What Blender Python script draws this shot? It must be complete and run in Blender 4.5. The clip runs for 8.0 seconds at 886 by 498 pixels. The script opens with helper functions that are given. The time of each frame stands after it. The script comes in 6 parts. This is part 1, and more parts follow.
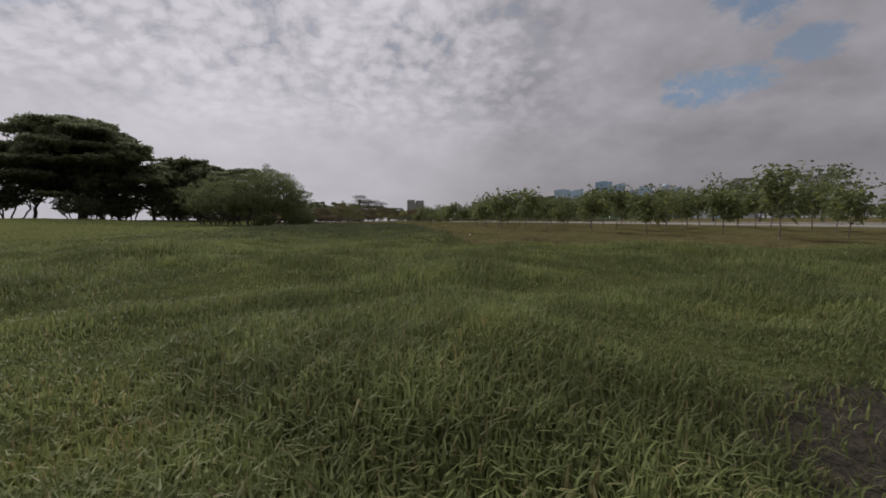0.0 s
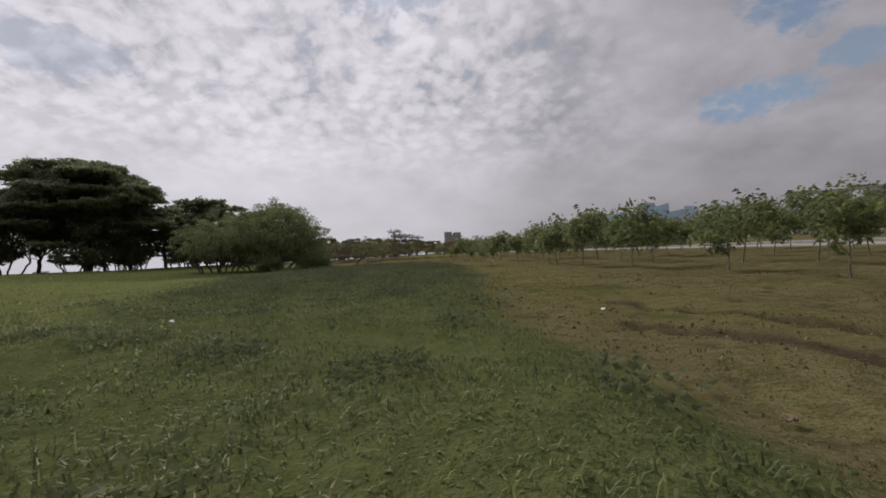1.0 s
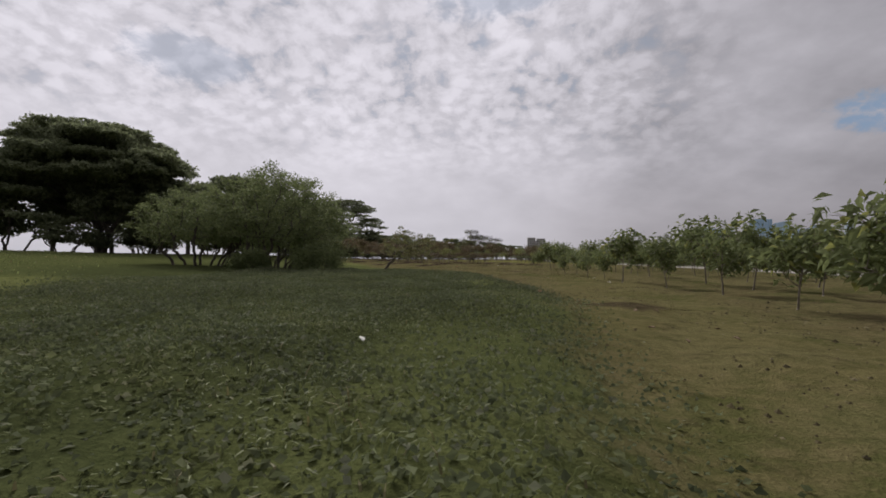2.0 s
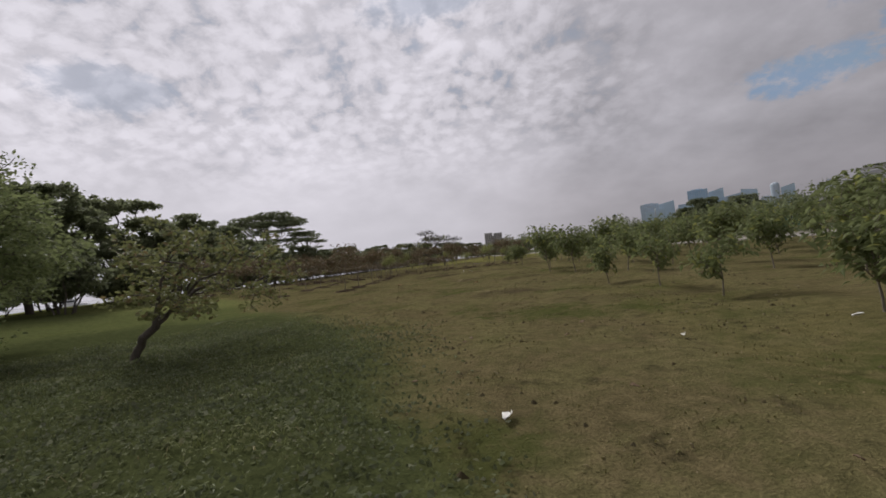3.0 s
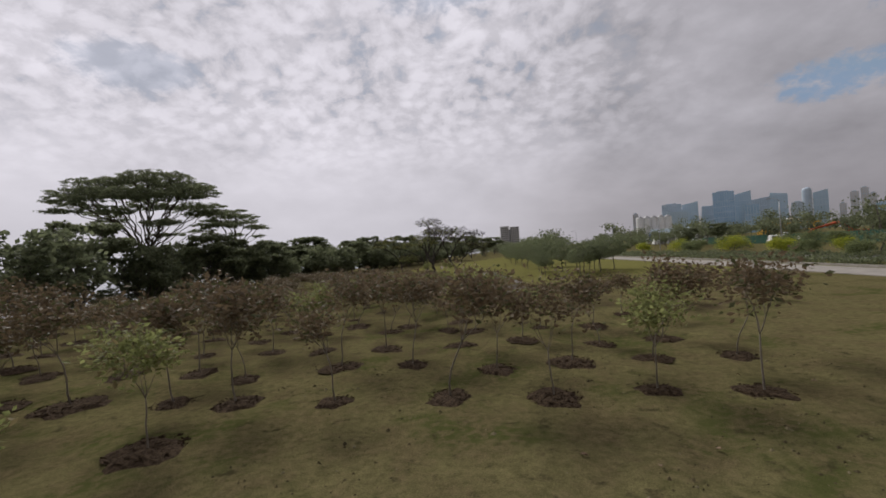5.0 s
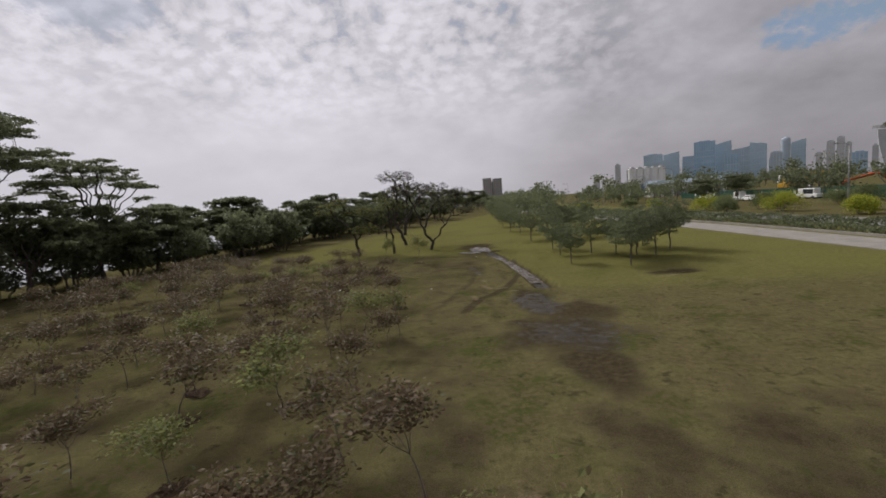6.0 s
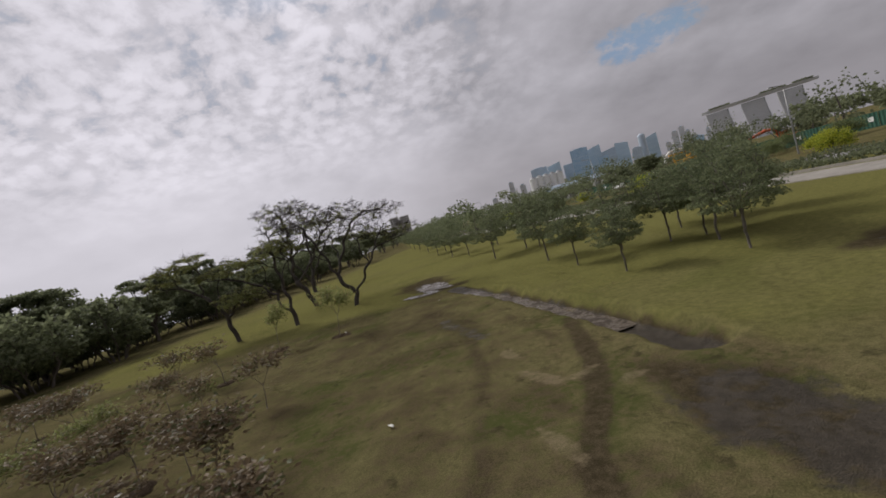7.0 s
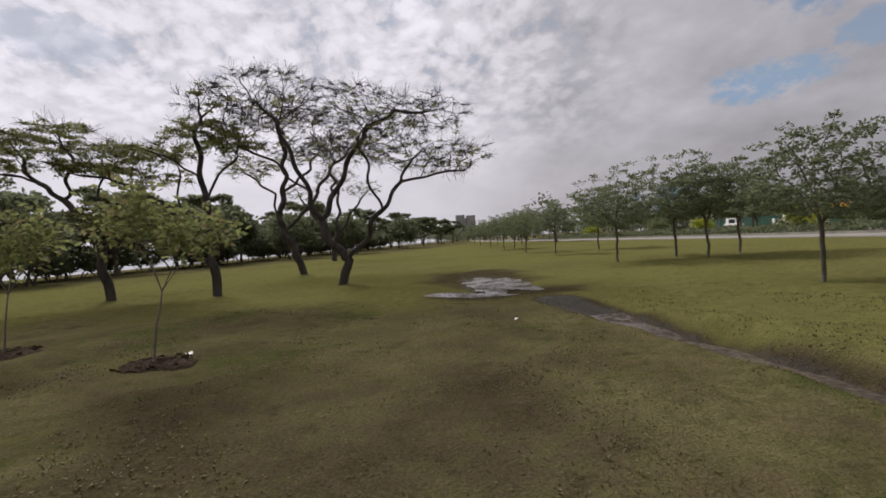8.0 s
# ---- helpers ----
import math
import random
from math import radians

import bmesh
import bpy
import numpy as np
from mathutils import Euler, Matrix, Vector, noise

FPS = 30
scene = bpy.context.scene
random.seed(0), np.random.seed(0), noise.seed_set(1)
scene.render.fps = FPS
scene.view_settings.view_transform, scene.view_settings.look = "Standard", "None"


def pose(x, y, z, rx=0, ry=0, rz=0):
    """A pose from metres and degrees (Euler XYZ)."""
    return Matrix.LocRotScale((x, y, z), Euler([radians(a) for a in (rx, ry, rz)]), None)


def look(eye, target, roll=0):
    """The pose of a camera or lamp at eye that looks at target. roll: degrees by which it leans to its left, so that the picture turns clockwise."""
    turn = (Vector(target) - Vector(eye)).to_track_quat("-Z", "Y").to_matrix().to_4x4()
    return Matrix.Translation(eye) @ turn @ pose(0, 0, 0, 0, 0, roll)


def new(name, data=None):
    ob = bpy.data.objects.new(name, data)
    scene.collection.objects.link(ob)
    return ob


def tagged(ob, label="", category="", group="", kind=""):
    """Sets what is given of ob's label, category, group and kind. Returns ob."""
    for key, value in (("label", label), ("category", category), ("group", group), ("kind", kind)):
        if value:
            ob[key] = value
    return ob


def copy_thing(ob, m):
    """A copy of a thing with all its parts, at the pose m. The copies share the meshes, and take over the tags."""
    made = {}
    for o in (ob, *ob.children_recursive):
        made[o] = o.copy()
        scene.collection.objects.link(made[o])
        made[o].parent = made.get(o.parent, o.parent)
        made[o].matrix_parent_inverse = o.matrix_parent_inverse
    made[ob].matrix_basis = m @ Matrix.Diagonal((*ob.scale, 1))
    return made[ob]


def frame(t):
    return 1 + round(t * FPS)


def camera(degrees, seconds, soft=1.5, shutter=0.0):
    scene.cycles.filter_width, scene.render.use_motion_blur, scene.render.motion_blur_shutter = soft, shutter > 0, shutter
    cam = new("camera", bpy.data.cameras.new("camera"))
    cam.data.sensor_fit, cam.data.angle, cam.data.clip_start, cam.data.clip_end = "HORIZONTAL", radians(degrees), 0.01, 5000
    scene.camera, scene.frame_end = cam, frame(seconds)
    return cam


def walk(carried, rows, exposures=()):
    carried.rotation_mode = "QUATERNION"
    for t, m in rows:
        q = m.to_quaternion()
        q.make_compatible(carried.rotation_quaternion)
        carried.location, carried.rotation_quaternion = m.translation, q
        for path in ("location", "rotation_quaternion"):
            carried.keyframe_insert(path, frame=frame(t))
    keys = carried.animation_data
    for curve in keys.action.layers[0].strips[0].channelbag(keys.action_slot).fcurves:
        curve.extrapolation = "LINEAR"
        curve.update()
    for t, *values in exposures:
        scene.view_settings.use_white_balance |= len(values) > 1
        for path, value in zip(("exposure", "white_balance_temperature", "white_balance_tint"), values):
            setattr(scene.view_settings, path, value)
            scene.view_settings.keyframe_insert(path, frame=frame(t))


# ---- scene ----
DEG, SECONDS = 92.1, 8.0
cam = camera(DEG, SECONDS, soft=1.7, shutter=0.0)
# seconds, x, y, z, yaw to the left, pitch up, roll
PATH = [
    (0.0, 0.14, -0.77, 0.53, -3.49, -3.83, -0.46),
    (0.5, 0.18, 2.83, 0.83, -3.79, -0.71, -2.25),
    (1.0, 0.10, 7.46, 0.83, 1.52, 0.53, -3.13),
    (1.2, 0.08, 9.63, 0.84, 6.03, 0.55, -1.84),
    (2.3, -0.04, 24.86, 1.00, 12.61, 1.33, 0.92),
    (2.5, -0.49, 27.84, 1.11, 10.91, 1.33, -1.03),
    (3.0, -1.65, 35.92, 1.31, 6.87, 1.43, -6.50),
    (3.5, -3.02, 45.02, 2.04, 6.54, 2.77, -6.56),
    (4.0, -4.14, 54.57, 2.71, 6.32, 6.88, -6.40),
    (4.5, -4.83, 64.26, 2.91, 6.67, 6.06, -6.44),
    (4.7, -5.18, 68.17, 3.06, 7.46, 3.67, -5.70),
    (5.8, -7.28, 89.23, 5.01, 9.77, -4.78, 0.08),
    (6.0, -7.46, 92.80, 5.07, 6.65, -6.18, -4.19),
    (6.3, -8.53, 98.02, 5.09, 1.70, -7.09, -8.90),
    (6.5, -9.01, 101.07, 4.89, 1.83, -5.50, -12.22),
    (7.0, -9.99, 108.70, 3.62, -5.23, -2.86, -15.91),
    (7.2, -9.94, 111.61, 3.06, -4.80, -3.18, -14.73),
    (7.5, -10.30, 116.39, 2.19, -5.27, -2.64, -14.03),
    (7.8, -10.27, 120.93, 1.75, -2.53, -1.87, -7.93),
    (8.0, -9.73, 123.54, 1.42, 2.56, -1.18, -3.59),
]


def aim(x, y, z, yaw, pitch, roll):
    a, b = radians(yaw), radians(pitch)
    return look((x, y, z), (x - math.sin(a) * math.cos(b), y + math.cos(a) * math.cos(b), z + math.sin(b)), roll)


walk(cam, [(t, aim(*place)) for t, *place in PATH],
     exposures=[(0.0, -0.26), (0.5, -0.15), (1.0, 0.0), (7.0, 0.0), (8.0, 0.2)])

# ---- sky and sun ----
SUN_AZ, SUN_EL = -38.0, 42.0      # degrees east of +y, above the horizon


class Nodes:
    """Short way to write node trees."""

    def __init__(self, tree):
        self.t = tree
        tree.nodes.clear()

    def n(self, kind, **sets):
        node = self.t.nodes.new(kind)
        for k, v in sets.items():
            if k == "ins":
                for key, val in v.items():
                    self.put(node, key, val)
            elif k == "op":
                node.operation = v
            elif k == "dtype":
                node.data_type = v
            elif k == "blend":
                node.blend_type = v
            elif k == "sky":
                node.sky_type = v
            elif k == "attr":
                node.attribute_name = v
            elif k == "clamp":
                node.clamp = v
        return node

    def put(self, node, key, val):
        if isinstance(val, bpy.types.NodeSocket):
            self.t.links.new(val, node.inputs[key])
        else:
            node.inputs[key].default_value = val

    def math(self, op, a, b=0.0, c=0.0):
        return self.n("ShaderNodeMath", op=op, ins={0: a, 1: b, 2: c}).outputs[0]

    def ramp(self, x, a, b, lo=0.0, hi=1.0):
        r = self.n("ShaderNodeMapRange", ins={"Value": x, "From Min": a, "From Max": b, "To Min": lo, "To Max": hi})
        r.interpolation_type = "SMOOTHSTEP"
        return r.outputs[0]

    def noise(self, vec, scale, detail=4.0, rough=0.55, dist=0.0):
        return self.n("ShaderNodeTexNoise", ins={"Vector": vec, "Scale": scale, "Detail": detail, "Roughness": rough, "Distortion": dist}).outputs["Fac"]

    def mix(self, f, a, b):
        m = self.n("ShaderNodeMix", dtype="RGBA")
        self.put(m, 0, f), self.put(m, 6, a), self.put(m, 7, b)
        return m.outputs[2]


def build_world():
    world = bpy.data.worlds.new("sky")
    scene.world = world
    world.use_nodes = True
    k = Nodes(world.node_tree)
    sky = k.n("ShaderNodeTexSky", sky="NISHITA")
    sky.sun_disc = False
    sky.sun_elevation, sky.sun_rotation = radians(SUN_EL), radians(SUN_AZ)
    d = k.n("ShaderNodeTexCoord").outputs["Generated"]
    s = k.n("ShaderNodeSeparateXYZ", ins={0: d})
    x, y, z = s.outputs
    az = k.math("MULTIPLY", k.math("ARCTAN2", x, y), 57.2958)
    el = k.math("MULTIPLY", k.math("ARCSINE", z), 57.2958)
    zz = k.math("ADD", k.math("MAXIMUM", z, 0.0), 0.42)
    flat = k.n("ShaderNodeCombineXYZ", ins={0: k.math("DIVIDE", x, zz), 1: k.math("DIVIDE", y, zz), 2: 0.0}).outputs[0]
    soft = k.n("ShaderNodeTexNoise", ins={"Vector": flat, "Scale": 5.0, "Detail": 3.0}).outputs["Color"]
    bent = k.n("ShaderNodeVectorMath", op="ADD", ins={0: flat, 1: k.n("ShaderNodeVectorMath", op="SCALE", ins={0: soft, "Scale": 0.09}).outputs[0]}).outputs[0]
    cell = k.n("ShaderNodeTexVoronoi")
    cell.feature = "SMOOTH_F1"
    for key, val in (("Vector", bent), ("Scale", 21.0), ("Smoothness", 0.75), ("Randomness", 1.0)):
        k.put(cell, key, val)
    fine = k.noise(bent, 32.0, 6.0, 0.60)
    small = k.math("ADD", k.math("MULTIPLY", k.math("SUBTRACT", 0.95, cell.outputs["Distance"]), 0.45), k.math("MULTIPLY", fine, 0.55))   # mackerel ripples
    mid = k.noise(flat, 4.6, 6.0, 0.55)
    large = k.noise(flat, 1.8, 4.0, 0.5)

    def gap(a, e, wa, we, slope, deep):
        """A hole in the cloud round azimuth a and elevation e."""
        da = k.math("SUBTRACT", az, a)
        de = k.math("SUBTRACT", k.math("SUBTRACT", el, e), k.math("MULTIPLY", da, slope))
        q = k.math("ADD", k.math("POWER", k.math("ABSOLUTE", k.math("DIVIDE", da, wa)), 2.0), k.math("POWER", k.math("ABSOLUTE", k.math("DIVIDE", de, we)), 2.0))
        q = k.math("ADD", q, k.math("MULTIPLY", k.math("SUBTRACT", mid, 0.5), 3.6))
        q = k.math("ADD", q, k.math("MULTIPLY", k.math("SUBTRACT", fine, 0.5), 2.4))
        return k.ramp(q, 1.4, 0.3, 0.0, deep)

    gaps = [gap(35.6, 14.3, 5.2, 1.9, 0.05, 0.95), gap(39.0, 22.5, 5.0, 3.2, -0.1, 1.0), gap(43.5, 17.0, 3.0, 1.6, 0.0, 0.8),
            gap(48.0, 25.0, 7.0, 3.6, 0.1, 1.0), gap(-45.0, 21.5, 7.0, 2.4, 0.0, 0.35), gap(-5.0, 32.5, 9.0, 3.0, 0.1, 0.40), gap(8.0, 37.0, 12.0, 3.0, -0.1, 0.4)]
    hole = gaps[0]
    for g in gaps[1:]:
        hole = k.math("MAXIMUM", hole, g)
    # thin places between the ripples, towards the upper middle
    thin = k.math("MULTIPLY", k.ramp(small, 0.47, 0.30), k.math("MULTIPLY", k.ramp(mid, 0.56, 0.42), k.math("MULTIPLY", k.ramp(el, 11, 22), k.ramp(az, 24, 8))))
    hole = k.math("MAXIMUM", hole, k.math("MULTIPLY", thin, 0.45))
    # cloud brightness: near the hidden sun, ripples, large billows, greyer to the east
    sun = (math.sin(radians(SUN_AZ)) * math.cos(radians(SUN_EL)), math.cos(radians(SUN_AZ)) * math.cos(radians(SUN_EL)), math.sin(radians(SUN_EL)))
    near = k.n("ShaderNodeVectorMath", op="DOT_PRODUCT", ins={0: d, 1: sun}).outputs["Value"]
    glow = k.ramp(near, 0.25, 1.0)
    field = k.math("MULTIPLY", k.ramp(az, 30, 6), k.ramp(el, 7, 20))
    puff = k.math("MULTIPLY", k.math("SUBTRACT", k.ramp(small, 0.34, 0.64), 0.62), k.math("MULTIPLY", field, 0.18))
    bill = k.math("MULTIPLY", k.math("SUBTRACT", mid, 0.5), k.ramp(el, 2, 16, 0.08, 0.36))
    broad = k.math("MULTIPLY", k.math("SUBTRACT", large, 0.5), k.ramp(el, 2, 14, 0.12, 0.30))
    val = k.math("ADD", k.ramp(az, -8, 22, 0.45, 0.325), k.math("ADD", puff, k.math("ADD", bill, broad)))
    val = k.math("ADD", val, k.math("MULTIPLY", glow, 0.24))
    val = k.math("ADD", val, k.math("MULTIPLY", k.ramp(el, 14, 1), -0.04))
    warm = k.math("MULTIPLY", k.ramp(el, 14, 3), k.ramp(az, -10, 15))
    tint = k.mix(k.math("MULTIPLY", warm, 0.4), (1.0, 0.965, 1.055, 1), (1.015, 0.935, 0.99, 1))
    white = k.n("ShaderNodeVectorMath", op="SCALE", ins={0: tint, "Scale": val}).outputs[0]
    lift = k.n("ShaderNodeVectorMath", op="SCALE", ins={0: sky.outputs[0], "Scale": 0.070}).outputs[0]
    blue = k.n("ShaderNodeVectorMath", op="ADD", ins={0: lift, 1: (0.07, 0.07, 0.07)}).outputs[0]
    blue = k.n("ShaderNodeVectorMath", op="MINIMUM", ins={0: blue, 1: (0.225, 0.305, 0.430)}).outputs[0]
    col = k.mix(hole, white, blue)
    bg = k.n("ShaderNodeBackground", ins={"Color": col, "Strength": 1.0})
    out = k.n("ShaderNodeOutputWorld")
    k.t.links.new(bg.outputs[0], out.inputs[0])


build_world()
sun = new("sun", bpy.data.lights.new("sun", "SUN"))
sun.data.energy, sun.data.angle, sun.data.color = 2.4, radians(18), (1.0, 0.96, 0.9)
sun.matrix_world = look((0, 0, 50), (-50 * math.sin(radians(SUN_AZ)), -50 * math.cos(radians(SUN_AZ)), 50 - 50 * math.tan(radians(SUN_EL))))


# ---- materials ----
def material(name):
    m = bpy.data.materials.new(name)
    m.use_nodes = True
    return m, Nodes(m.node_tree)


def finish(k, color, rough, bump=None, strength=0.3, dist=0.02, metal=0.0, through_light=0.0, spec=0.4):
    bs = k.n("ShaderNodeBsdfPrincipled", ins={"Base Color": color, "Roughness": rough, "Metallic": metal, "Specular IOR Level": spec})
    if bump is not None:
        b = k.n("ShaderNodeBump", ins={"Height": bump, "Strength": strength, "Distance": dist})
        k.t.links.new(b.outputs[0], bs.inputs["Normal"])
    res = bs.outputs[0]
    if through_light:
        tr = k.n("ShaderNodeBsdfTranslucent", ins={"Color": color})
        mx = k.n("ShaderNodeMixShader", ins={0: through_light})
        k.t.links.new(res, mx.inputs[1]), k.t.links.new(tr.outputs[0], mx.inputs[2])
        res = mx.outputs[0]
    out = k.n("ShaderNodeOutputMaterial")
    k.t.links.new(res, out.inputs[0])


def plain(name, a, b, scale=3.0, rough=0.7, metal=0.0, bump=0.2, dist=0.01, stretch=(1, 1, 1), spec=0.4):
    """Two tones mixed by noise at two scales, with fine relief."""
    m, k = material(name)
    co = k.n("ShaderNodeTexCoord").outputs["Object"]
    co = k.n("ShaderNodeVectorMath", op="MULTIPLY", ins={0: co, 1: stretch}).outputs[0]
    f1, f2 = k.noise(co, scale, 5), k.noise(co, scale * 9, 4)
    f = k.ramp(k.math("ADD", k.math("MULTIPLY", f1, 0.65), k.math("MULTIPLY", f2, 0.35)), 0.32, 0.68)
    r = k.math("ADD", rough - 0.08, k.math("MULTIPLY", f2, 0.16))
    finish(k, k.mix(f, (*a, 1), (*b, 1)), r, f2, bump, dist, metal, spec=spec)
    return m


def leafy(name, a, b, dry=None, share=0.0, through_light=0.3, rough=0.5, patch=0.0):
    """Leaves: each island has its own tone, some of them dry."""
    m, k = material(name)
    rnd = k.n("ShaderNodeNewGeometry").outputs["Random Per Island"]
    thing = k.n("ShaderNodeObjectInfo").outputs["Random"]
    f = k.math("ADD", k.math("MULTIPLY", rnd, 0.75), k.math("MULTIPLY", thing, 0.25))
    col = k.mix(f, (*a, 1), (*b, 1))
    if dry:
        pick = k.math("FRACT", k.math("MULTIPLY", rnd, 7.31))
        col = k.mix(k.math("LESS_THAN", pick, share), col, (*dry, 1))
    if patch:
        geo = k.n("ShaderNodeNewGeometry").outputs["Position"]
        spot = k.math("ADD", k.math("MULTIPLY", k.noise(geo, 0.55, 3), 0.5), k.math("MULTIPLY", k.noise(geo, 2.6, 3), 0.5))
        col = k.n("ShaderNodeVectorMath", op="SCALE", ins={0: col, "Scale": k.ramp(spot, 0.36, 0.64, 1 - patch, 1 + patch)}).outputs[0]
        col = k.mix(k.ramp(k.noise(geo, 1.1, 3), 0.5, 0.70, 0.0, 0.28), col, k.n("ShaderNodeVectorMath", op="MULTIPLY", ins={0: col, 1: (1.35, 1.15, 0.7)}).outputs[0])
    finish(k, col, rough, through_light=through_light, spec=0.12)
    return m


def ground_material():
    m, k = material("turf_and_soil")
    geo = k.n("ShaderNodeNewGeometry").outputs["Position"]
    lush = k.n("ShaderNodeAttribute", attr="lush").outputs["Fac"]
    mud = k.n("ShaderNodeAttribute", attr="mud").outputs["Fac"]
    wet = k.n("ShaderNodeAttribute", attr="wet").outputs["Fac"]
    fresh = k.n("ShaderNodeAttribute", attr="fresh").outputs["Fac"]
    n0, n1, n2, n3 = k.noise(geo, 0.13, 4), k.noise(geo, 0.8, 5, 0.6), k.noise(geo, 5.0, 5, 0.65), k.noise(geo, 38.0, 4, 0.7)
    fine = k.math("ADD", k.math("MULTIPLY", n2, 0.5), k.math("MULTIPLY", n3, 0.5))
    turf = k.mix(k.ramp(fine, 0.35, 0.65), (0.079, 0.072, 0.033, 1), (0.165, 0.145, 0.068, 1))
    soil = k.mix(k.ramp(fine, 0.35, 0.65), (0.064, 0.053, 0.027, 1), (0.150, 0.120, 0.064, 1))
    bare = k.ramp(k.math("ADD", k.math("MULTIPLY", n1, 0.55), k.math("MULTIPLY", n2, 0.45)), 0.44, 0.60)
    turf = k.mix(k.math("MULTIPLY", k.ramp(k.noise(geo, 0.35, 5, 0.6), 0.48, 0.64), 0.75), turf, (0.053, 0.064, 0.019, 1))
    turf = k.mix(k.math("MULTIPLY", k.ramp(k.noise(geo, 2.1, 5, 0.65), 0.54, 0.68), 0.65), turf, (0.038, 0.032, 0.019, 1))
    col = k.mix(k.math("MULTIPLY", bare, 0.8), turf, soil)
    green = k.mix(k.ramp(fine, 0.3, 0.7), (0.098, 0.097, 0.034, 1), (0.182, 0.170, 0.059, 1))
    green = k.mix(k.math("MULTIPLY", k.ramp(n0, 0.45, 0.65), 0.35), green, turf)
    fr = k.ramp(k.math("ADD", fresh, k.math("MULTIPLY", k.math("SUBTRACT", n1, 0.5), 0.5)), 0.25, 0.75)
    col = k.mix(fr, col, green)
    deep = k.mix(k.ramp(fine, 0.3, 0.7), (0.053, 0.063, 0.024, 1), (0.115, 0.127, 0.049, 1))
    deep = k.mix(k.math("MULTIPLY", k.ramp(n1, 0.5, 0.7), 0.4), deep, (0.073, 0.086, 0.026, 1))
    lawn = k.n("ShaderNodeAttribute", attr="lawn").outputs["Fac"]
    deep = k.mix(k.ramp(k.math("ADD", lawn, k.math("MULTIPLY", k.math("SUBTRACT", n1, 0.5), 0.6)), 0.25, 0.85), deep, k.mix(k.ramp(fine, 0.3, 0.7), (0.082, 0.092, 0.034, 1), (0.165, 0.175, 0.066, 1)))
    lu = k.ramp(k.math("ADD", lush, k.math("MULTIPLY", k.math("SUBTRACT", n1, 0.5), 0.8)), 0.3, 0.7)
    col = k.mix(lu, col, deep)
    weedy = k.n("ShaderNodeAttribute", attr="weedy").outputs["Fac"]
    col = k.mix(k.ramp(k.math("ADD", weedy, k.math("MULTIPLY", k.math("SUBTRACT", n1, 0.5), 0.6)), 0.3, 0.8), col, k.mix(k.ramp(fine, 0.3, 0.7), (0.034, 0.041, 0.017, 1), (0.080, 0.091, 0.038, 1)))
    dirt = k.mix(k.ramp(fine, 0.35, 0.65), (0.032, 0.025, 0.015, 1), (0.082, 0.064, 0.040, 1))
    mu = k.math("MULTIPLY", k.ramp(k.math("ADD", mud, k.math("MULTIPLY", k.math("SUBTRACT", k.math("ADD", k.math("MULTIPLY", n1, 0.5), k.math("MULTIPLY", n2, 0.5)), 0.5), 1.8)), 0.30, 0.80), 0.9)
    col = k.mix(mu, col, dirt)
    sand = k.n("ShaderNodeAttribute", attr="sand").outputs["Fac"]
    sa = k.ramp(k.math("ADD", sand, k.math("MULTIPLY", k.math("SUBTRACT", k.math("ADD", k.math("MULTIPLY", n1, 0.4), k.math("MULTIPLY", n2, 0.6)), 0.5), 2.0)), 0.35, 0.95, 0.0, 0.55)
    col = k.mix(sa, col, k.mix(k.ramp(fine, 0.35, 0.65), (0.13, 0.105, 0.062, 1), (0.235, 0.190, 0.118, 1)))
    we = k.ramp(k.math("ADD", wet, k.math("MULTIPLY", k.math("SUBTRACT", k.noise(geo, 2.2, 5, 0.65), 0.5), 1.6)), 0.45, 0.85)
    col = k.mix(k.math("MULTIPLY", we, 0.9), col, k.mix(k.ramp(fine, 0.35, 0.65), (0.030, 0.0252, 0.019, 1), (0.066, 0.0555, 0.043, 1)))
    rough = k.math("SUBTRACT", 0.92, k.math("MULTIPLY", we, 0.42))
    col = k.n("ShaderNodeVectorMath", op="SCALE", ins={0: col, "Scale": 1.10}).outputs[0]
    finish(k, col, rough, k.math("ADD", k.math("MULTIPLY", n2, 0.7), k.math("MULTIPLY", n3, 0.5)), 0.9, 0.06, spec=k.math("MULTIPLY", we, 0.09))
    return m


def water_material(name, tone, rough, wave, height):
    m, k = material(name)
    geo = k.n("ShaderNodeNewGeometry").outputs["Position"]
    finish(k, k.mix(k.ramp(k.noise(geo, wave * 0.2, 4), 0.35, 0.65), tone, tuple(c * 1.5 for c in tone[:3]) + (1,)), rough, k.noise(geo, wave, 4), 0.4, height, spec=0.5)
    return m


GROUND = ground_material()
SEA = water_material("sea_water", (0.09, 0.11, 0.12, 1), 0.12, 0.7, 0.1)
def pool_material():
    """Shallow water over mud: glassy in places, stirred and dull in others."""
    m, k = material("muddy_water")
    geo = k.n("ShaderNodeNewGeometry").outputs["Position"]
    n1, n2 = k.noise(geo, 1.6, 5, 0.65), k.noise(geo, 7.0, 4, 0.6)
    f = k.math("ADD", k.math("MULTIPLY", n1, 0.6), k.math("MULTIPLY", n2, 0.4))
    finish(k, k.mix(k.ramp(f, 0.4, 0.6), (0.13, 0.105, 0.080, 1), (0.060, 0.048, 0.036, 1)), k.ramp(f, 0.38, 0.62, 0.14, 0.75), n2, 0.5, 0.02, spec=k.ramp(f, 0.40, 0.60, 0.5, 0.10))
    return m


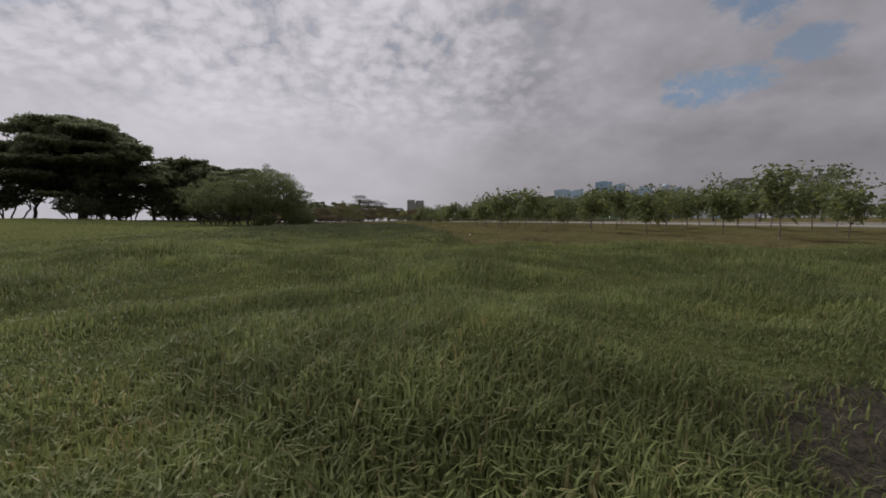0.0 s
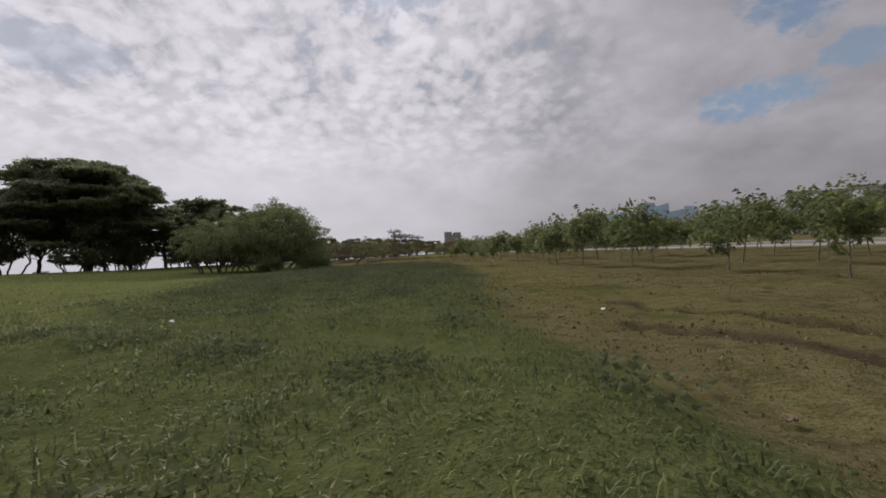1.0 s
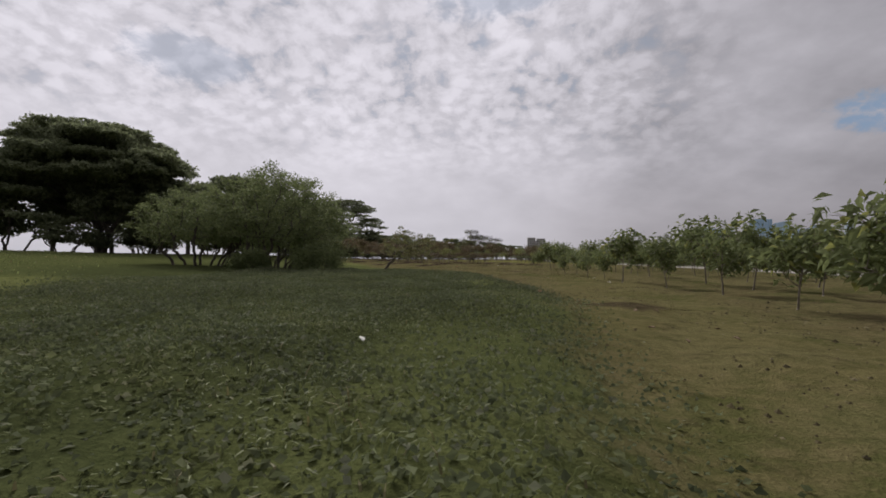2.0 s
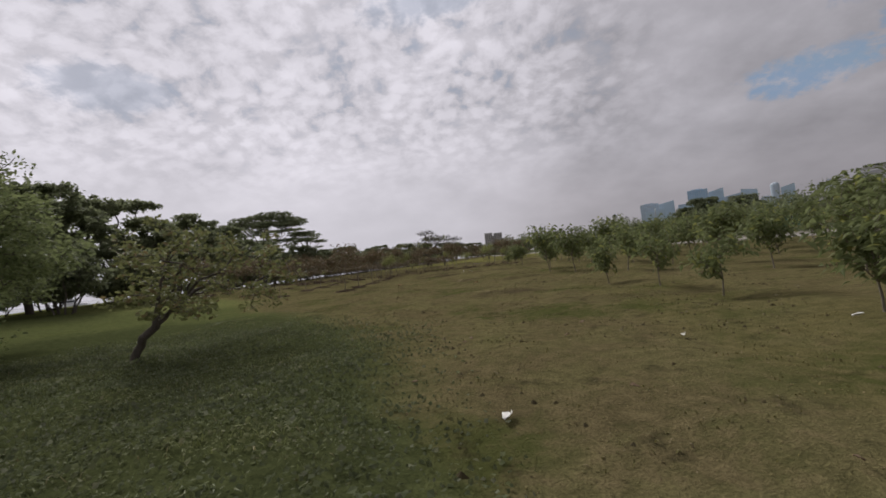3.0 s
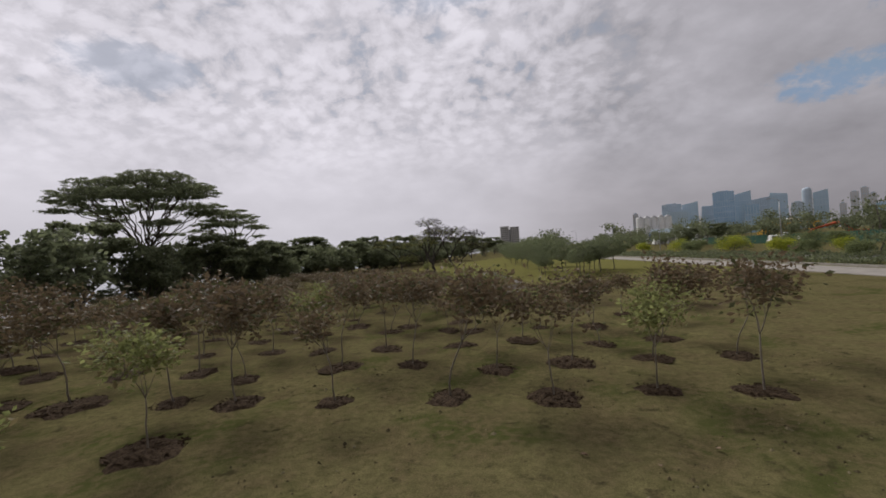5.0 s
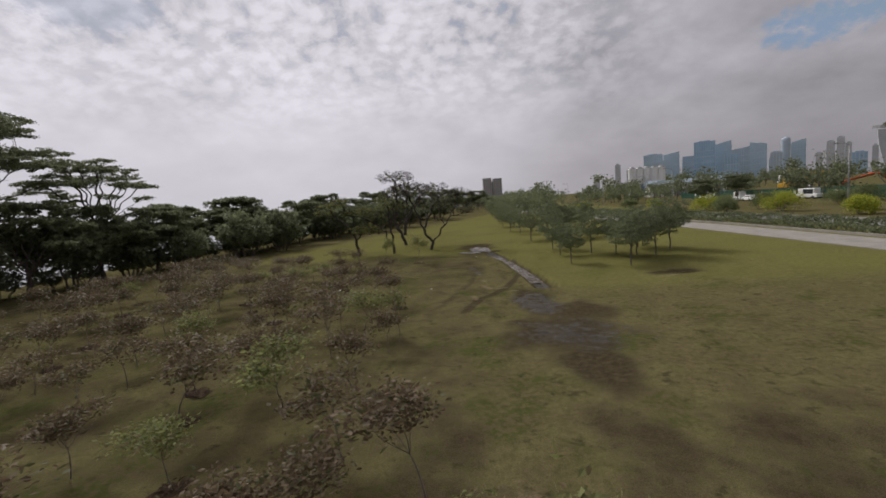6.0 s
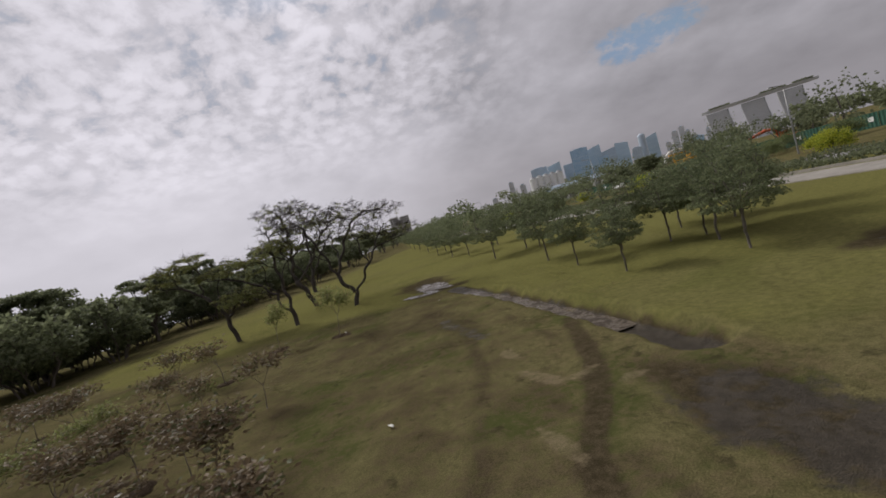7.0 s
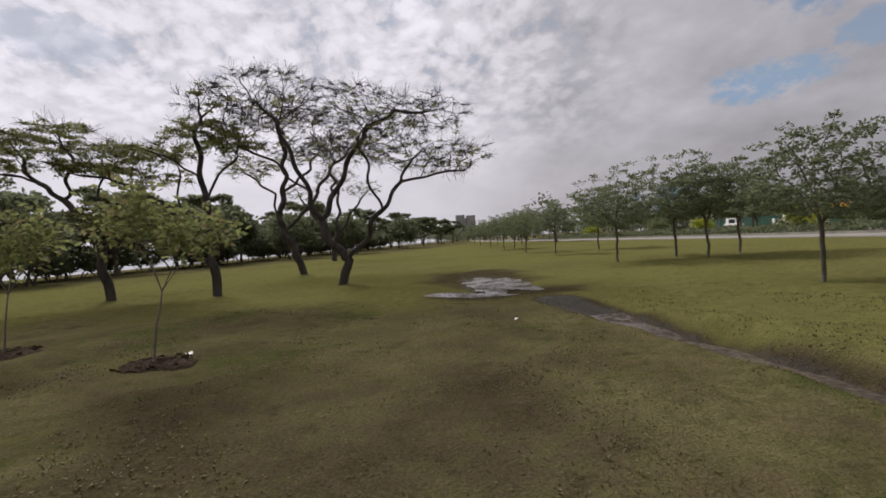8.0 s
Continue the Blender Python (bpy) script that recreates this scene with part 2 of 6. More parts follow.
POOL = pool_material()
BARK = plain("bark_brown", (0.045, 0.035, 0.027), (0.13, 0.105, 0.08), 6, 0.9, bump=0.8, dist=0.03, stretch=(1, 1, 0.25))
BARK_DARK = plain("bark_dark", (0.062, 0.052, 0.045), (0.145, 0.122, 0.102), 6, 0.9, bump=0.8, dist=0.03, stretch=(1, 1, 0.25))
BARK_BLACK = plain("bark_nearly_black", (0.028, 0.024, 0.021), (0.088, 0.074, 0.064), 6, 0.9, bump=0.9, dist=0.03, stretch=(1, 1, 0.25))
BARK_GREY = plain("bark_grey", (0.085, 0.074, 0.062), (0.19, 0.165, 0.138), 7, 0.9, bump=0.6, dist=0.02, stretch=(1, 1, 0.25))
BARK_PALE = plain("bark_pale", (0.13, 0.11, 0.085), (0.26, 0.225, 0.18), 8, 0.85, bump=0.5, dist=0.02, stretch=(1, 1, 0.25))
GRASS = leafy("grass_blade", (0.117, 0.148, 0.054), (0.272, 0.306, 0.126), (0.27, 0.24, 0.12), 0.08, 0.42, patch=0.32)
GRASS_DEEP = leafy("coarse_grass_blade", (0.092, 0.113, 0.047), (0.182, 0.205, 0.088), (0.18, 0.165, 0.085), 0.08, patch=0.3)
SHORT_GRASS = leafy("short_dry_grass", (0.095, 0.088, 0.032), (0.165, 0.145, 0.060), (0.19, 0.155, 0.085), 0.2, patch=0.3)
WEED = leafy("weed_leaf", (0.076, 0.090, 0.048), (0.158, 0.178, 0.092), (0.17, 0.18, 0.12), 0.1, 0.38, rough=0.85, patch=0.28)
LEAF_DARK = leafy("dark_leaf", (0.104, 0.122, 0.070), (0.262, 0.288, 0.164), through_light=0.56)
LEAF_BUSH = leafy("bush_leaf", (0.108, 0.134, 0.060), (0.255, 0.290, 0.130), through_light=0.52)
LEAF_SAP = leafy("broad_leaf", (0.105, 0.128, 0.052), (0.225, 0.258, 0.115), (0.29, 0.30, 0.10), 0.09, 0.5)
LEAF_ROW = leafy("row_tree_leaf", (0.108, 0.132, 0.074), (0.248, 0.278, 0.152), through_light=0.58)
LEAF_OLIVE = leafy("olive_leaf", (0.145, 0.165, 0.062), (0.310, 0.328, 0.132), (0.22, 0.18, 0.09), 0.12, 0.58)
LEAF_DRY = leafy("bronze_leaf", (0.100, 0.076, 0.048), (0.220, 0.162, 0.098), (0.095, 0.100, 0.045), 0.15, 0.35)
LEAF_YELLOW = leafy("yellow_green_leaf", (0.27, 0.32, 0.035), (0.50, 0.50, 0.07), (0.12, 0.19, 0.035), 0.15, 0.4)
LEAF_YOUNG = leafy("young_olive_leaf", (0.120, 0.135, 0.050), (0.25, 0.26, 0.11), (0.20, 0.16, 0.08), 0.15, 0.4)
MULCH = plain("bark_mulch", (0.034, 0.024, 0.016), (0.120, 0.085, 0.056), 14, 0.95, bump=1.0, dist=0.03, spec=0.05)
CONCRETE = plain("pale_concrete", (0.23, 0.21, 0.185), (0.33, 0.305, 0.27), 0.8, 0.85, bump=0.3)
ASPHALT = plain("grey_asphalt", (0.16, 0.155, 0.15), (0.24, 0.23, 0.22), 1.2, 0.9, bump=0.4)


# ---- building blocks ----
def mesh_of(name, verts, faces, mat, smooth=False):
    me = bpy.data.meshes.new(name)
    v = verts.tolist() if isinstance(verts, np.ndarray) else [tuple(p) for p in verts]
    f = faces.tolist() if isinstance(faces, np.ndarray) else faces
    me.from_pydata(v, [], f)
    me.materials.append(mat)
    if smooth:
        me.polygons.foreach_set("use_smooth", [True] * len(me.polygons))
    me.update()
    return me


def piece(name, me, parent=None, label="", m=None):
    """A mesh as one object, under its thing where one is given."""
    ob = new(name, me)
    if parent is not None:
        ob.parent = parent
    if m is not None:
        ob.matrix_basis = m
    return tagged(ob, label)


def part(name, bm, mat, parent=None, label="", m=None, smooth=False):
    me = bpy.data.meshes.new(name)
    bm.to_mesh(me)
    bm.free()
    me.materials.append(mat)
    if smooth:
        me.polygons.foreach_set("use_smooth", [True] * len(me.polygons))
    return piece(name, me, parent, label, m)


def thing(name, m, label, category, group="", kind=""):
    ob = new(name)
    ob.matrix_basis = m
    ob.empty_display_size = 0.3
    return tagged(ob, label, category, group, kind)


def add_box(bm, x0, y0, z0, x1, y1, z1, bevel=0.0):
    vs = bmesh.ops.create_cube(bm, size=1.0, matrix=Matrix.Translation(((x0 + x1) / 2, (y0 + y1) / 2, (z0 + z1) / 2)) @ Matrix.Diagonal((x1 - x0, y1 - y0, z1 - z0, 1)))["verts"]
    if bevel:
        es = list({e for v in vs for e in v.link_edges})
        bmesh.ops.bevel(bm, geom=es, offset=bevel, segments=2, affect="EDGES", profile=0.5)


def box(x0, y0, z0, x1, y1, z1, bevel=0.0):
    bm = bmesh.new()
    add_box(bm, x0, y0, z0, x1, y1, z1, bevel)
    return bm


class Tubes:
    """Tapered tubes gathered into one mesh."""

    def __init__(self):
        self.v, self.f = [], []

    def add(self, pts, radii, n=6):
        base = len(self.v)
        ref = Vector((0.31, 0.95, 0.07))
        for i, (p, r) in enumerate(zip(pts, radii)):
            d = (pts[min(i + 1, len(pts) - 1)] - pts[max(i - 1, 0)]).normalized()
            a = d.cross(ref)
            a = a.normalized() if a.length > 1e-3 else Vector((1, 0, 0))
            b = d.cross(a)
            for j in range(n):
                w = 2 * math.pi * j / n
                self.v.append(p + (a * math.cos(w) + b * math.sin(w)) * r)
        for i in range(len(pts) - 1):
            for j in range(n):
                q, q2 = base + i * n + j, base + i * n + (j + 1) % n
                self.f.append((q, q2, q2 + n, q + n))
        self.f.append(tuple(base + (len(pts) - 1) * n + j for j in range(n)))

    def mesh(self, name, mat):
        return mesh_of(name, self.v, self.f, mat, True)


def leaf_mesh(name, at, way, size, width, mat, rng, fold=0.25, long=False):
    """Leaves as folded blades: at, way and size are arrays, one row a leaf. long: five-point leaves that droop at the tip."""
    n = len(at)
    way = way / np.linalg.norm(way, axis=1, keepdims=True)
    side = np.cross(way, rng.normal(size=(n, 3)))
    side /= np.linalg.norm(side, axis=1, keepdims=True) + 1e-9
    up = np.cross(side, way)
    s = size[:, None]
    if long:
        mid = at + way * s * 0.5 + up * s * 0.06
        tip = at + way * s * 0.92 - np.array([0, 0, 1.0]) * s * 0.28
        l, r = mid + side * s * width - up * s * fold * width, mid - side * s * width - up * s * fold * width
        v = np.stack([at, l, mid, r, tip], 1).reshape(-1, 3)
        b = np.arange(n)[:, None] * 5
        f = np.concatenate([b + [0, 2, 1], b + [0, 3, 2], b + [1, 2, 4], b + [2, 3, 4]], 1).reshape(-1, 3)
    else:
        mid = at + way * s * 0.5
        l, r = mid + side * s * width + up * s * fold * width, mid - side * s * width + up * s * fold * width
        v = np.stack([at, l, at + way * s, r], 1).reshape(-1, 3)
        b = np.arange(n)[:, None] * 4
        f = np.concatenate([b + [0, 1, 2], b + [0, 2, 3]], 1).reshape(-1, 3)
    return mesh_of(name, v, f, mat)


def grow(rng, tubes, tips, p, d, length, r, level, levels, cfg):
    """One limb and, at its end and along it, the next smaller ones."""
    steps = 4 if level < 2 else (3 if level < levels - 1 or level < 3 else 2)
    pts, radii = [p.copy()], [r]
    end = r * cfg.get("taper", 0.62)
    kinks = []
    for i in range(steps):
        d = (d + Vector(rng.normal(0, cfg.get("wobble", 0.12), 3)) + Vector((0, 0, cfg.get("lift", 0.05)))).normalized()
        p = p + d * (length / steps)
        pts.append(p.copy())
        radii.append(max(r + (end - r) * (i + 1) / steps, cfg.get("least", 0.0)))
        kinks.append((p.copy(), d.copy(), radii[-1]))
    tubes.add(pts, radii, 8 if level == 0 else (6 if level == 1 else (4 if level == 2 else 3)))
    if level >= levels - 1:
        tips.append((p.copy(), d.copy()))
        return
    if cfg.get("inner") and level == levels - 2:
        tips += [(q, dd) for q, dd, rr in kinks[1:]]
    n = cfg["forks"][min(level, len(cfg["forks"]) - 1)]
    phase = rng.uniform(0, 6.28)
    for i in range(n):
        q, dd, rr = kinks[-1] if i < 2 or (level == 0 and not cfg.get("leader")) else kinks[int(rng.integers(1, len(kinks)))]
        side = dd.cross(Vector((0.2, 0.3, 1.0)) if abs(dd.z) < 0.9 else Vector((1, 0, 0))).normalized()
        side = Matrix.Rotation(phase + 6.283 * i / n + rng.normal(0, 0.25), 3, dd) @ side
        a = radians(cfg["angle"][min(level, len(cfg["angle"]) - 1)] * rng.uniform(0.75, 1.25))
        nd = dd * math.cos(a) + side * math.sin(a)
        nd.z *= cfg.get("flat", 1.0)
        if level < 3:
            nd.z = max(nd.z, cfg.get("rise", -1.0))
        grow(rng, tubes, tips, q, nd.normalized(), length * cfg["ratio"][min(level, len(cfg["ratio"]) - 1)] * rng.uniform(0.8, 1.2), rr * rng.uniform(0.62, 0.85), level + 1, levels, cfg)


def tree_meshes(name, seed, cfg):
    """The trunk-and-limbs mesh and the crown mesh of one tree, unit by unit in metres."""
    def run(scale):
        rng = np.random.default_rng(seed)
        tubes, tips = Tubes(), []
        stems = cfg.get("stems", 1)
        for s in range(stems):
            lean = cfg.get("lean", 0.08)
            a = 6.283 * s / stems + rng.uniform(0, 1)
            d = Vector((math.cos(a) * lean, math.sin(a) * lean, 1)).normalized()
            o = Vector((math.cos(a), math.sin(a), 0)) * cfg.get("stem_gap", 0.0) * scale
            o.z = -cfg["radius"] * 0.6
            r = cfg["radius"] * (1 if stems == 1 else rng.uniform(0.7, 1.0))
            if stems == 1:
                tubes.add([o, o + d * r * 0.9, o + d * r * 2.2], [r * 1.55, r * 1.2, r], 8)
            grow(rng, tubes, tips, o, d, cfg["trunk"] * scale * rng.uniform(0.9, 1.1), r, 0, cfg["levels"], cfg)
        return rng, tubes, tips

    rng, tubes, tips = run(1.0)
    if "top" in cfg:
        rng, tubes, tips = run(cfg["top"] / max(t[0].z for t in tips))
    wood = tubes.mesh("trunk", cfg["bark"])
    c = np.array([tuple(p) for p, d in tips])
    w = np.array([tuple(d) for p, d in tips])
    patch = 0.5 + 0.5 * np.sin(c[:, 0] * cfg.get("patch", 1.3) + seed) * np.sin(c[:, 1] * cfg.get("patch", 1.3) + seed * 0.7) * np.sin(c[:, 2] * 1.5 + seed * 0.3)
    keep = 0.5 * rng.random(len(c)) + 0.5 * patch < cfg.get("leafy", 1.0) * (0.5 + 0.5 * cfg.get("leafy", 1.0))
    c, w = c[keep], w[keep]
    n = cfg["leaves"]
    rep = np.repeat(np.arange(len(c)), n)
    rx, rz = cfg["clump"]
    ball = rng.normal(size=(len(rep), 3))
    ball *= (rng.random(len(rep)) ** 0.45 / np.linalg.norm(ball, axis=1))[:, None] * 1.9
    at = c[rep] + ball * np.array([rx, rx, rz])
    way = w[rep] * 0.4 + rng.normal(size=(len(rep), 3)) * cfg.get("leaf_spread", np.array([1, 1, 0.5])) + np.array([0, 0, cfg.get("leaf_lift", -0.1)])
    size = cfg["leaf"] * rng.uniform(0.6, 1.3, len(rep))
    crown = leaf_mesh("crown", at, way, size, cfg.get("leaf_width", 0.3), cfg["leaf_mat"], rng, long=cfg.get("long", False))
    return wood, crown


def net_tree(seed, cfg):
    """A tree whose limbs reach out to points spread through a domed crown: the wood mesh and the crown mesh."""
    rng = np.random.default_rng(seed)
    top, wide, base = cfg["top"], cfg["wide"], cfg["base"]
    ox, oy = cfg.get("offset", (0.0, 0.0))
    zc = base + (top - base) * cfg.get("belly", 0.35)
    n = cfg["points"]
    # points in the dome, most of them near its skin, kept apart
    d = rng.normal(size=(n * 12, 3))
    d /= np.linalg.norm(d, axis=1, keepdims=True)
    th, ph = np.arctan2(d[:, 1], d[:, 0]), rng.uniform(0, 6.28, 4)
    lobe = 1 + cfg.get("lobes", 0.13) * (np.sin(3 * th + ph[0]) + 0.8 * np.sin(5 * th + ph[1] + 3 * d[:, 2]) + 0.6 * np.sin(9 * th + ph[2] + 7 * d[:, 2]))
    rr = rng.random(len(d)) ** (1 / cfg.get("shell", 5.0)) * lobe
    c = d * rr[:, None] * np.array([wide, wide, 1.0])
    c[:, 2] = zc + np.where(c[:, 2] > 0, c[:, 2] * (top - zc), c[:, 2] * (zc - base))
    if cfg.get("layers"):
        step = (top - base) / cfg["layers"]
        q = (c[:, 2] - base) / step
        c[:, 2] = base + step * (np.floor(q) + 0.5 + ((q % 1.0) - 0.5) * cfg.get("loose", 0.35)) + 0.25 * step * np.sin(th * 2 + ph[3])
    c[:, 0] += ox
    c[:, 1] += oy
    gap = cfg.get("gap", 0.62) * (4.2 * wide * wide * (top - base) * 0.5 / n) ** (1 / 3)
    pick = np.zeros((0, 3))
    for p in c:
        if not len(pick) or np.min(np.sum((pick - p) ** 2, 1)) > gap * gap:
            pick = np.vstack([pick, p])
            if len(pick) >= n:
                break
    # stems and main limbs
    pos, par, run = [], [], []

    def strand(pts, parent):
        for p in pts:
            run.append(0.0 if parent < 0 else run[parent] + float(np.linalg.norm(p - pos[parent])))
            pos.append(np.array(p, float)), par.append(parent)
            parent = len(pos) - 1
        return parent

    rad = cfg["radius"]
    stems = cfg.get("stems", 1)
    aims = cfg.get("aims")
    for s in range(stems):
        a = 6.283 * s / stems + rng.uniform(0, 0.9)
        out = np.array([math.cos(a), math.sin(a), 0.0])
        foot = out * cfg.get("spread", 0.0) * rng.uniform(0.3, 1.0) + np.array([0, 0, -rad])
        lean = out * cfg.get("lean", 0.1) * cfg["fork"] if stems > 1 else np.array([*cfg.get("tilt", (0.0, 0.0)), 0.0])
        w = cfg["fork"] * cfg.get("crook", 0.035)
        joint = strand([foot, foot + lean * 0.2 + [rng.normal(0, w), rng.normal(0, w), cfg["fork"] * 0.35 + rad], foot + lean * 0.55 + [rng.normal(0, w), rng.normal(0, w), cfg["fork"] * 0.7 + rad], foot + lean + [0, 0, cfg["fork"] + rad]], -1)
        k = cfg.get("limbs", 4)
        for i in range(len(aims) if aims else k):
            if aims:
                end = np.array(aims[i], float)
            else:
                b = (a if stems > 1 else 0) + (6.283 * i / k if stems == 1 else (i - (k - 1) / 2) * 0.9) + rng.normal(0, 0.25)
                q = rng.uniform(0.45, 0.8)
                end = np.array([ox + math.cos(b) * wide * q, oy + math.sin(b) * wide * q, base + (top - base) * rng.uniform(0.3, 0.8)])
            p0 = pos[joint]
            p1 = p0 + np.array([(end[0] - p0[0]) * cfg.get("bow", 0.3), (end[1] - p0[1]) * cfg.get("bow", 0.3), (end[2] - p0[2]) * 0.55])
            m = 7
            wob = np.cumsum(rng.normal(0, 1, (m, 3)), 0) * cfg.get("sway", 0.03) * top / 3
            strand([(1 - t) ** 2 * p0 + 2 * t * (1 - t) * p1 + t * t * end + wob[j] for j, t in enumerate((np.arange(m) + 1) / m)], joint)
    root_n = len(pos)
    P = np.vstack([np.array(pos), pick])
    N = len(P)
    par += [-1] * len(pick)
    path = np.array(run + [0.0] * len(pick))
    bal = cfg.get("balance", 0.25)
    best, link = np.full(N, 1e9), np.zeros(N, int)
    done = np.zeros(N, bool)
    for i in range(root_n):
        done[i] = True
        if P[i, 2] < cfg["fork"] * 0.95:
            continue
        q = np.linalg.norm(P - P[i], axis=1) + bal * path[i]
        m = q < best
        best[m], link[m] = q[m], i
    order = []
    for _ in range(N - root_n):
        j = int(np.argmin(np.where(done, 1e9, best)))
        done[j] = True
        par[j] = int(link[j])
        path[j] = path[par[j]] + np.linalg.norm(P[j] - P[par[j]])
        order.append(j)
        q = np.linalg.norm(P - P[j], axis=1) + bal * path[j]
        m = q < best
        best[m], link[m] = q[m], j
    kids = [[] for _ in range(N)]
    for i, p in enumerate(par):
        if p >= 0:
            kids[p].append(i)
    load = np.array([1.0 if not k else 0.0 for k in kids])
    for i in sorted(range(N), key=lambda i: -path[i]):
        if par[i] >= 0:
            load[par[i]] += load[i]
    tip = cfg.get("tip", rad * 0.05)
    power = math.log(rad / tip) / math.log(max(load.max(), 2.0))
    R = tip * np.maximum(load, 1) ** power
    tubes = Tubes()
    todo = [(i, -1) for i in range(N) if par[i] < 0]
    while todo:
        i, start = todo.pop()
        pts, radii = [], []
        if start >= 0:
            pts.append(Vector(P[start])), radii.append(min(R[i] * 1.1, R[start] * 0.8))
        elif stems == 1:
            pts.append(Vector(P[i]) - Vector((0, 0, rad * 0.4))), radii.append(R[i] * 1.7)
        while True:
            if pts and start >= 0 or len(pts) > 1:
                a, b = pts[-1], Vector(P[i])
                if (b - a).length > 0.05 * top:
                    bend = Vector(rng.normal(0, cfg.get("bend", 0.08) * (b - a).length, 3))
                    pts.append((a + b) / 2 + bend), radii.append((radii[-1] + R[i]) / 2)
            pts.append(Vector(P[i])), radii.append(R[i])
            if not kids[i]:
                break
            ks = sorted(kids[i], key=lambda q: -load[q])
            todo += [(q, i) for q in ks[1:]]
            i = ks[0]
        tubes.add(pts, radii, 9 if radii[0] > rad * 0.5 else (6 if radii[0] > rad * 0.2 else 3))
    ends = np.array([i for i in range(root_n, N) if len(kids[i]) <= 1])
    for i in ends:
        for _ in range(cfg.get("twigs", 0)):
            v = P[i] - P[par[i]]
            u = P[i] - np.array([ox, oy, base])
            v = Vector(v / (np.linalg.norm(v) + 1e-6)) * 0.6 + Vector(u / np.linalg.norm(u)) * 0.8 + Vector(rng.normal(0, 0.45, 3))
            v.z *= cfg.get("twig_rise", 1.0)
            q = Vector(P[i])
            ln = cfg.get("twig", 0.05) * top * rng.uniform(0.5, 1.2)
            v.normalize()
            q2 = q + v * ln * 0.55
            v = (v + Vector(rng.normal(0, 0.35, 3))).normalized()
            tubes.add([q, q2, q2 + v * ln * 0.45], [tip * 0.9, tip * 0.7, tip * 0.45], 3)
    wood = tubes.mesh("trunk", cfg["bark"])
    c = P[ends] if cfg.get("skin") else P[root_n:]
    patch = 0.5 + 0.5 * np.sin(c[:, 0] * cfg.get("patch", 9.0) / top + seed) * np.sin(c[:, 1] * cfg.get("patch", 9.0) / top + seed * 0.7) + 0.3 * np.sin(c[:, 2] * 9 / top + seed * 0.3)
    share = cfg.get("leafy", 1.0)
    if share < 1:
        c = c[0.4 * rng.random(len(c)) + 0.6 * patch < share]
    rep = np.repeat(np.arange(len(c)), cfg["leaves"])
    rx, rz = cfg["clump"]
    ball = rng.normal(size=(len(rep), 3))
    ball *= (rng.random(len(rep)) ** 0.4 / np.linalg.norm(ball, axis=1))[:, None]
    size_c = rng.uniform(0.7, 1.3, len(c))
    at = c[rep] + ball * np.array([rx, rx, rz]) * size_c[rep][:, None]
    hub = np.array([ox, oy, zc])
    way = (at - hub) / top * 0.8 + rng.normal(size=(len(rep), 3)) * cfg.get("leaf_spread", np.array([1, 1, 0.5])) * 0.7 + np.array([0, 0, cfg.get("leaf_lift", -0.1)])
    crown = leaf_mesh("crown", at, way, cfg["leaf"] * rng.uniform(0.6, 1.3, len(rep)), cfg.get("leaf_width", 0.3), cfg["leaf_mat"], rng, long=cfg.get("long", False))
    return wood, crown


def ellipsoid(rng, n, c, r):
    """n points spread through an ellipsoid, more of them in its upper half."""
    d = rng.normal(size=(n, 3))
    d *= (rng.random(n) ** 0.4 / np.linalg.norm(d, axis=1))[:, None]
    d[:, 2] = np.where(d[:, 2] < 0, d[:, 2] * 0.7, d[:, 2])
    return d * np.array(r) + np.array(c)


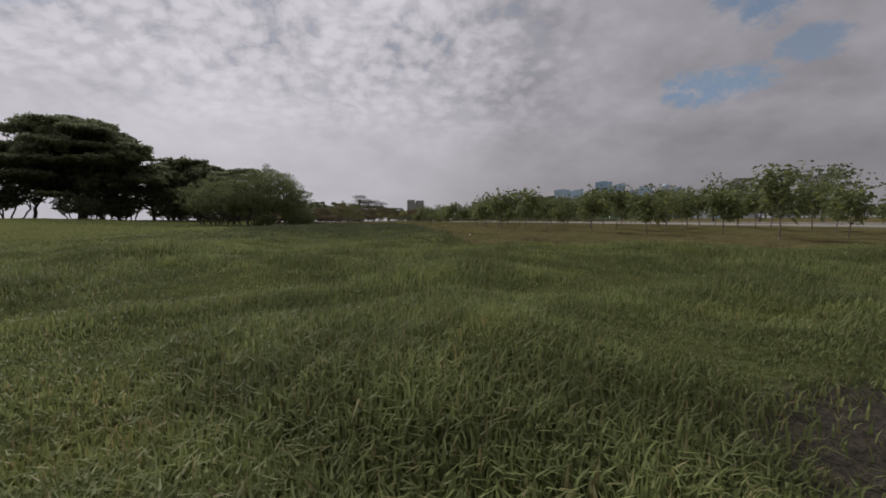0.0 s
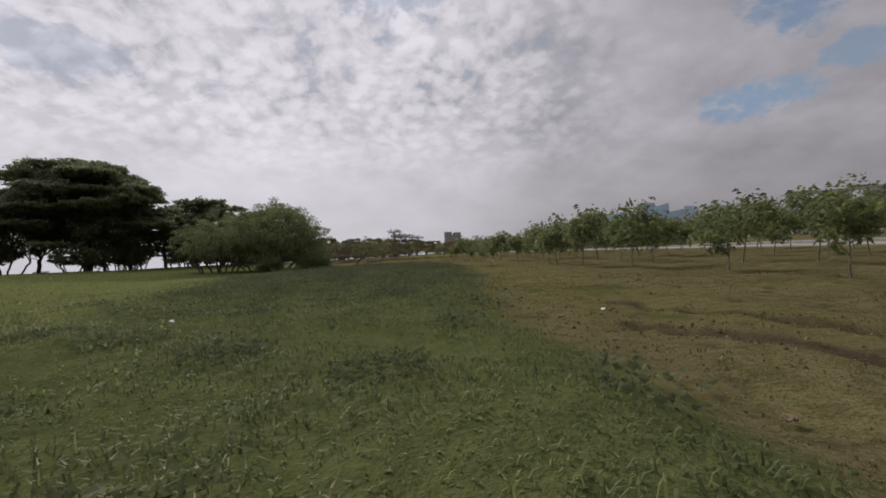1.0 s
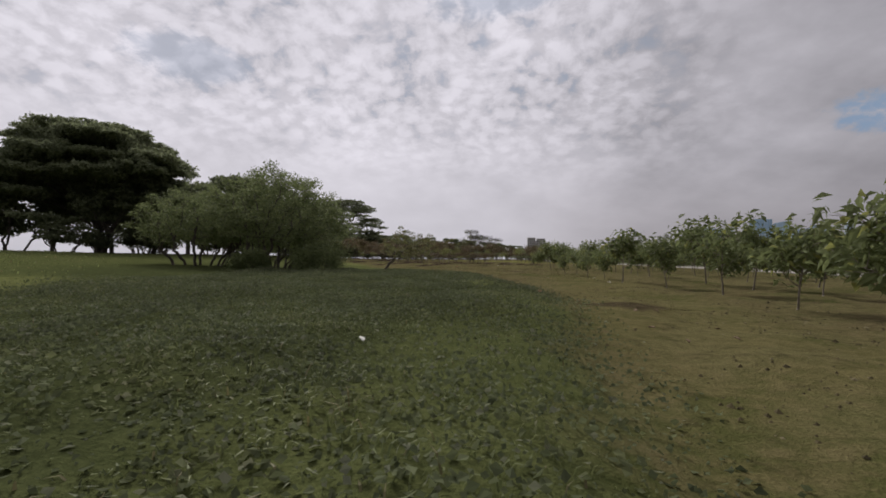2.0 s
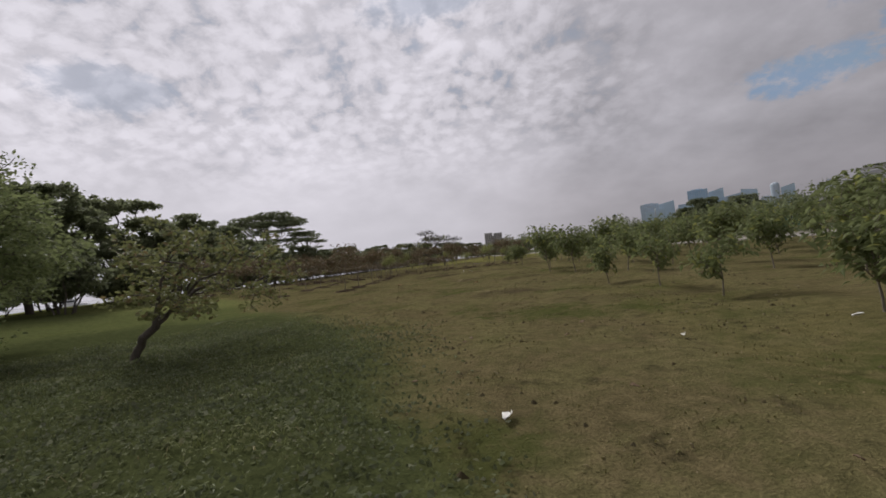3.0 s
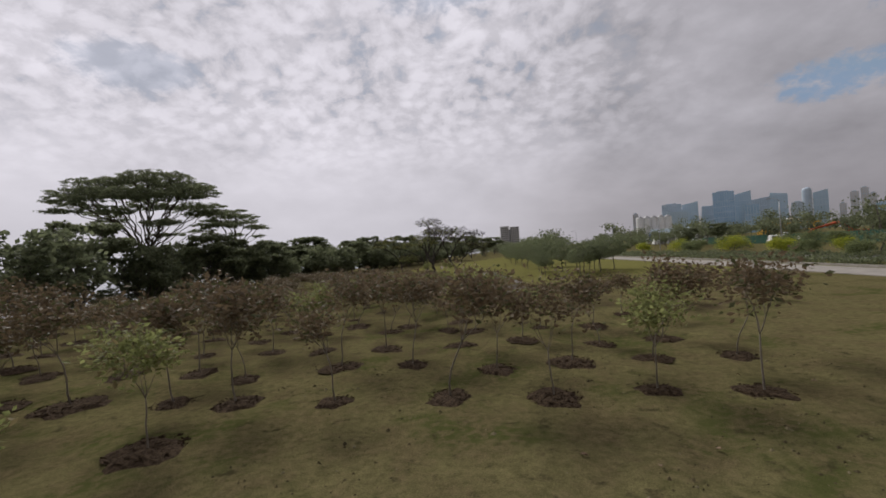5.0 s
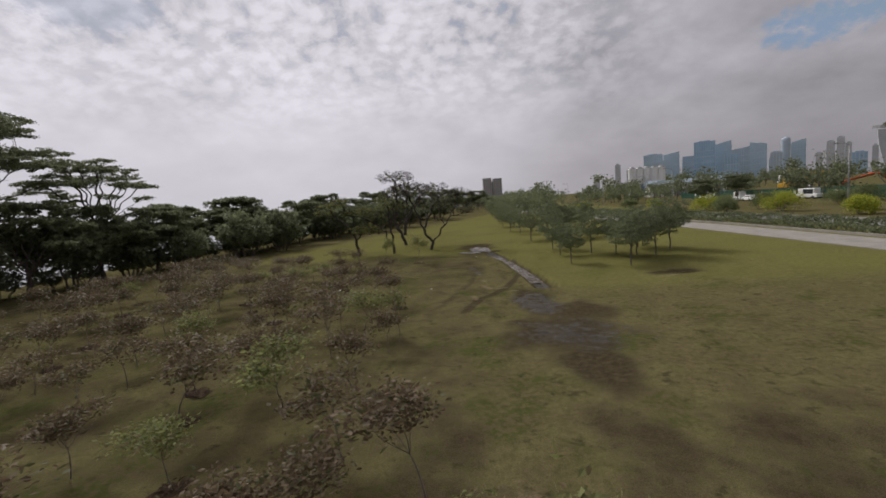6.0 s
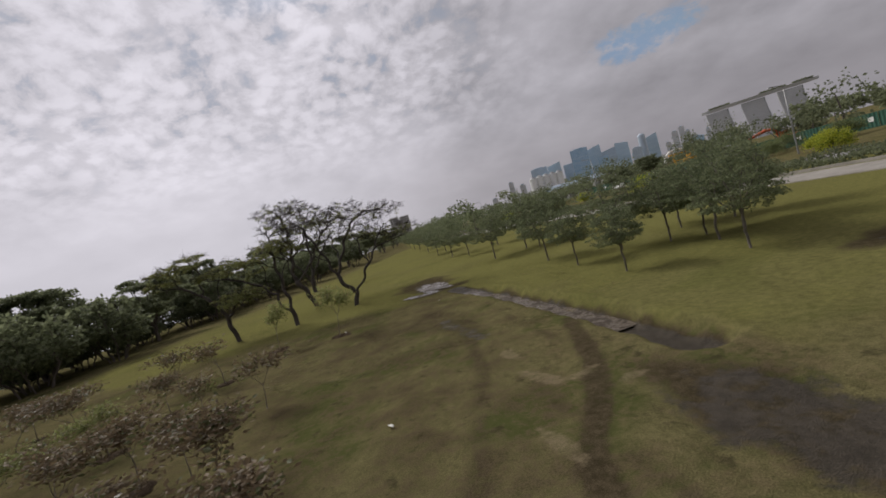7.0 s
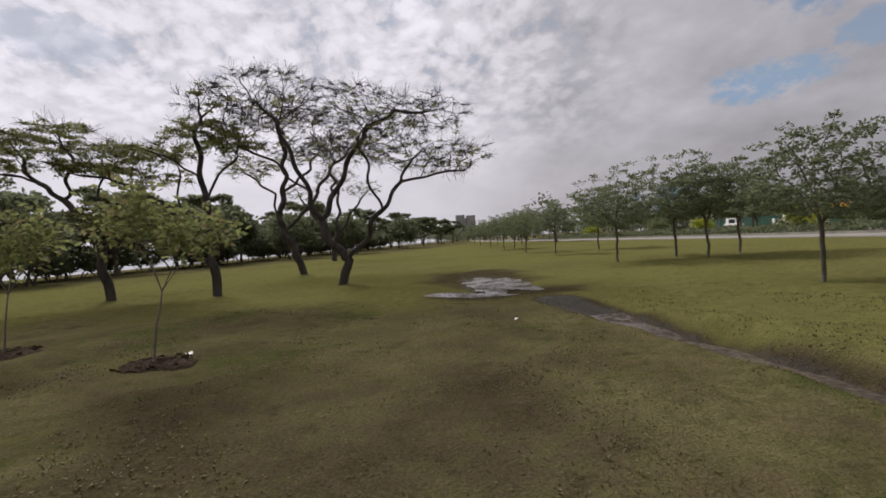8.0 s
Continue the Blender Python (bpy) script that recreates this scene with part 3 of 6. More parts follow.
def colony_tree(seed, cfg):
    """A tree whose twigs grow step by step from drawn main limbs towards points in its foliage pads.

    limbs: lists of (x, y, z); pads: (x, y, z, rx, ry, rz, points, leafy). Gives the wood mesh and the crown mesh."""
    rng = np.random.default_rng(seed)
    step, kill, reach = cfg["step"], cfg["kill"], cfg["reach"]
    pos, par = [], []
    for line in cfg["limbs"]:
        pts = np.array(line, float)
        if pos:
            gap = np.linalg.norm(np.array(pos) - pts[0], axis=1)
            parent = int(np.argmin(gap))
        else:
            parent = -1
        wob = rng.uniform(0, 6.28, 3)
        for a, b in zip(pts[:-1], pts[1:]):
            n = max(1, int(round(np.linalg.norm(b - a) / step)))
            for i in range(n):
                t = (i + (0 if parent < 0 else 1)) / n
                q = a + (b - a) * t + cfg.get("crook", 0.05) * np.sin(len(pos) * np.array([0.9, 1.1, 0.7]) + wob) * [1, 1, 0.4] * min(1.0, len(pos) / 6)
                pos.append(q), par.append(parent)
                parent = len(pos) - 1
    P = np.zeros((cfg.get("most", 9000), 3))
    n = len(pos)
    P[:n] = pos
    goal = np.concatenate([ellipsoid(rng, p[6], p[:3], p[3:6]) for p in cfg["pads"]])
    start = cfg.get("bare", 0)
    near, who = np.full(len(goal), 1e9), np.zeros(len(goal), int)

    def update(lo, hi):
        d = np.linalg.norm(goal[:, None, :] - P[None, lo:hi, :], axis=2)
        j = np.argmin(d, 1)
        m = d[np.arange(len(goal)), j]
        better = m < near
        near[better], who[better] = m[better], lo + j[better]

    update(start, n)
    for turn in range(cfg.get("turns", 60)):
        keep = near > kill
        goal, near, who = goal[keep], near[keep], who[keep]
        act = near < reach
        if not act.any():
            break
        v = goal[act] - P[who[act]]
        v /= np.linalg.norm(v, axis=1, keepdims=True)
        ids, inv = np.unique(who[act], return_inverse=True)
        d = np.zeros((len(ids), 3))
        np.add.at(d, inv, v)
        d = d / (np.linalg.norm(d, axis=1, keepdims=True) + 1e-6) + rng.normal(0, cfg.get("jitter", 0.18), (len(ids), 3)) + [0, 0, cfg.get("rise", 0.0)]
        back = P[ids] - P[np.maximum(np.array(par)[ids], 0)]
        d += cfg.get("keep_on", 0.35) * back / (np.linalg.norm(back, axis=1, keepdims=True) + 1e-6)
        d /= np.linalg.norm(d, axis=1, keepdims=True)
        q = P[ids] + d * step
        k = min(len(q), len(P) - n)
        if k < len(q):
            break
        P[n:n + k] = q
        par += [int(i) for i in ids]
        update(n, n + k)
        n += k
    P = P[:n]
    kids = [[] for _ in range(n)]
    for i, p in enumerate(par):
        if p >= 0:
            kids[p].append(i)
    load = np.zeros(n)
    for i in range(n - 1, -1, -1):
        load[i] = max(load[i], 1.0)
        if par[i] >= 0:
            load[par[i]] += load[i] if kids[i] else 1.0
    rad, tip = cfg["radius"], cfg["tip"]
    power = math.log(rad / tip) / math.log(load[0])
    R = tip * load ** power
    tubes = Tubes()
    todo = [(0, -1)]
    while todo:
        i, start = todo.pop()
        pts, radii = [], []
        if start >= 0:
            pts.append(Vector(P[start])), radii.append(min(R[i] * 1.15, R[start] * 0.85))
        else:
            pts.append(Vector(P[0]) - Vector((0, 0, rad * 1.2))), radii.append(rad * 1.7)
        while True:
            pts.append(Vector(P[i])), radii.append(R[i])
            if not kids[i]:
                break
            ks = sorted(kids[i], key=lambda q: -load[q])
            todo += [(q, i) for q in ks[1:]]
            i = ks[0]
        tubes.add(pts, radii, 9 if radii[0] > rad * 0.5 else (6 if radii[0] > rad * 0.25 else 3))
    ends = [i for i in range(n) if not kids[i]]
    for i in ends:
        for _ in range(cfg.get("twigs", 0)):
            v = (Vector(P[i]) - Vector(P[par[i]])).normalized() + Vector(rng.normal(0, 0.55, 3))
            v.z *= cfg.get("twig_rise", 0.6)
            v.normalize()
            ln = cfg["twig"] * rng.uniform(0.5, 1.3)
            q2 = Vector(P[i]) + v * ln * 0.5
            v = (v + Vector(rng.normal(0, 0.4, 3))).normalized()
            tubes.add([Vector(P[i]), q2, q2 + v * ln * 0.5], [tip * 0.9, tip * 0.7, tip * 0.5], 3)
    wood = tubes.mesh("trunk", cfg["bark"])
    fine = np.array([i for i in range(n) if R[i] < tip * cfg.get("leaf_on", 2.2)])
    c = P[fine]
    share = np.zeros(len(c))
    for x, y, z, rx, ry, rz, k, leafy_share in cfg["pads"]:
        inside = np.sum(((c - [x, y, z]) / (np.array([rx, ry, rz]) * 1.25 + 0.1)) ** 2, 1) < 1
        share[inside] = np.maximum(share[inside], leafy_share)
    clump = 0.5 + 0.5 * np.sin(c[:, 0] * cfg.get("patch", 2.4) + seed) * np.sin(c[:, 1] * cfg.get("patch", 2.4) + seed * 0.7)
    c = c[0.5 * rng.random(len(c)) + 0.5 * clump < share]
    rep = np.repeat(np.arange(len(c)), cfg["leaves"])
    rx, rz = cfg["clump"]
    ball = rng.normal(size=(len(rep), 3))
    ball *= (rng.random(len(rep)) ** 0.4 / np.linalg.norm(ball, axis=1))[:, None]
    at = c[rep] + ball * np.array([rx, rx, rz]) * rng.uniform(0.7, 1.3, len(c))[rep][:, None]
    way = rng.normal(size=(len(rep), 3)) * cfg.get("leaf_spread", np.array([1, 1, 0.4])) + np.array([0, 0, cfg.get("leaf_lift", -0.1)])
    crown = leaf_mesh("crown", at, way, cfg["leaf"] * rng.uniform(0.6, 1.3, len(rep)), cfg.get("leaf_width", 0.3), cfg["leaf_mat"], rng, long=cfg.get("long", False))
    return wood, crown


def dome_tree(seed, top, wide, fork, pads, thick, flat, cfg, lean=(0.0, 0.0), lower=0.45, core=1):
    """A colony tree with pads of foliage laid over a dome, and one limb out to each of the larger ones."""
    rng = np.random.default_rng(seed)
    spots, limbs = [], [[(0, 0, 0), (lean[0] * 0.4, lean[1] * 0.4, fork * 0.5), (lean[0], lean[1], fork)]]
    for i in range(pads):
        a = i * 2.39996 + rng.normal(0, 0.25)
        q = math.sqrt((i + 0.4) / pads)
        z = top * (lower + (1 - lower) * math.sqrt(max(0.0, 1 - q * q)) ** 0.8) * rng.uniform(0.86, 1.04) - thick
        r = wide * rng.uniform(0.24, 0.38) * (1.15 - 0.35 * q)
        x, y = lean[0] + wide * 0.86 * q * math.cos(a), lean[1] + wide * 0.86 * q * math.sin(a)
        spots.append((x, y, z, r, r * rng.uniform(0.8, 1.1), thick * rng.uniform(0.7, 1.3), int(flat * r * r), 1.0))
        if i % 2 == 0 or q > 0.7:
            bow = rng.uniform(0.3, 0.5)
            limbs.append([(lean[0], lean[1], fork * rng.uniform(0.8, 1.0)), (lean[0] + (x - lean[0]) * bow, lean[1] + (y - lean[1]) * bow, fork + (z - fork) * 0.55), (lean[0] + (x - lean[0]) * 0.85, lean[1] + (y - lean[1]) * 0.85, z - thick * 0.6)])
    for i in range(core):
        spots.append((lean[0] + rng.normal(0, wide * 0.25), lean[1] + rng.normal(0, wide * 0.25), top * rng.uniform(0.42, 0.7), wide * 0.5, wide * 0.5, top * 0.13, int(flat * wide * wide * 0.35), 1.0))
    return colony_tree(seed, dict(cfg, limbs=limbs, pads=spots))


def tree(name, meshes, m, label, category="tree", group=""):
    t = thing(name, m, label, category, group)
    piece("trunk", meshes[0], t), piece("crown", meshes[1], t)
    return t


def along(line, y):
    """x of a polyline (x, y) at y."""
    return np.interp(y, [p[1] for p in line], [p[0] for p in line])


def off_line(x, y, line):
    """Distance of points from a polyline."""
    best = np.full(np.shape(x), 1e9)
    for (ax, ay), (bx, by) in zip(line[:-1], line[1:]):
        dx, dy = bx - ax, by - ay
        t = np.clip(((x - ax) * dx + (y - ay) * dy) / (dx * dx + dy * dy), 0, 1)
        best = np.minimum(best, np.hypot(x - ax - t * dx, y - ay - t * dy))
    return best


def bump01(a, lo, hi):
    t = np.clip((a - lo) / (hi - lo), 0, 1)
    return t * t * (3 - 2 * t)


# ---- ground ----
EDGE = [(9.0, 3.5), (3.0, 5.6), (1.3, 7.0), (1.2, 9.0), (0.95, 10.3), (0.7, 12), (0.45, 24), (0.4, 30.6), (-0.3, 32.5), (-1.3, 36), (-2.4, 39), (-3.4, 42), (-7.4, 48.7), (-14.2, 55), (-17, 61.6), (-33, 73), (-60, 85)]
DITCH = [(-7.75, 133.0), (-6.95, 130.9), (-6.2, 128.3), (-5.65, 125.0), (-5.1, 121.6), (-4.55, 117.0)]
ROAD = [(26, -60), (24.5, 60), (21.3, 105), (19.4, 128), (18.0, 148), (14.5, 172), (8.0, 210), (0.0, 275), (-4, 420)]
SHORE = [(-56, -200), (-52, 40), (-50, 85), (-53, 110), (-53, 150), (-52, 220), (-40, 420), (-30, 900), (200, 3000)]
SEA_Z = -1.6
RUT = [(1.0, 7.6), (1.34, 6.75), (1.93, 5.6), (2.44, 4.75), (4.6, 3.2)]


def lush_at(x, y):
    """1 inside the long grass, falling to 0 outside."""
    ex = along(EDGE[2:], y)
    inside = np.where((y < 7.0) & (x > 1.3), np.interp(x, [1.3, 3.0, 9.0, 40], [7.0, 5.6, 3.5, 1.0]) - y, np.maximum(ex - x, np.where(x <= 1.3, 7.0 - y, -9.0)))
    return np.clip(0.5 + inside * (0.34 + 0.5 * bump01(y, 7, 9) - 0.24 * bump01(y, 9, 14) - 0.4 * bump01(y, 38, 46)), 0, 1) * (0.7 + 0.3 * np.maximum(bump01(x, -9.0, -4.5), bump01(y, 24, 32) * bump01(x, -24, -14)))


def height(x, y):
    x, y = np.asarray(x, float), np.asarray(y, float)
    h = 0.05 * np.sin(x * 0.9 + 1.3 * np.sin(y * 0.31)) * np.sin(y * 0.7 + 0.8) + 0.035 * np.sin(x * 2.3 + y * 1.1) * np.sin(y * 1.9 - x * 0.6)
    h = h + 0.025 * np.sin(x * 5.1 + 2 * np.sin(y * 1.7)) * np.sin(y * 4.3 + x)
    cut = off_line(x + 0.05 * np.sin(y * 2.7) + 0.04 * np.sin(y * 6.1 + x), y, DITCH)
    h = h * np.clip(1.2 - np.abs(x) / 60, 0.2, 1) * (1 - 0.85 * np.exp(-(cut / 2.2) ** 2)) * (1 - 0.85 * np.exp(-((x + 9.3) / 3.2) ** 2 - ((y - 136.4) / 4.0) ** 2))
    h = h + 0.6 * bump01(-x, 14, 34) * bump01(-y, -95, -75) + 0.25 * bump01(-x, 14, 34)
    h = h - 0.40 * bump01(-y, -133.4, -129.5) * np.exp(-(cut / 0.60) ** 5) + 0.04 * np.exp(-((cut - 0.92) / 0.22) ** 2)
    for cx, cy, rx, ry, dz in ((-8.8, 137.0, 1.3, 3.0, 0.10), (-10.2, 135.0, 1.7, 0.8, 0.08), (-5.9, 113.6, 1.6, 2.8, 0.10), (3.4, 119.3, 1.5, 1.0, 0.06), (-2.65, 4.1, 0.45, 0.2, 0.12), (-1.6, 4.25, 0.3, 0.18, 0.12), (0.9, 2.15, 0.3, 0.2, 0.08), (-3.8, 8.1, 0.5, 0.3, 0.1), (-2.3, 6.5, 0.5, 0.4, 0.1), (1.25, 0.15, 0.3, 0.4, 0.06)):
        h = h - dz * np.exp(-((x - cx) / rx) ** 2 - ((y - cy) / ry) ** 2)
    rut = off_line(x, y, RUT)
    h = h - 0.08 * np.exp(-(rut / 0.16) ** 2) + 0.02 * np.exp(-((rut - 0.35) / 0.2) ** 2)
    for line in ([(1.9, 12.0), (2.45, 11.2), (2.65, 10.3), (3.6, 8.8)], [(2.5, 14), (3.3, 11.5), (4.6, 9.4)], [(0.4, 31), (1.2, 30.2), (2.5, 28)]):
        h = h - 0.07 * np.exp(-(off_line(x, y, line) / 0.14) ** 2)
    h = h + 0.16 * bump01(y, 1.5, 4.5) * bump01(-y, -48, -40) * bump01(lush_at(x, y), 0.3, 0.9)
    sea = along(SHORE, y) - x
    h = h * (1 - bump01(sea, -3, 0)) - 3.2 * bump01(sea, -1.5, 6.0)
    road = off_line(x, y, ROAD)
    return h * bump01(road, 3.0, 5.0)


def steps(parts):
    out = [parts[0][0]]
    for a, b, s in parts:
        n = max(1, int(round((b - a) / s)))
        out += [a + (b - a) * (i + 1) / n for i in range(n)]
    return out


def build_ground():
    xs = np.array(steps([(-4000, -400, 900), (-400, -80, 40), (-80, -56, 6), (-56, -40, 1.0), (-40, -16, 0.9), (-16, -9, 0.26), (-9, -3.6, 0.11), (-3.6, 10, 0.26), (10, 30, 0.7), (30, 90, 5), (90, 400, 40), (400, 4400, 500)]))
    ys = np.array(steps([(-600, -60, 90), (-60, -6, 3), (-6, 14, 0.24), (14, 104, 0.5), (104, 116, 0.27), (116, 134, 0.17), (134, 142, 0.27), (142, 200, 1.2), (200, 420, 8), (420, 4600, 380)]))
    gx, gy = np.meshgrid(xs, ys)
    gz = height(gx, gy)
    nx, ny = len(xs), len(ys)
    v = np.stack([gx, gy, gz], -1).reshape(-1, 3)
    i = (np.arange(ny - 1)[:, None] * nx + np.arange(nx - 1)[None, :]).reshape(-1, 1)
    f = np.concatenate([i, i + 1, i + 1 + nx, i + nx], 1)
    me = mesh_of("ground", v, f, GROUND, True)
    x, y = gx.reshape(-1), gy.reshape(-1)
    wob = 0.5 * np.sin(x * 1.7 + 2.1 * np.sin(y * 0.8)) * np.sin(y * 1.3 + x * 0.4)

    def blob(cx, cy, rx, ry, a=0.0):
        ca, sa = math.cos(a), math.sin(a)
        u, w = (x - cx) * ca + (y - cy) * sa, -(x - cx) * sa + (y - cy) * ca
        return np.clip(1.5 - np.hypot(u / rx, w / ry) + 0.35 * wob, 0, 1)

    lush = lush_at(x + 0.5 * wob, y)
    mud = np.zeros(len(x))
    for b in ((-9.2, 139.0, 2.2, 3.6, 0.2), (-8.6, 134.6, 2.2, 1.3, 0.2), (-5.6, 114.3, 1.0, 2.8, 0.1), (-4.0, 111.5, 1.6, 1.9, 0.5), (-5.0, 108.6, 2.4, 2.4, 0.3), (-4.6, 105.3, 1.2, 1.7, 0.1), (-4.7, 101.3, 1.2, 2.2, 0.1), (3.4, 119.3, 1.6, 0.9, 0.2), 
              (1.33, 0.0, 0.46, 0.46, 0.0), (1.6, 29.5, 0.9, 0.8, 0.4), (-4.6, 77.5, 2.4, 2.0, 0.0), (-7.4, 75.5, 2.6, 1.6, 0.3), (-1.5, 71.4, 3.0, 1.5, 0.0), (-6.2, 70.6, 2.6, 1.3, 0.2), (2.8, 79.0, 2.2, 1.2, 0.3), (-8.6, 100.0, 1.4, 4.0, 0.2), (-1.5, 50.0, 1.6, 1.0, 0.4),
              (-11.0, 126.4, 3.2, 2.4, 0.2), (-8.8, 123.8, 1.0, 2.2, 0.1), (-1.8, 100.0, 2.6, 4.2, -0.3), (2.6, 97.6, 3.0, 2.2, 0.2), (-3.5, 60.5, 1.2, 1.6, 0.2), (-0.4, 57.5, 1.8, 0.8, 0.3), (1.5, 46.0, 2.0, 0.7, 0.0)):
        mud = np.maximum(mud, blob(*b) * (0.85 if 69 < b[1] < 72 else 0.62 if 40 < b[1] < 105 or b[1] in (126.4, 123.8) else 0.9))
    mud = np.maximum(mud, np.clip(1.7 - off_line(x, y, DITCH) / 0.42, 0, 1) * 1.2)
    for line, wd, amt in (([(-8.6, 133), (-9.3, 128), (-8.9, 122), (-8.0, 116), (-7.4, 110)], 0.28, 0.46), ([(-10.2, 131), (-10.6, 125), (-10.0, 118), (-9.0, 110)], 0.25, 0.44), ([(-7.2, 127), (-7.0, 121), (-6.4, 117.5)], 0.22, 0.46),
                          ([(-5.9, 120.6), (-6.3, 119.0), (-6.7, 117.5), (-7.3, 116.0), (-8.3, 114.2), (-8.8, 112.0)], 0.32, 0.8), ([(-8.8, 121.5), (-8.9, 119.0), (-9.6, 116.0), (-10.2, 113.0)], 0.28, 0.62), (RUT, 0.2, 0.35), ([(1.9, 12.0), (2.45, 11.2), (2.65, 10.3), (3.6, 8.8)], 0.2, 0.9), ([(2.5, 14), (3.3, 11.5), (4.6, 9.4)], 0.2, 0.8), ([(0.6, 25), (0.7, 30), (0.0, 33), (-1, 36.5)], 0.35, 0.38)):
        mud = np.maximum(mud, amt * np.clip(1.5 - off_line(x, y, line) / wd + 0.3 * wob, 0, 1))
    mud = np.maximum(mud, 0.44 * bump01(y, 82, 90) * bump01(-y, -136, -131) * bump01(-x, 5, 9) * bump01(x, -36, -30))
    # along the ditch this is wet mud plus the trench's shade, painted dark
    wet = np.maximum.reduce([blob(-8.9, 137.2, 1.2, 2.6, 0.1) * 0.8, blob(-5.4, 113.6, 1.3, 2.6, 0.2) * 0.8, blob(-4.6, 108.4, 2.6, 2.2, 0.3) * 0.72, blob(3.4, 119.3, 1.0, 0.5, 0.2) * 0.6, blob(1.33, 0.0, 0.5, 0.5) * 1.1, np.clip(1.8 - off_line(x, y, DITCH) / 0.35, 0, 1) * 1.2, np.clip(1.4 - off_line(x, y, [(-9.2, 125.4), (-8.9, 123.4), (-8.4, 121.6)]) / 0.4, 0, 1) * 0.7])
    side = x - along(DITCH[::-1], y)
    # fresh green stops short of the shore trees, so their shade is painted in
    fresh = bump01(y, 108, 124) * np.maximum(bump01(side + 0.6 * wob, -0.4, 1.2), bump01(y + wob * 2, 129, 137) * bump01(x + 2 * wob + 0.25 * (150 - y), -36, -24))
    fresh = np.maximum(fresh, 0.34 * bump01(x, 0, 8) * bump01(y, 80, 112)) * bump01(-x, -34, -27)
    fresh = np.maximum(fresh, 0.38 * bump01(x, -0.5, 1.0) * bump01(-x, -7, -3) * bump01(y, 8, 12) * bump01(-y, -62, -46))
    fresh = np.maximum(fresh, 0.30 * bump01(y, 44, 60) * bump01(-y, -100, -60))
    fresh = np.maximum(fresh, bump01(-x, 18, 30) * bump01(-y, -72, -55) * 0.9)
    fresh = np.maximum(fresh, 0.5 * bump01(-x, 4, 9) * bump01(-y, -34, -24))
    weedy = lush * bump01(y + 2 * wob, 8, 26) * bump01(-y + 1.5 * wob, -55, -48) * bump01(-x, -0.5, 2.5) * bump01(x + 2 * wob, -32, -10)
    lawn = np.maximum(bump01(-x - 0.35 * y + wob, -0.3, 1.8) * bump01(y + 2.5 * wob, 7, 13) * bump01(-y, -34, -26), bump01(y + 1.5 * wob, 54, 62))
    lawn = np.maximum(lawn, 0.8 * blob(-1.75, 34.2, 0.34, 3.2, 0.15))
    weedy = weedy * (1 - lawn)
    sand = np.zeros(len(x))
    for b in ((-7.9, 117.6, 0.22, 0.7, 0.5), (-8.1, 119.4, 0.2, 0.5, 0.1), (-8.5, 114.8, 0.18, 0.7, 0.2), (-7.1, 117.1, 0.45, 0.16, 0.3), (-6.5, 116.3, 0.4, 0.15, 0.2), (0.2, 30.6, 0.25, 0.9, -0.2), (0.7, 28.6, 0.5, 0.3, 0.3),
              (-3.0, 63.5, 0.3, 1.1, 0.1), (-2.4, 62.0, 0.5, 0.25, 0.2), (-3.9, 61.0, 0.16, 1.4, 0.0), (-2.1, 66.0, 0.6, 0.3, 0.1), (-1.2, 53.6, 0.5, 0.2, 0.2), (-2.2, 51.5, 0.4, 0.2, 0.0), (2.4, 118.0, 0.9, 0.2, 0.3), (-7.0, 99.0, 0.3, 1.2, 0.2)):
        sand = np.maximum(sand, blob(*b))
    for nm, val in (("sand", sand), ("lawn", lawn), ("weedy", weedy), ("lush", lush), ("mud", mud), ("wet", wet), ("fresh", fresh)):
        me.attributes.new(nm, "FLOAT", "POINT").data.foreach_set("value", val.astype(np.float32))
    tagged(new("ground", me), "uneven turf of olive and green grass with bare muddy soil", "ground", kind="structure")


build_ground()

sea = mesh_of("sea", [(-4800, -800, SEA_Z), (400, -800, SEA_Z), (400, 4700, SEA_Z), (-4800, 4700, SEA_Z)], [(0, 1, 2, 3)], SEA)
tagged(new("water", sea), "calm pale grey sea beyond the shore trees", "water", kind="structure")


def ribbon(name, line, lo, hi, z0, z1, mat, step=4.0):
    """A strip of slabs beside a polyline, from lo to hi metres to its right, with a top at z1 and sides down to z0."""
    pts = []
    for (ax, ay), (bx, by) in zip(line[:-1], line[1:]):
        n = max(1, int(math.hypot(bx - ax, by - ay) / step))
        pts += [(ax + (bx - ax) * i / n, ay + (by - ay) * i / n) for i in range(n)]
    pts.append(line[-1])
    v, f = [], []
    for i, (x, y) in enumerate(pts):
        ax, ay = pts[max(0, i - 1)]
        bx, by = pts[min(len(pts) - 1, i + 1)]
        d = math.hypot(bx - ax, by - ay)
        nx, ny = (by - ay) / d, -(bx - ax) / d
        for o, z in ((lo, z0), (lo, z1), (hi, z1), (hi, z0)):
            v.append((x + nx * o, y + ny * o, z))
    for i in range(len(pts) - 1):
        for j in range(3):
            a = i * 4 + j
            f.append((a, a + 4, a + 5, a + 1))
    return mesh_of(name, v, f, mat)


tagged(new("pavement", ribbon("pavement", ROAD, -2.4, 2.0, -0.1, 0.06, CONCRETE)), "pale concrete path along the edge of the lawn", "path", kind="structure")
tagged(new("kerb", ribbon("kerb", ROAD, 2.9, 3.15, -0.1, 0.2, CONCRETE)), "pale concrete kerb beside the planted verge", "kerb", kind="structure")
tagged(new("road", ribbon("road", ROAD, 9.5, 15.5, -0.1, 0.06, ASPHALT)), "grey service road behind the hedges", "road", kind="structure")


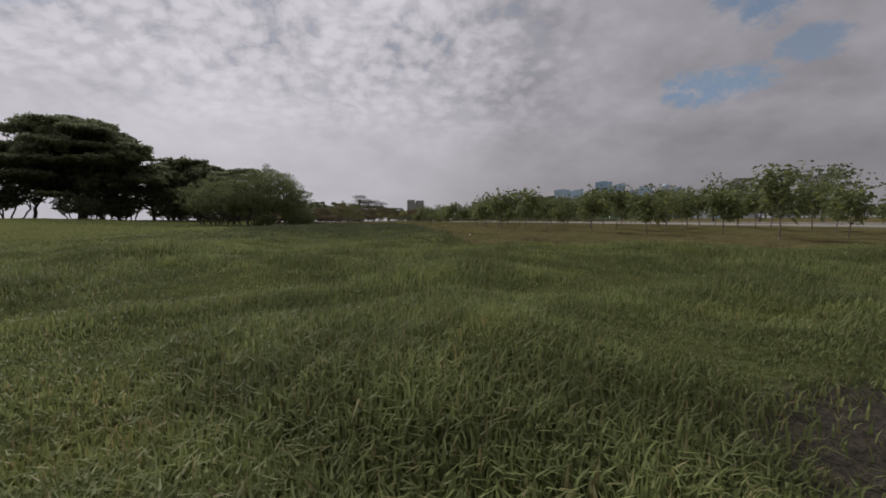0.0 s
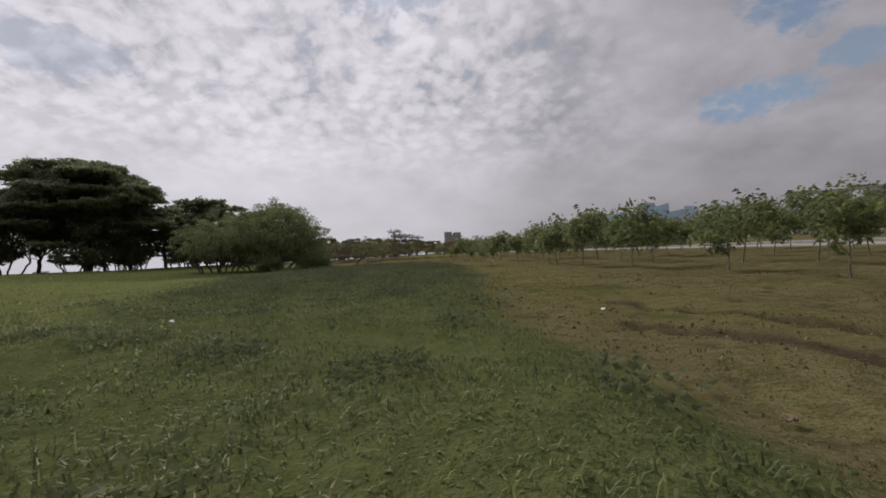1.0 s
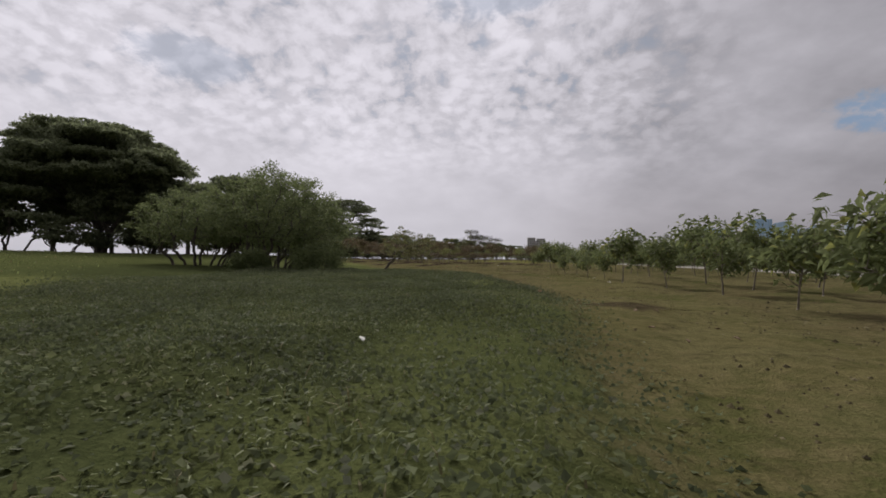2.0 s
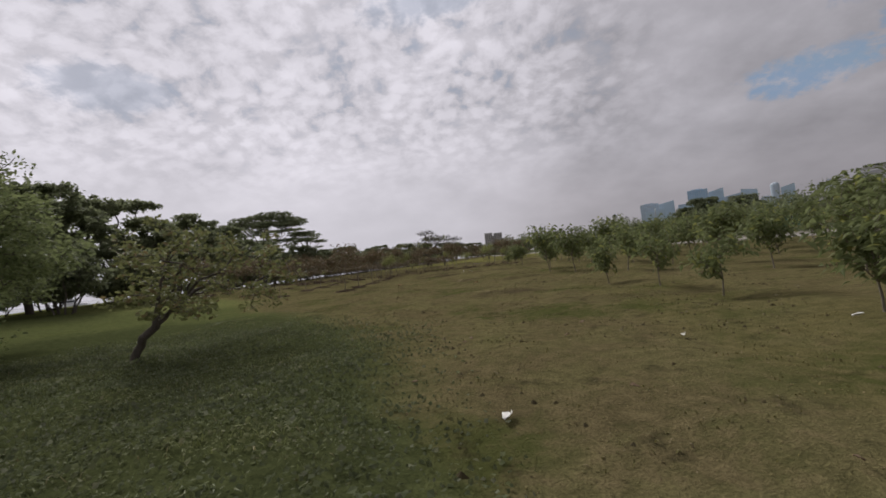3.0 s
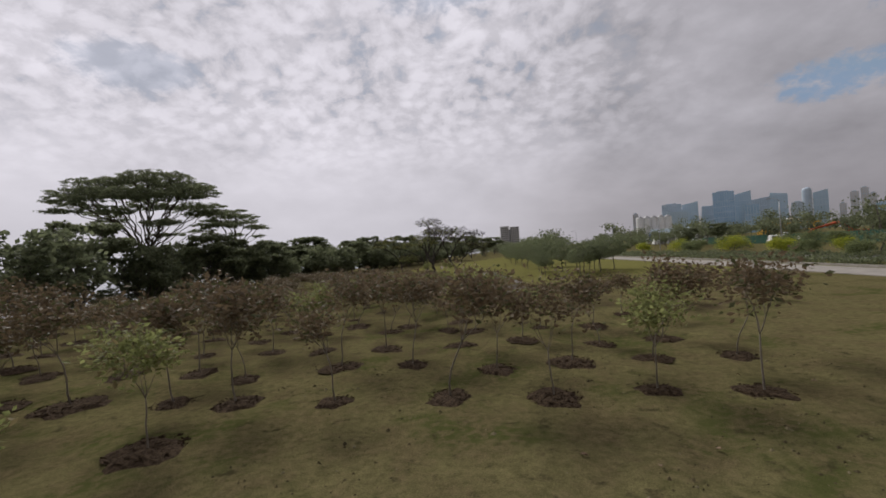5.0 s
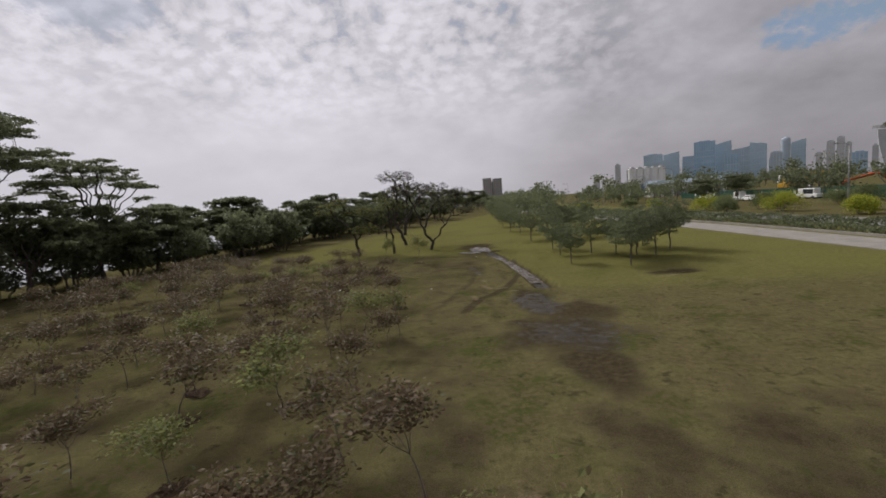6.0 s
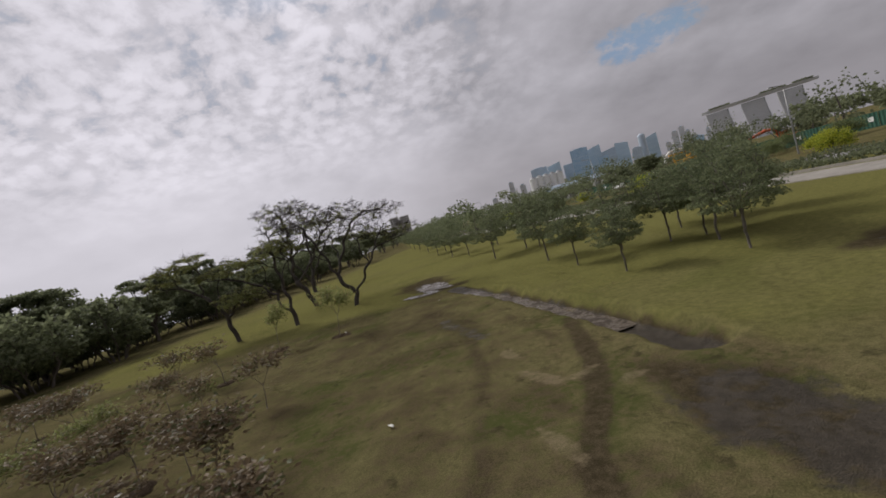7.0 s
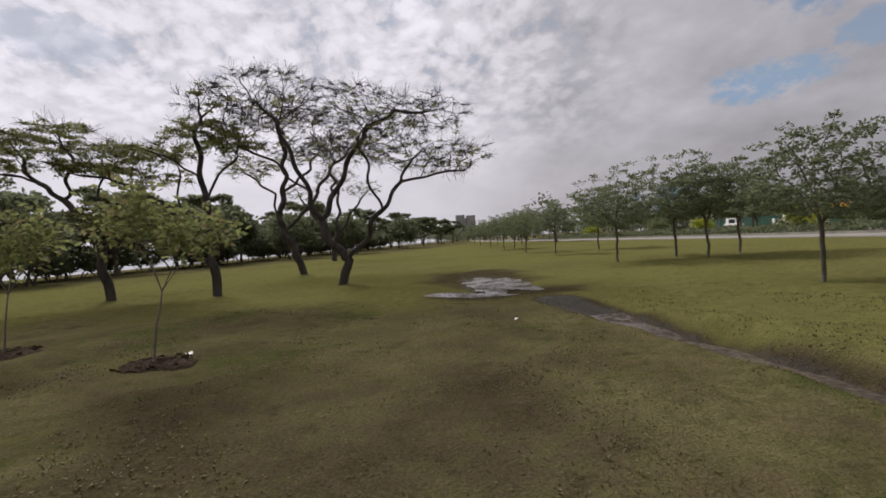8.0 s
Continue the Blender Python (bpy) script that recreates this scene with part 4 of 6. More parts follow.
def puddle(name, cx, cy, rx, ry, ang, seed, z, label):
    rng = np.random.default_rng(seed)
    n = 110
    a = np.arange(n) * 2 * math.pi / n
    ph = rng.uniform(0, 6.28, 5)
    r = 1 + 0.22 * np.sin(2 * a + ph[0]) + 0.18 * np.sin(3 * a + ph[1]) + 0.13 * np.sin(5 * a + ph[2]) + 0.08 * np.sin(9 * a + ph[3]) + 0.06 * np.sin(17 * a + ph[4]) + rng.normal(0, 0.03, n)
    u, w = rx * r * np.cos(a), ry * r * np.sin(a)
    x, y = cx + u * math.cos(ang) - w * math.sin(ang), cy + u * math.sin(ang) + w * math.cos(ang)
    bm = bmesh.new()
    bm.faces.new([bm.verts.new((px, py, z)) for px, py in zip(x, y)])
    ob = part(name, bm, POOL)
    return tagged(ob, label, "puddle", "puddles", "structure")


# ---- young trees beside the lawn ----
SAP = dict(inner=True, levels=3, forks=[6, 3], angle=[42, 40], ratio=[0.9, 0.55], trunk=0.85, radius=0.030, wobble=0.07, lift=0.10, leaves=8, clump=(0.10, 0.10), leaf=0.27, leaf_width=0.22, leaf_lift=-0.25, long=True, bark=BARK_PALE, leaf_mat=LEAF_SAP)
sap_kinds = [tree_meshes("sapling", 40 + i, dict(SAP, top=0.92, leader=True, trunk=0.85 + 0.1 * (i % 3), forks=[9 + i % 3, 4], angle=[42 + 5 * (i % 4), 48], leaf=0.105, leaf_width=0.20, clump=(0.055, 0.06), radius=0.011, leaves=9, ratio=[0.5, 0.6], wobble=0.10)) for i in range(6)]
ROW = [(8.6, 8.8), (7.2, 11.8), (6.8, 14.8), (6.3, 17.4), (6.1, 20.8), (4.9, 27.0), (4.9, 33.0), (4.1, 37.8), (3.6, 40.9), (3.0, 43.8), (3.2, 50.0), (3.4, 54.9), (2.4, 57.8), (1.7, 61.5), (1.2, 65.2), (0.2, 77.5)]
rng = np.random.default_rng(5)
sap_first = []
for k in range(6):
    s = tree("young_tree", sap_kinds[k], Matrix.Identity(4), "slender young tree with large drooping green leaves on bare soil", "young tree", "young trees in rows")
    sap_first.append(s)
spots = []
for row in range(6):
    y = 8.8 + 0.8 * (row % 2)
    while y < 80 - row * 1.5:
        x = float(along(ROW, y)) + row * 3.2 + rng.normal(0, 0.28)
        if not (row > 0 and y > 72 and rng.random() < 0.5) and not (row == 0 and (66 < y < 73 or 46.5 < y < 53.6)) and x < 19:
            spots.append((x, y + rng.normal(0, 0.25), (1.75 if y < 12 else (1.9 if y < 24 else (2.35 if y < 41 else (1.8 if y < 50 else 2.35)))) * rng.uniform(0.76, 1.22) * (0.8 if y > 66 else 1.0)))
        y += 3.05
# the outer rows run on a little farther, away from the open turf
for row in range(5):
    for k in range(5):
        x, y = 5.6 + 2.7 * row + rng.normal(0, 0.5), 76.5 + 3.0 * k - 1.1 * row + rng.normal(0, 0.4)
        if x > 0.85 * (y - 64.3) - 3.5:
            spots.append((x, y, 2.35 * rng.uniform(0.75, 1.2)))
spots += [(2.4, 47.4, 1.5), (1.9, 50.4, 1.6)]
for i, (x, y, s) in enumerate(spots):
    m = Matrix.Translation((x, y, float(height(x, y)))) @ Matrix.Rotation(rng.uniform(0, 6.28), 4, "Z") @ Matrix.Diagonal((s, s, s, 1))
    if i < 6:
        sap_first[i].matrix_basis = m
    else:
        ob = copy_thing(sap_first[int(rng.integers(0, 6))], Matrix.Identity(4))
        ob.matrix_basis = m

# ---- mulched nursery trees ----
NUR = dict(levels=4, forks=[4, 3, 3], angle=[30, 35, 38], ratio=[0.62, 0.62, 0.6], trunk=1.05, radius=0.0085, wobble=0.11, lift=0.08, inner=True, leaves=19, clump=(0.086, 0.066), leaf=0.052, leaf_width=0.26, leafy=0.9, bark=BARK_PALE)
nur_kinds = [tree_meshes("nursery_tree", 70 + i, dict(NUR, top=1.0, leaf_mat=(LEAF_DRY if i < 4 else LEAF_OLIVE), leafy=0.7 + 0.06 * i)) for i in range(6)]
nur_label = ["thin nursery tree with sparse bronze leaves in a mulch ring"] * 4 + ["thin nursery tree with sparse olive leaves in a mulch ring"] * 2
nur_first = [tree("nursery_tree", nur_kinds[k], Matrix.Identity(4), nur_label[k], "young tree", "nursery trees in rows") for k in range(6)]


def mulch_mesh(seed):
    """A low uneven heap of bark chips."""
    r = np.random.default_rng(seed)
    v, f = [(0, 0, 0.09)], []
    for j, (rad, z) in enumerate(((0.25, 0.10), (0.45, 0.085), (0.62, 0.045), (0.78, -0.03))):
        for i in range(22):
            a = 2 * math.pi * i / 22
            q = rad * (1 + 0.16 * math.sin(2 * a + seed) + 0.10 * math.sin(5 * a + seed * 2)) * r.uniform(0.92, 1.08)
            v.append((q * math.cos(a), q * math.sin(a), z + (r.normal(0, 0.018) if j < 3 else 0)))
    for i in range(22):
        f.append((0, 1 + i, 1 + (i + 1) % 22))
        for j in range(3):
            a, b = 1 + j * 22 + i, 1 + j * 22 + (i + 1) % 22
            f.append((a, a + 22, b + 22, b))
    base = len(v)
    for _ in range(130):           # chips
        a, q = r.uniform(0, 6.28), 0.74 * math.sqrt(r.random())
        c = Vector((q * math.cos(a), q * math.sin(a), 0.10 - 0.07 * q))
        d = Vector((r.normal(), r.normal(), r.normal() * 0.3)).normalized() * r.uniform(0.03, 0.08)
        e = d.cross(Vector((r.normal(), r.normal(), r.normal()))).normalized() * 0.012
        n = len(v)
        v += [c - d - e, c + d - e, c + d + e + Vector((0, 0, 0.015)), c - d + e + Vector((0, 0, 0.015))]
        f.append((n, n + 1, n + 2, n + 3))
    return mesh_of("mulch_ring", v, f, MULCH)


mulches = [mulch_mesh(i + 1) for i in range(4)]
nursery = []
# rows near the lawn, 3.9 m apart along y; then a closer grid farther on
for x0, y0 in ((-11.4, 62.2), (-16.4, 64.2), (-20.2, 66.5), (-24.4, 67.3), (-29.0, 70.0), (-33.0, 74.0)):
    y = y0
    while y < 83:
        nursery.append((x0 - (y - 62) * 0.09, y))
        y += 3.9
for r in range(18):
    y = 84.6 + 2.75 * min(r, 3) + 2.4 * max(r - 3, 0)
    for c in range(13):
        x = -0.2 - 2.45 * c + (1.1 if r % 2 else 0.0) - 0.09 * (y - 84.6)
        clear = -7.5 < x < 2.0 and y > 93 or (x > -10.8 and y > 101) or (x > -12.6 and y > 111) or (x > -13.6 and y > 119) or (x > -16.5 and y > 124)
        if not clear and x > -33:
            nursery.append((x, y - 0.25 * c * 0.3))
nursery += [(1.4, 97.2), (3.1, 98.8), (4.9, 100.4), (-0.8, 96.0), (6.6, 99.0)]
n = 0
for x, y in nursery:
    loose = 0.22 if y < 92 else 0.5
    x, y = x + rng.normal(0, loose), y + rng.normal(0, loose)
    z = float(height(x, y))
    s = rng.uniform(0.75, 1.1) * (1.0 if y < 84 else (0.8 if y < 95 else 0.55))
    if y < 96 or n % 3 == 0:
        ring = piece("mulch_ring", mulches[n % 4], None, "low ring of dark bark mulch on the turf")
        tagged(ring, "", "mulch", "mulch rings")
        ring.matrix_basis = Matrix.Translation((x, y, z)) @ Matrix.Rotation(rng.uniform(0, 6.28), 4, "Z") @ Matrix.Diagonal((s, s, s, 1))
    hgt = (2.7 if y < 90 else 1.7) * rng.uniform(0.75, 1.15)
    wide = hgt * (1.0 if y < 90 else 1.4)
    m = Matrix.Translation((x, y, z + 0.04)) @ Matrix.Rotation(rng.normal(0, 0.05), 4, "X") @ Matrix.Rotation(rng.uniform(0, 6.28), 4, "Z") @ Matrix.Diagonal((wide, wide, hgt, 1))
    if n < 6:
        nur_first[n].matrix_basis = m
    else:
        kind = int(rng.integers(0, 4)) if rng.random() < (0.6 if x > -10 and y < 92 else 0.9) else int(rng.integers(4, 6))
        copy_thing(nur_first[kind], Matrix.Identity(4)).matrix_basis = m
    n += 1
# two bright young trees close below the path of the camera
for x, y, s, k in ((-6.7, 95.7, 2.3, 0), (-11.2, 108.6, 1.9, 1), (-13.9, 109.6, 1.7, 2)):
    meshes = tree_meshes("young_tree", 90 + k, dict(NUR, top=1.0, leafy=0.9, leaves=5, leaf=0.07, leaf_mat=LEAF_YOUNG))
    tree("young_tree", meshes, Matrix.Translation((x, y, float(height(x, y)))) @ Matrix.Diagonal((s, s, s, 1)), "small young tree with light olive-green leaves on the turf" if k == 0 else "small young tree with pale olive leaves on the turf", "young tree")

# ---- half-bare spreading trees ----
BARE = dict(step=0.20, kill=0.27, reach=2.6, tip=0.0082, crook=0.09, jitter=0.22, keep_on=0.5, twigs=12, twig=0.44, twig_rise=0.5, leaves=26, clump=(0.20, 0.06), leaf=0.085, leaf_width=0.26, leaf_on=2.0, bark=BARK_BLACK, leaf_mat=LEAF_OLIVE, rise=0.02)
spreading = [
    # x, y, then limbs and pads
    (-14.1, 138.8, dict(radius=0.165, limbs=[
        [(0, 0, 0), (0.1, 0, 0.45), (0.25, 0, 0.85)], [(0.2, 0, 0.8), (-0.2, 0.1, 1.4), (-0.75, 0.1, 2.3), (-1.0, -0.1, 3.4), (-1.5, -0.2, 4.7), (-2.0, 0, 5.9), (-2.7, 0.1, 6.9)], [(0.25, 0, 0.85), (0.85, -0.1, 1.5), (1.6, -0.3, 2.6), (2.4, -0.3, 3.5), (3.6, -0.2, 3.75), (4.6, 0, 3.8)],
        [(-0.75, 0.1, 2.3), (-0.2, 0.4, 3.3), (0.3, 0.5, 4.4), (1.1, 0.4, 5.6), (2.3, 0.3, 6.2), (3.5, 0.2, 6.0)], [(1.6, -0.3, 2.6), (1.35, -0.8, 3.7), (1.2, -1.2, 5.0)], [(2.4, -0.3, 3.5), (2.7, 0.2, 4.4), (3.6, 0.6, 5.0)], [(-1.0, -0.1, 3.4), (-1.9, -0.9, 4.4), (-3.0, -1.5, 5.2)], [(-0.2, 0.4, 3.3), (-0.6, 1.5, 4.3), (-0.8, 2.5, 5.2)]],
        pads=[(-2.2, -0.2, 6.7, 1.8, 2.2, 1.0, 480, 0.22), (0.6, 0.6, 6.3, 2.0, 2.4, 0.9, 480, 0.26), (3.2, 0.2, 5.9, 1.8, 2.0, 0.6, 320, 0.22), (4.2, 0, 4.2, 1.3, 1.7, 0.6, 240, 0.34), (1.5, -1.1, 4.9, 1.3, 1.6, 0.8, 220, 0.30), (-0.7, 2.2, 5.2, 1.6, 1.4, 0.8, 200, 0.2), (-3.0, -1.4, 5.3, 1.0, 1.2, 0.7, 150, 0.2), (2.3, 0.3, 4.6, 1.4, 1.6, 0.6, 160, 0.34)])),
    (-17.9, 137.3, dict(radius=0.145, leaves=44, limbs=[
        [(0, 0, 0), (0, 0, 0.5), (0, 0, 1.0), (-0.1, 0, 2.3), (-0.2, 0, 3.6), (-0.3, 0, 4.6), (-0.3, 0.1, 6.2)], [(-0.05, 0, 0.9), (-0.45, -0.1, 1.3), (-0.75, -0.1, 2.5), (-1.1, 0, 3.4), (-1.05, 0.1, 4.2)], [(-0.75, -0.1, 2.4), (-2.0, -0.1, 3.5), (-3.3, 0, 4.1), (-4.7, 0.1, 4.4)], [(-0.15, 0, 3.2), (0.3, 0.1, 4.0), (1.0, 0.1, 4.6)], [(-0.25, 0, 4.0), (-0.9, -0.6, 4.5), (-1.5, -0.9, 4.8)]],
        pads=[(0.1, 0, 5.3, 1.3, 1.3, 0.40, 240, 0.9), (-1.6, -0.1, 4.8, 1.3, 1.2, 0.38, 220, 0.85), (-3.1, 0, 4.9, 1.3, 1.2, 0.42, 220, 0.7), (1.0, 0, 4.9, 0.95, 1.0, 0.3, 140, 0.9), (0.1, 0, 6.4, 0.9, 0.9, 0.6, 200, 0.25), (-1.8, 0.3, 4.0, 1.0, 1.0, 0.25, 120, 0.6), (-4.6, 0.1, 4.7, 0.9, 0.9, 0.3, 130, 0.6)])),
    (-18.4, 146.5, dict(radius=0.20, limbs=[
        [(0, 0, 0), (-0.4, 0, 1.3), (-1.2, 0, 2.9)], [(-1.2, 0, 2.9), (-1.4, 0, 4.5), (-2.8, 0, 5.7)], [(-1.2, 0, 2.9), (-0.8, 0.2, 5.2), (-0.7, 0, 7.4), (-1.1, 0, 8.6)], [(-0.9, 0, 2.4), (0.6, 0.2, 3.9), (1.6, 0, 5.4), (2.9, 0, 6.6)], [(-0.8, 0.2, 4.6), (0.2, 1.2, 5.9), (0.7, 1.8, 7.3)]],
        pads=[(-2.6, 0, 6.0, 1.7, 2.0, 0.6, 220, 0.6), (-0.7, 0, 8.6, 2.4, 2.3, 0.9, 440, 0.32), (2.7, 0, 6.8, 1.9, 2.0, 0.8, 280, 0.4), (-0.4, 1.5, 7.0, 1.9, 1.8, 0.8, 240, 0.4)])),
    (-21.8, 137.6, dict(radius=0.15, leaves=44, limbs=[
        [(0, 0, 0), (-0.2, 0, 1.2), (-0.5, 0, 2.4), (-1.4, 0, 3.5), (-2.3, 0, 4.2), (-3.0, 0, 5.2)], [(-0.3, 0, 1.6), (0.4, -0.2, 2.2), (1.1, -0.3, 2.7)], [(-1.4, 0, 3.5), (-1.3, 0.3, 4.6), (-1.6, 0.4, 5.6)], [(-0.5, 0, 2.4), (-0.5, 0.3, 3.4), (-0.3, 0.4, 4.3)], [(-2.3, 0, 4.2), (-3.3, -0.3, 4.5)]],
        pads=[(-2.6, 0, 5.5, 1.7, 1.5, 0.4, 300, 0.95), (-3.5, -0.2, 4.8, 1.2, 1.2, 0.35, 180, 0.8), (-1.7, 0.3, 6.0, 0.95, 1.0, 0.3, 150, 0.9), (1.1, -0.3, 2.7, 1.7, 1.3, 0.75, 420, 1.0), (-0.4, 0.3, 4.5, 1.1, 1.2, 0.35, 170, 0.75)])),
    (-22.0, 164.0, dict(radius=0.26, step=0.3, kill=0.4, limbs=[
        [(0, 0, 0), (0.1, 0, 1.6)], [(0.1, 0, 1.6), (-1.6, 0, 4.2), (-3.0, 0, 6.4)], [(0.1, 0, 1.6), (0.6, 0.5, 4.6), (0.6, 0.6, 7.6)], [(0.1, 0, 1.6), (2.0, 0, 4.6), (3.4, 0, 6.2)]],
        pads=[(-2.8, 0, 6.6, 1.9, 2.0, 0.9, 220, 0.5), (0.4, 0.3, 8.0, 2.4, 2.2, 0.9, 260, 0.5), (3.2, 0, 6.6, 1.9, 2.0, 0.8, 220, 0.5)]))]
for i, (x, y, more) in enumerate(spreading):
    label = "half-bare spreading tree with dark forked limbs and thin twigs" if i in (0, 2) else "spreading tree with dark limbs and patchy olive foliage"
    tree("spreading_tree", colony_tree(110 + i, dict(BARE, **more)), Matrix.Translation((x, y, float(height(x, y)))), label, "tree", "half-bare trees on the lawn")

# ---- dense row trees towards the path ----
RT = dict(loose=0.8, crook=0.012, bend=0.03, top=1.0, wide=0.40, base=0.42, belly=0.3, points=190, shell=4.0, fork=0.36, limbs=5, radius=0.0135, tip=0.0020, balance=0.25, sway=0.018, layers=4, leaves=42, clump=(0.064, 0.024), leaf=0.028, leaf_width=0.24, lobes=0.14, bark=BARK_GREY, leaf_mat=LEAF_ROW)
rt_kinds = [net_tree(130 + i, dict(RT, wide=0.36 + 0.03 * i, base=0.44 - 0.02 * i)) for i in range(4)]
rt_first = [tree("row_tree", rt_kinds[k], Matrix.Identity(4), "small dark-leaved tree with a spreading crown on the lawn", "tree", "row trees on the lawn") for k in range(4)]
rt = [(6.8, 129.0, 4.2), (3.6, 127.0, 3.4), (2.2, 127.6, 3.4), (0.7, 129.4, 4.0), (4.8, 130.4, 3.4), (-3.0, 142.4, 3.9), (-0.1, 143.3, 4.3), (0.7, 142.2, 4.1), (2.9, 143.6, 4.2), (-1.9, 133.2, 3.4), (4.6, 126.0, 3.8), (5.6, 131.6, 3.4), (-1.8, 124.6, 2.7), (-1.9, 129.0, 2.9), (1.8, 122.6, 3.6), (2.6, 125.0, 3.7),
      (-5.4, 168.0, 3.6), (-4.0, 170.5, 3.8), (-4.6, 158.0, 3.6), (-5.8, 182.0, 4.0), (-3.6, 152.0, 3.4), (0.5, 156.0, 4.5), (-1.0, 186.0, 4.8), (-6.5, 198.0, 4.2), (-3.0, 204.0, 4.6), (-7.0, 216.0, 4.4), (-7.5, 236.0, 4.6), (-4.0, 228.0, 5.0)]
for i, (x, y, s) in enumerate(rt):
    m = Matrix.Translation((x, y, float(height(x, y)))) @ Matrix.Rotation(rng.uniform(0, 6.28), 4, "Z") @ Matrix.Diagonal((s, s, s, 1))
    if i < 4:
        rt_first[i].matrix_basis = m
    else:
        copy_thing(rt_first[int(rng.integers(0, 4))], Matrix.Identity(4)).matrix_basis = m

# ---- shore trees ----
DENSE = dict(step=0.30, kill=0.42, reach=3.2, tip=0.014, crook=0.10, jitter=0.2, keep_on=0.35, leaves=46, clump=(0.42, 0.17), leaf=0.24, leaf_width=0.32, leaf_on=2.4, bark=BARK_DARK, leaf_mat=LEAF_DARK)
big_kinds = [dome_tree(150, 11.4, 8.4, 2.2, 60, 0.50, 34, dict(DENSE, radius=0.42, leaves=40, clump=(0.46, 0.19)), lower=0.20, core=6)]
mid_kinds = [dome_tree(151 + i, 8.0, 4.2 + 0.5 * i, 1.9, 15, 0.50, 36, dict(DENSE, radius=0.20, step=0.26, kill=0.38, leaves=22, leaf=0.27, clump=(0.36, 0.17)), lower=0.36, core=2, lean=(0.3 * i, -0.2)) for i in range(3)]
FLAT = dict(DENSE, step=0.28, kill=0.40, leaves=34, clump=(0.36, 0.09), leaf=0.15, leaf_spread=np.array([1, 1, 0.25]), bark=BARK)
umb_kinds = [dome_tree(160, 14.0, 9.0, 5.0, 42, 0.32, 36, dict(FLAT, radius=0.30), lower=0.46, core=0, lean=(-0.9, 0.3)), dome_tree(161, 11.4, 5.8, 4.4, 22, 0.30, 36, dict(FLAT, radius=0.24), lower=0.46, core=0, lean=(0.6, 0.2))]
UND = dict(top=1.0, wide=0.50, base=0.28, belly=0.35, points=150, shell=4.0, fork=0.24, stems=5, spread=0.22, lean=0.6, limbs=2, radius=0.016, tip=0.003, balance=0.15, sway=0.07, leaves=24, clump=(0.095, 0.055), leaf=0.070, leaf_width=0.3, lobes=0.14, bark=BARK_DARK, leaf_mat=LEAF_DARK)
und_kinds = [net_tree(170 + i, UND) for i in range(3)]
kinds = {"big": [], "mid": [], "umb": [], "und": []}
LABELS = {"big": ("shore_tree", "large dark spreading tree on the shore", big_kinds), "mid": ("shore_tree", "dark rounded tree on the shore", mid_kinds), "umb": ("umbrella_tree", "tall tree with flat layered crown above the shore", umb_kinds), "und": ("shore_tree", "many-stemmed dark tree at the water's edge", und_kinds)}
shore = [("big", -38.4, 51.3, 11.4), ("mid", -32.6, 60.8, 9.4), ("mid", -34.0, 69.0, 9.6), ("mid", -47.0, 45.0, 9.0), ("und", -43.0, 47.0, 5.4), ("und", -45.5, 38.0, 5.0), ("und", -47.0, 33.0, 5.6), ("und", -35.0, 54.5, 4.6), ("und", -31.0, 56.5, 4.4), ("und", -27.5, 58.5, 4.4), ("und", -27.0, 64.0, 4.0), ("und", -41.0, 58.0, 5.2),
         ("und", -36.0, 65.0, 5.4), ("und", -33.0, 74.0, 5.6), ("mid", -37.2, 80.0, 9.2), ("und", -37.0, 87.0, 6.6), ("und", -39.0, 94.0, 6.0), ("mid", -41.0, 92.0, 10.4), ("und", -39.5, 101.0, 6.6), ("mid", -43.0, 106.0, 8.2), ("und", -41.0, 111.0, 6.0), ("umb", -46.5, 118.0, 1.07), ("umb", -44.6, 129.0, 1.0), ("mid", -42.5, 127.5, 7.0), ("mid", -42.0, 133.0, 6.4), ("mid", -42.5, 121.0, 7.4), ("und", -43.5, 117.0, 6.0), ("und", -42.5, 124.5, 6.0),
         ("und", -42.5, 130.0, 5.4), ("mid", -43.0, 137.0, 5.6), ("und", -39.5, 134.0, 4.2), ("und", -37.0, 141.0, 4.2), ("mid", -42.0, 148.0, 6.0), ("und", -35.5, 147.0, 4.2), ("mid", -37.0, 156.0, 5.4), ("und", -34.5, 164.0, 4.4), ("mid", -38.0, 172.0, 6.4), ("und", -30.5, 176.0, 4.4), ("mid", -34.0, 190.0, 6.8), ("und", -27.0, 188.0, 4.6), ("mid", -30.0, 208.0, 6.8), ("mid", -25.0, 226.0, 6.8), ("und", -22.0, 214.0, 5.0), ("mid", -21.0, 250.0, 7.2), ("mid", -17.0, 280.0, 7.4), ("mid", -26.0, 300.0, 9.0), ("mid", -14.0, 320.0, 8.0),
         ("mid", -51.0, 22.0, 9.0), ("und", -48.0, 26.0, 6.0)]
shore = [(k, x, y, s * (1.3 if y > 136 else 1.0)) for k, x, y, s in shore]
shore += [("mid", -44.0 + 0.13 * (i * 6.3) + 2.0 * math.sin(i * 2.1), 141.0 + i * 6.3, 6.6 + 1.2 * math.sin(i * 1.7)) for i in range(17)]
shore += [("und", -41.0 + 0.14 * (i * 5.1) + 1.5 * math.sin(i * 1.3), 138.0 + i * 5.1, 3.6 + 0.7 * math.sin(i * 2.9)) for i in range(19)]
shore += [("mid", 33.0, 112.0, 6.8), ("mid", 38.0, 120.0, 7.4), ("mid", 36.0, 106.0, 6.6), ("mid", 57.0, 213.0, 7.5), ("mid", 51.0, 219.0, 6.5), ("mid", 45.0, 205.0, 5.6)]
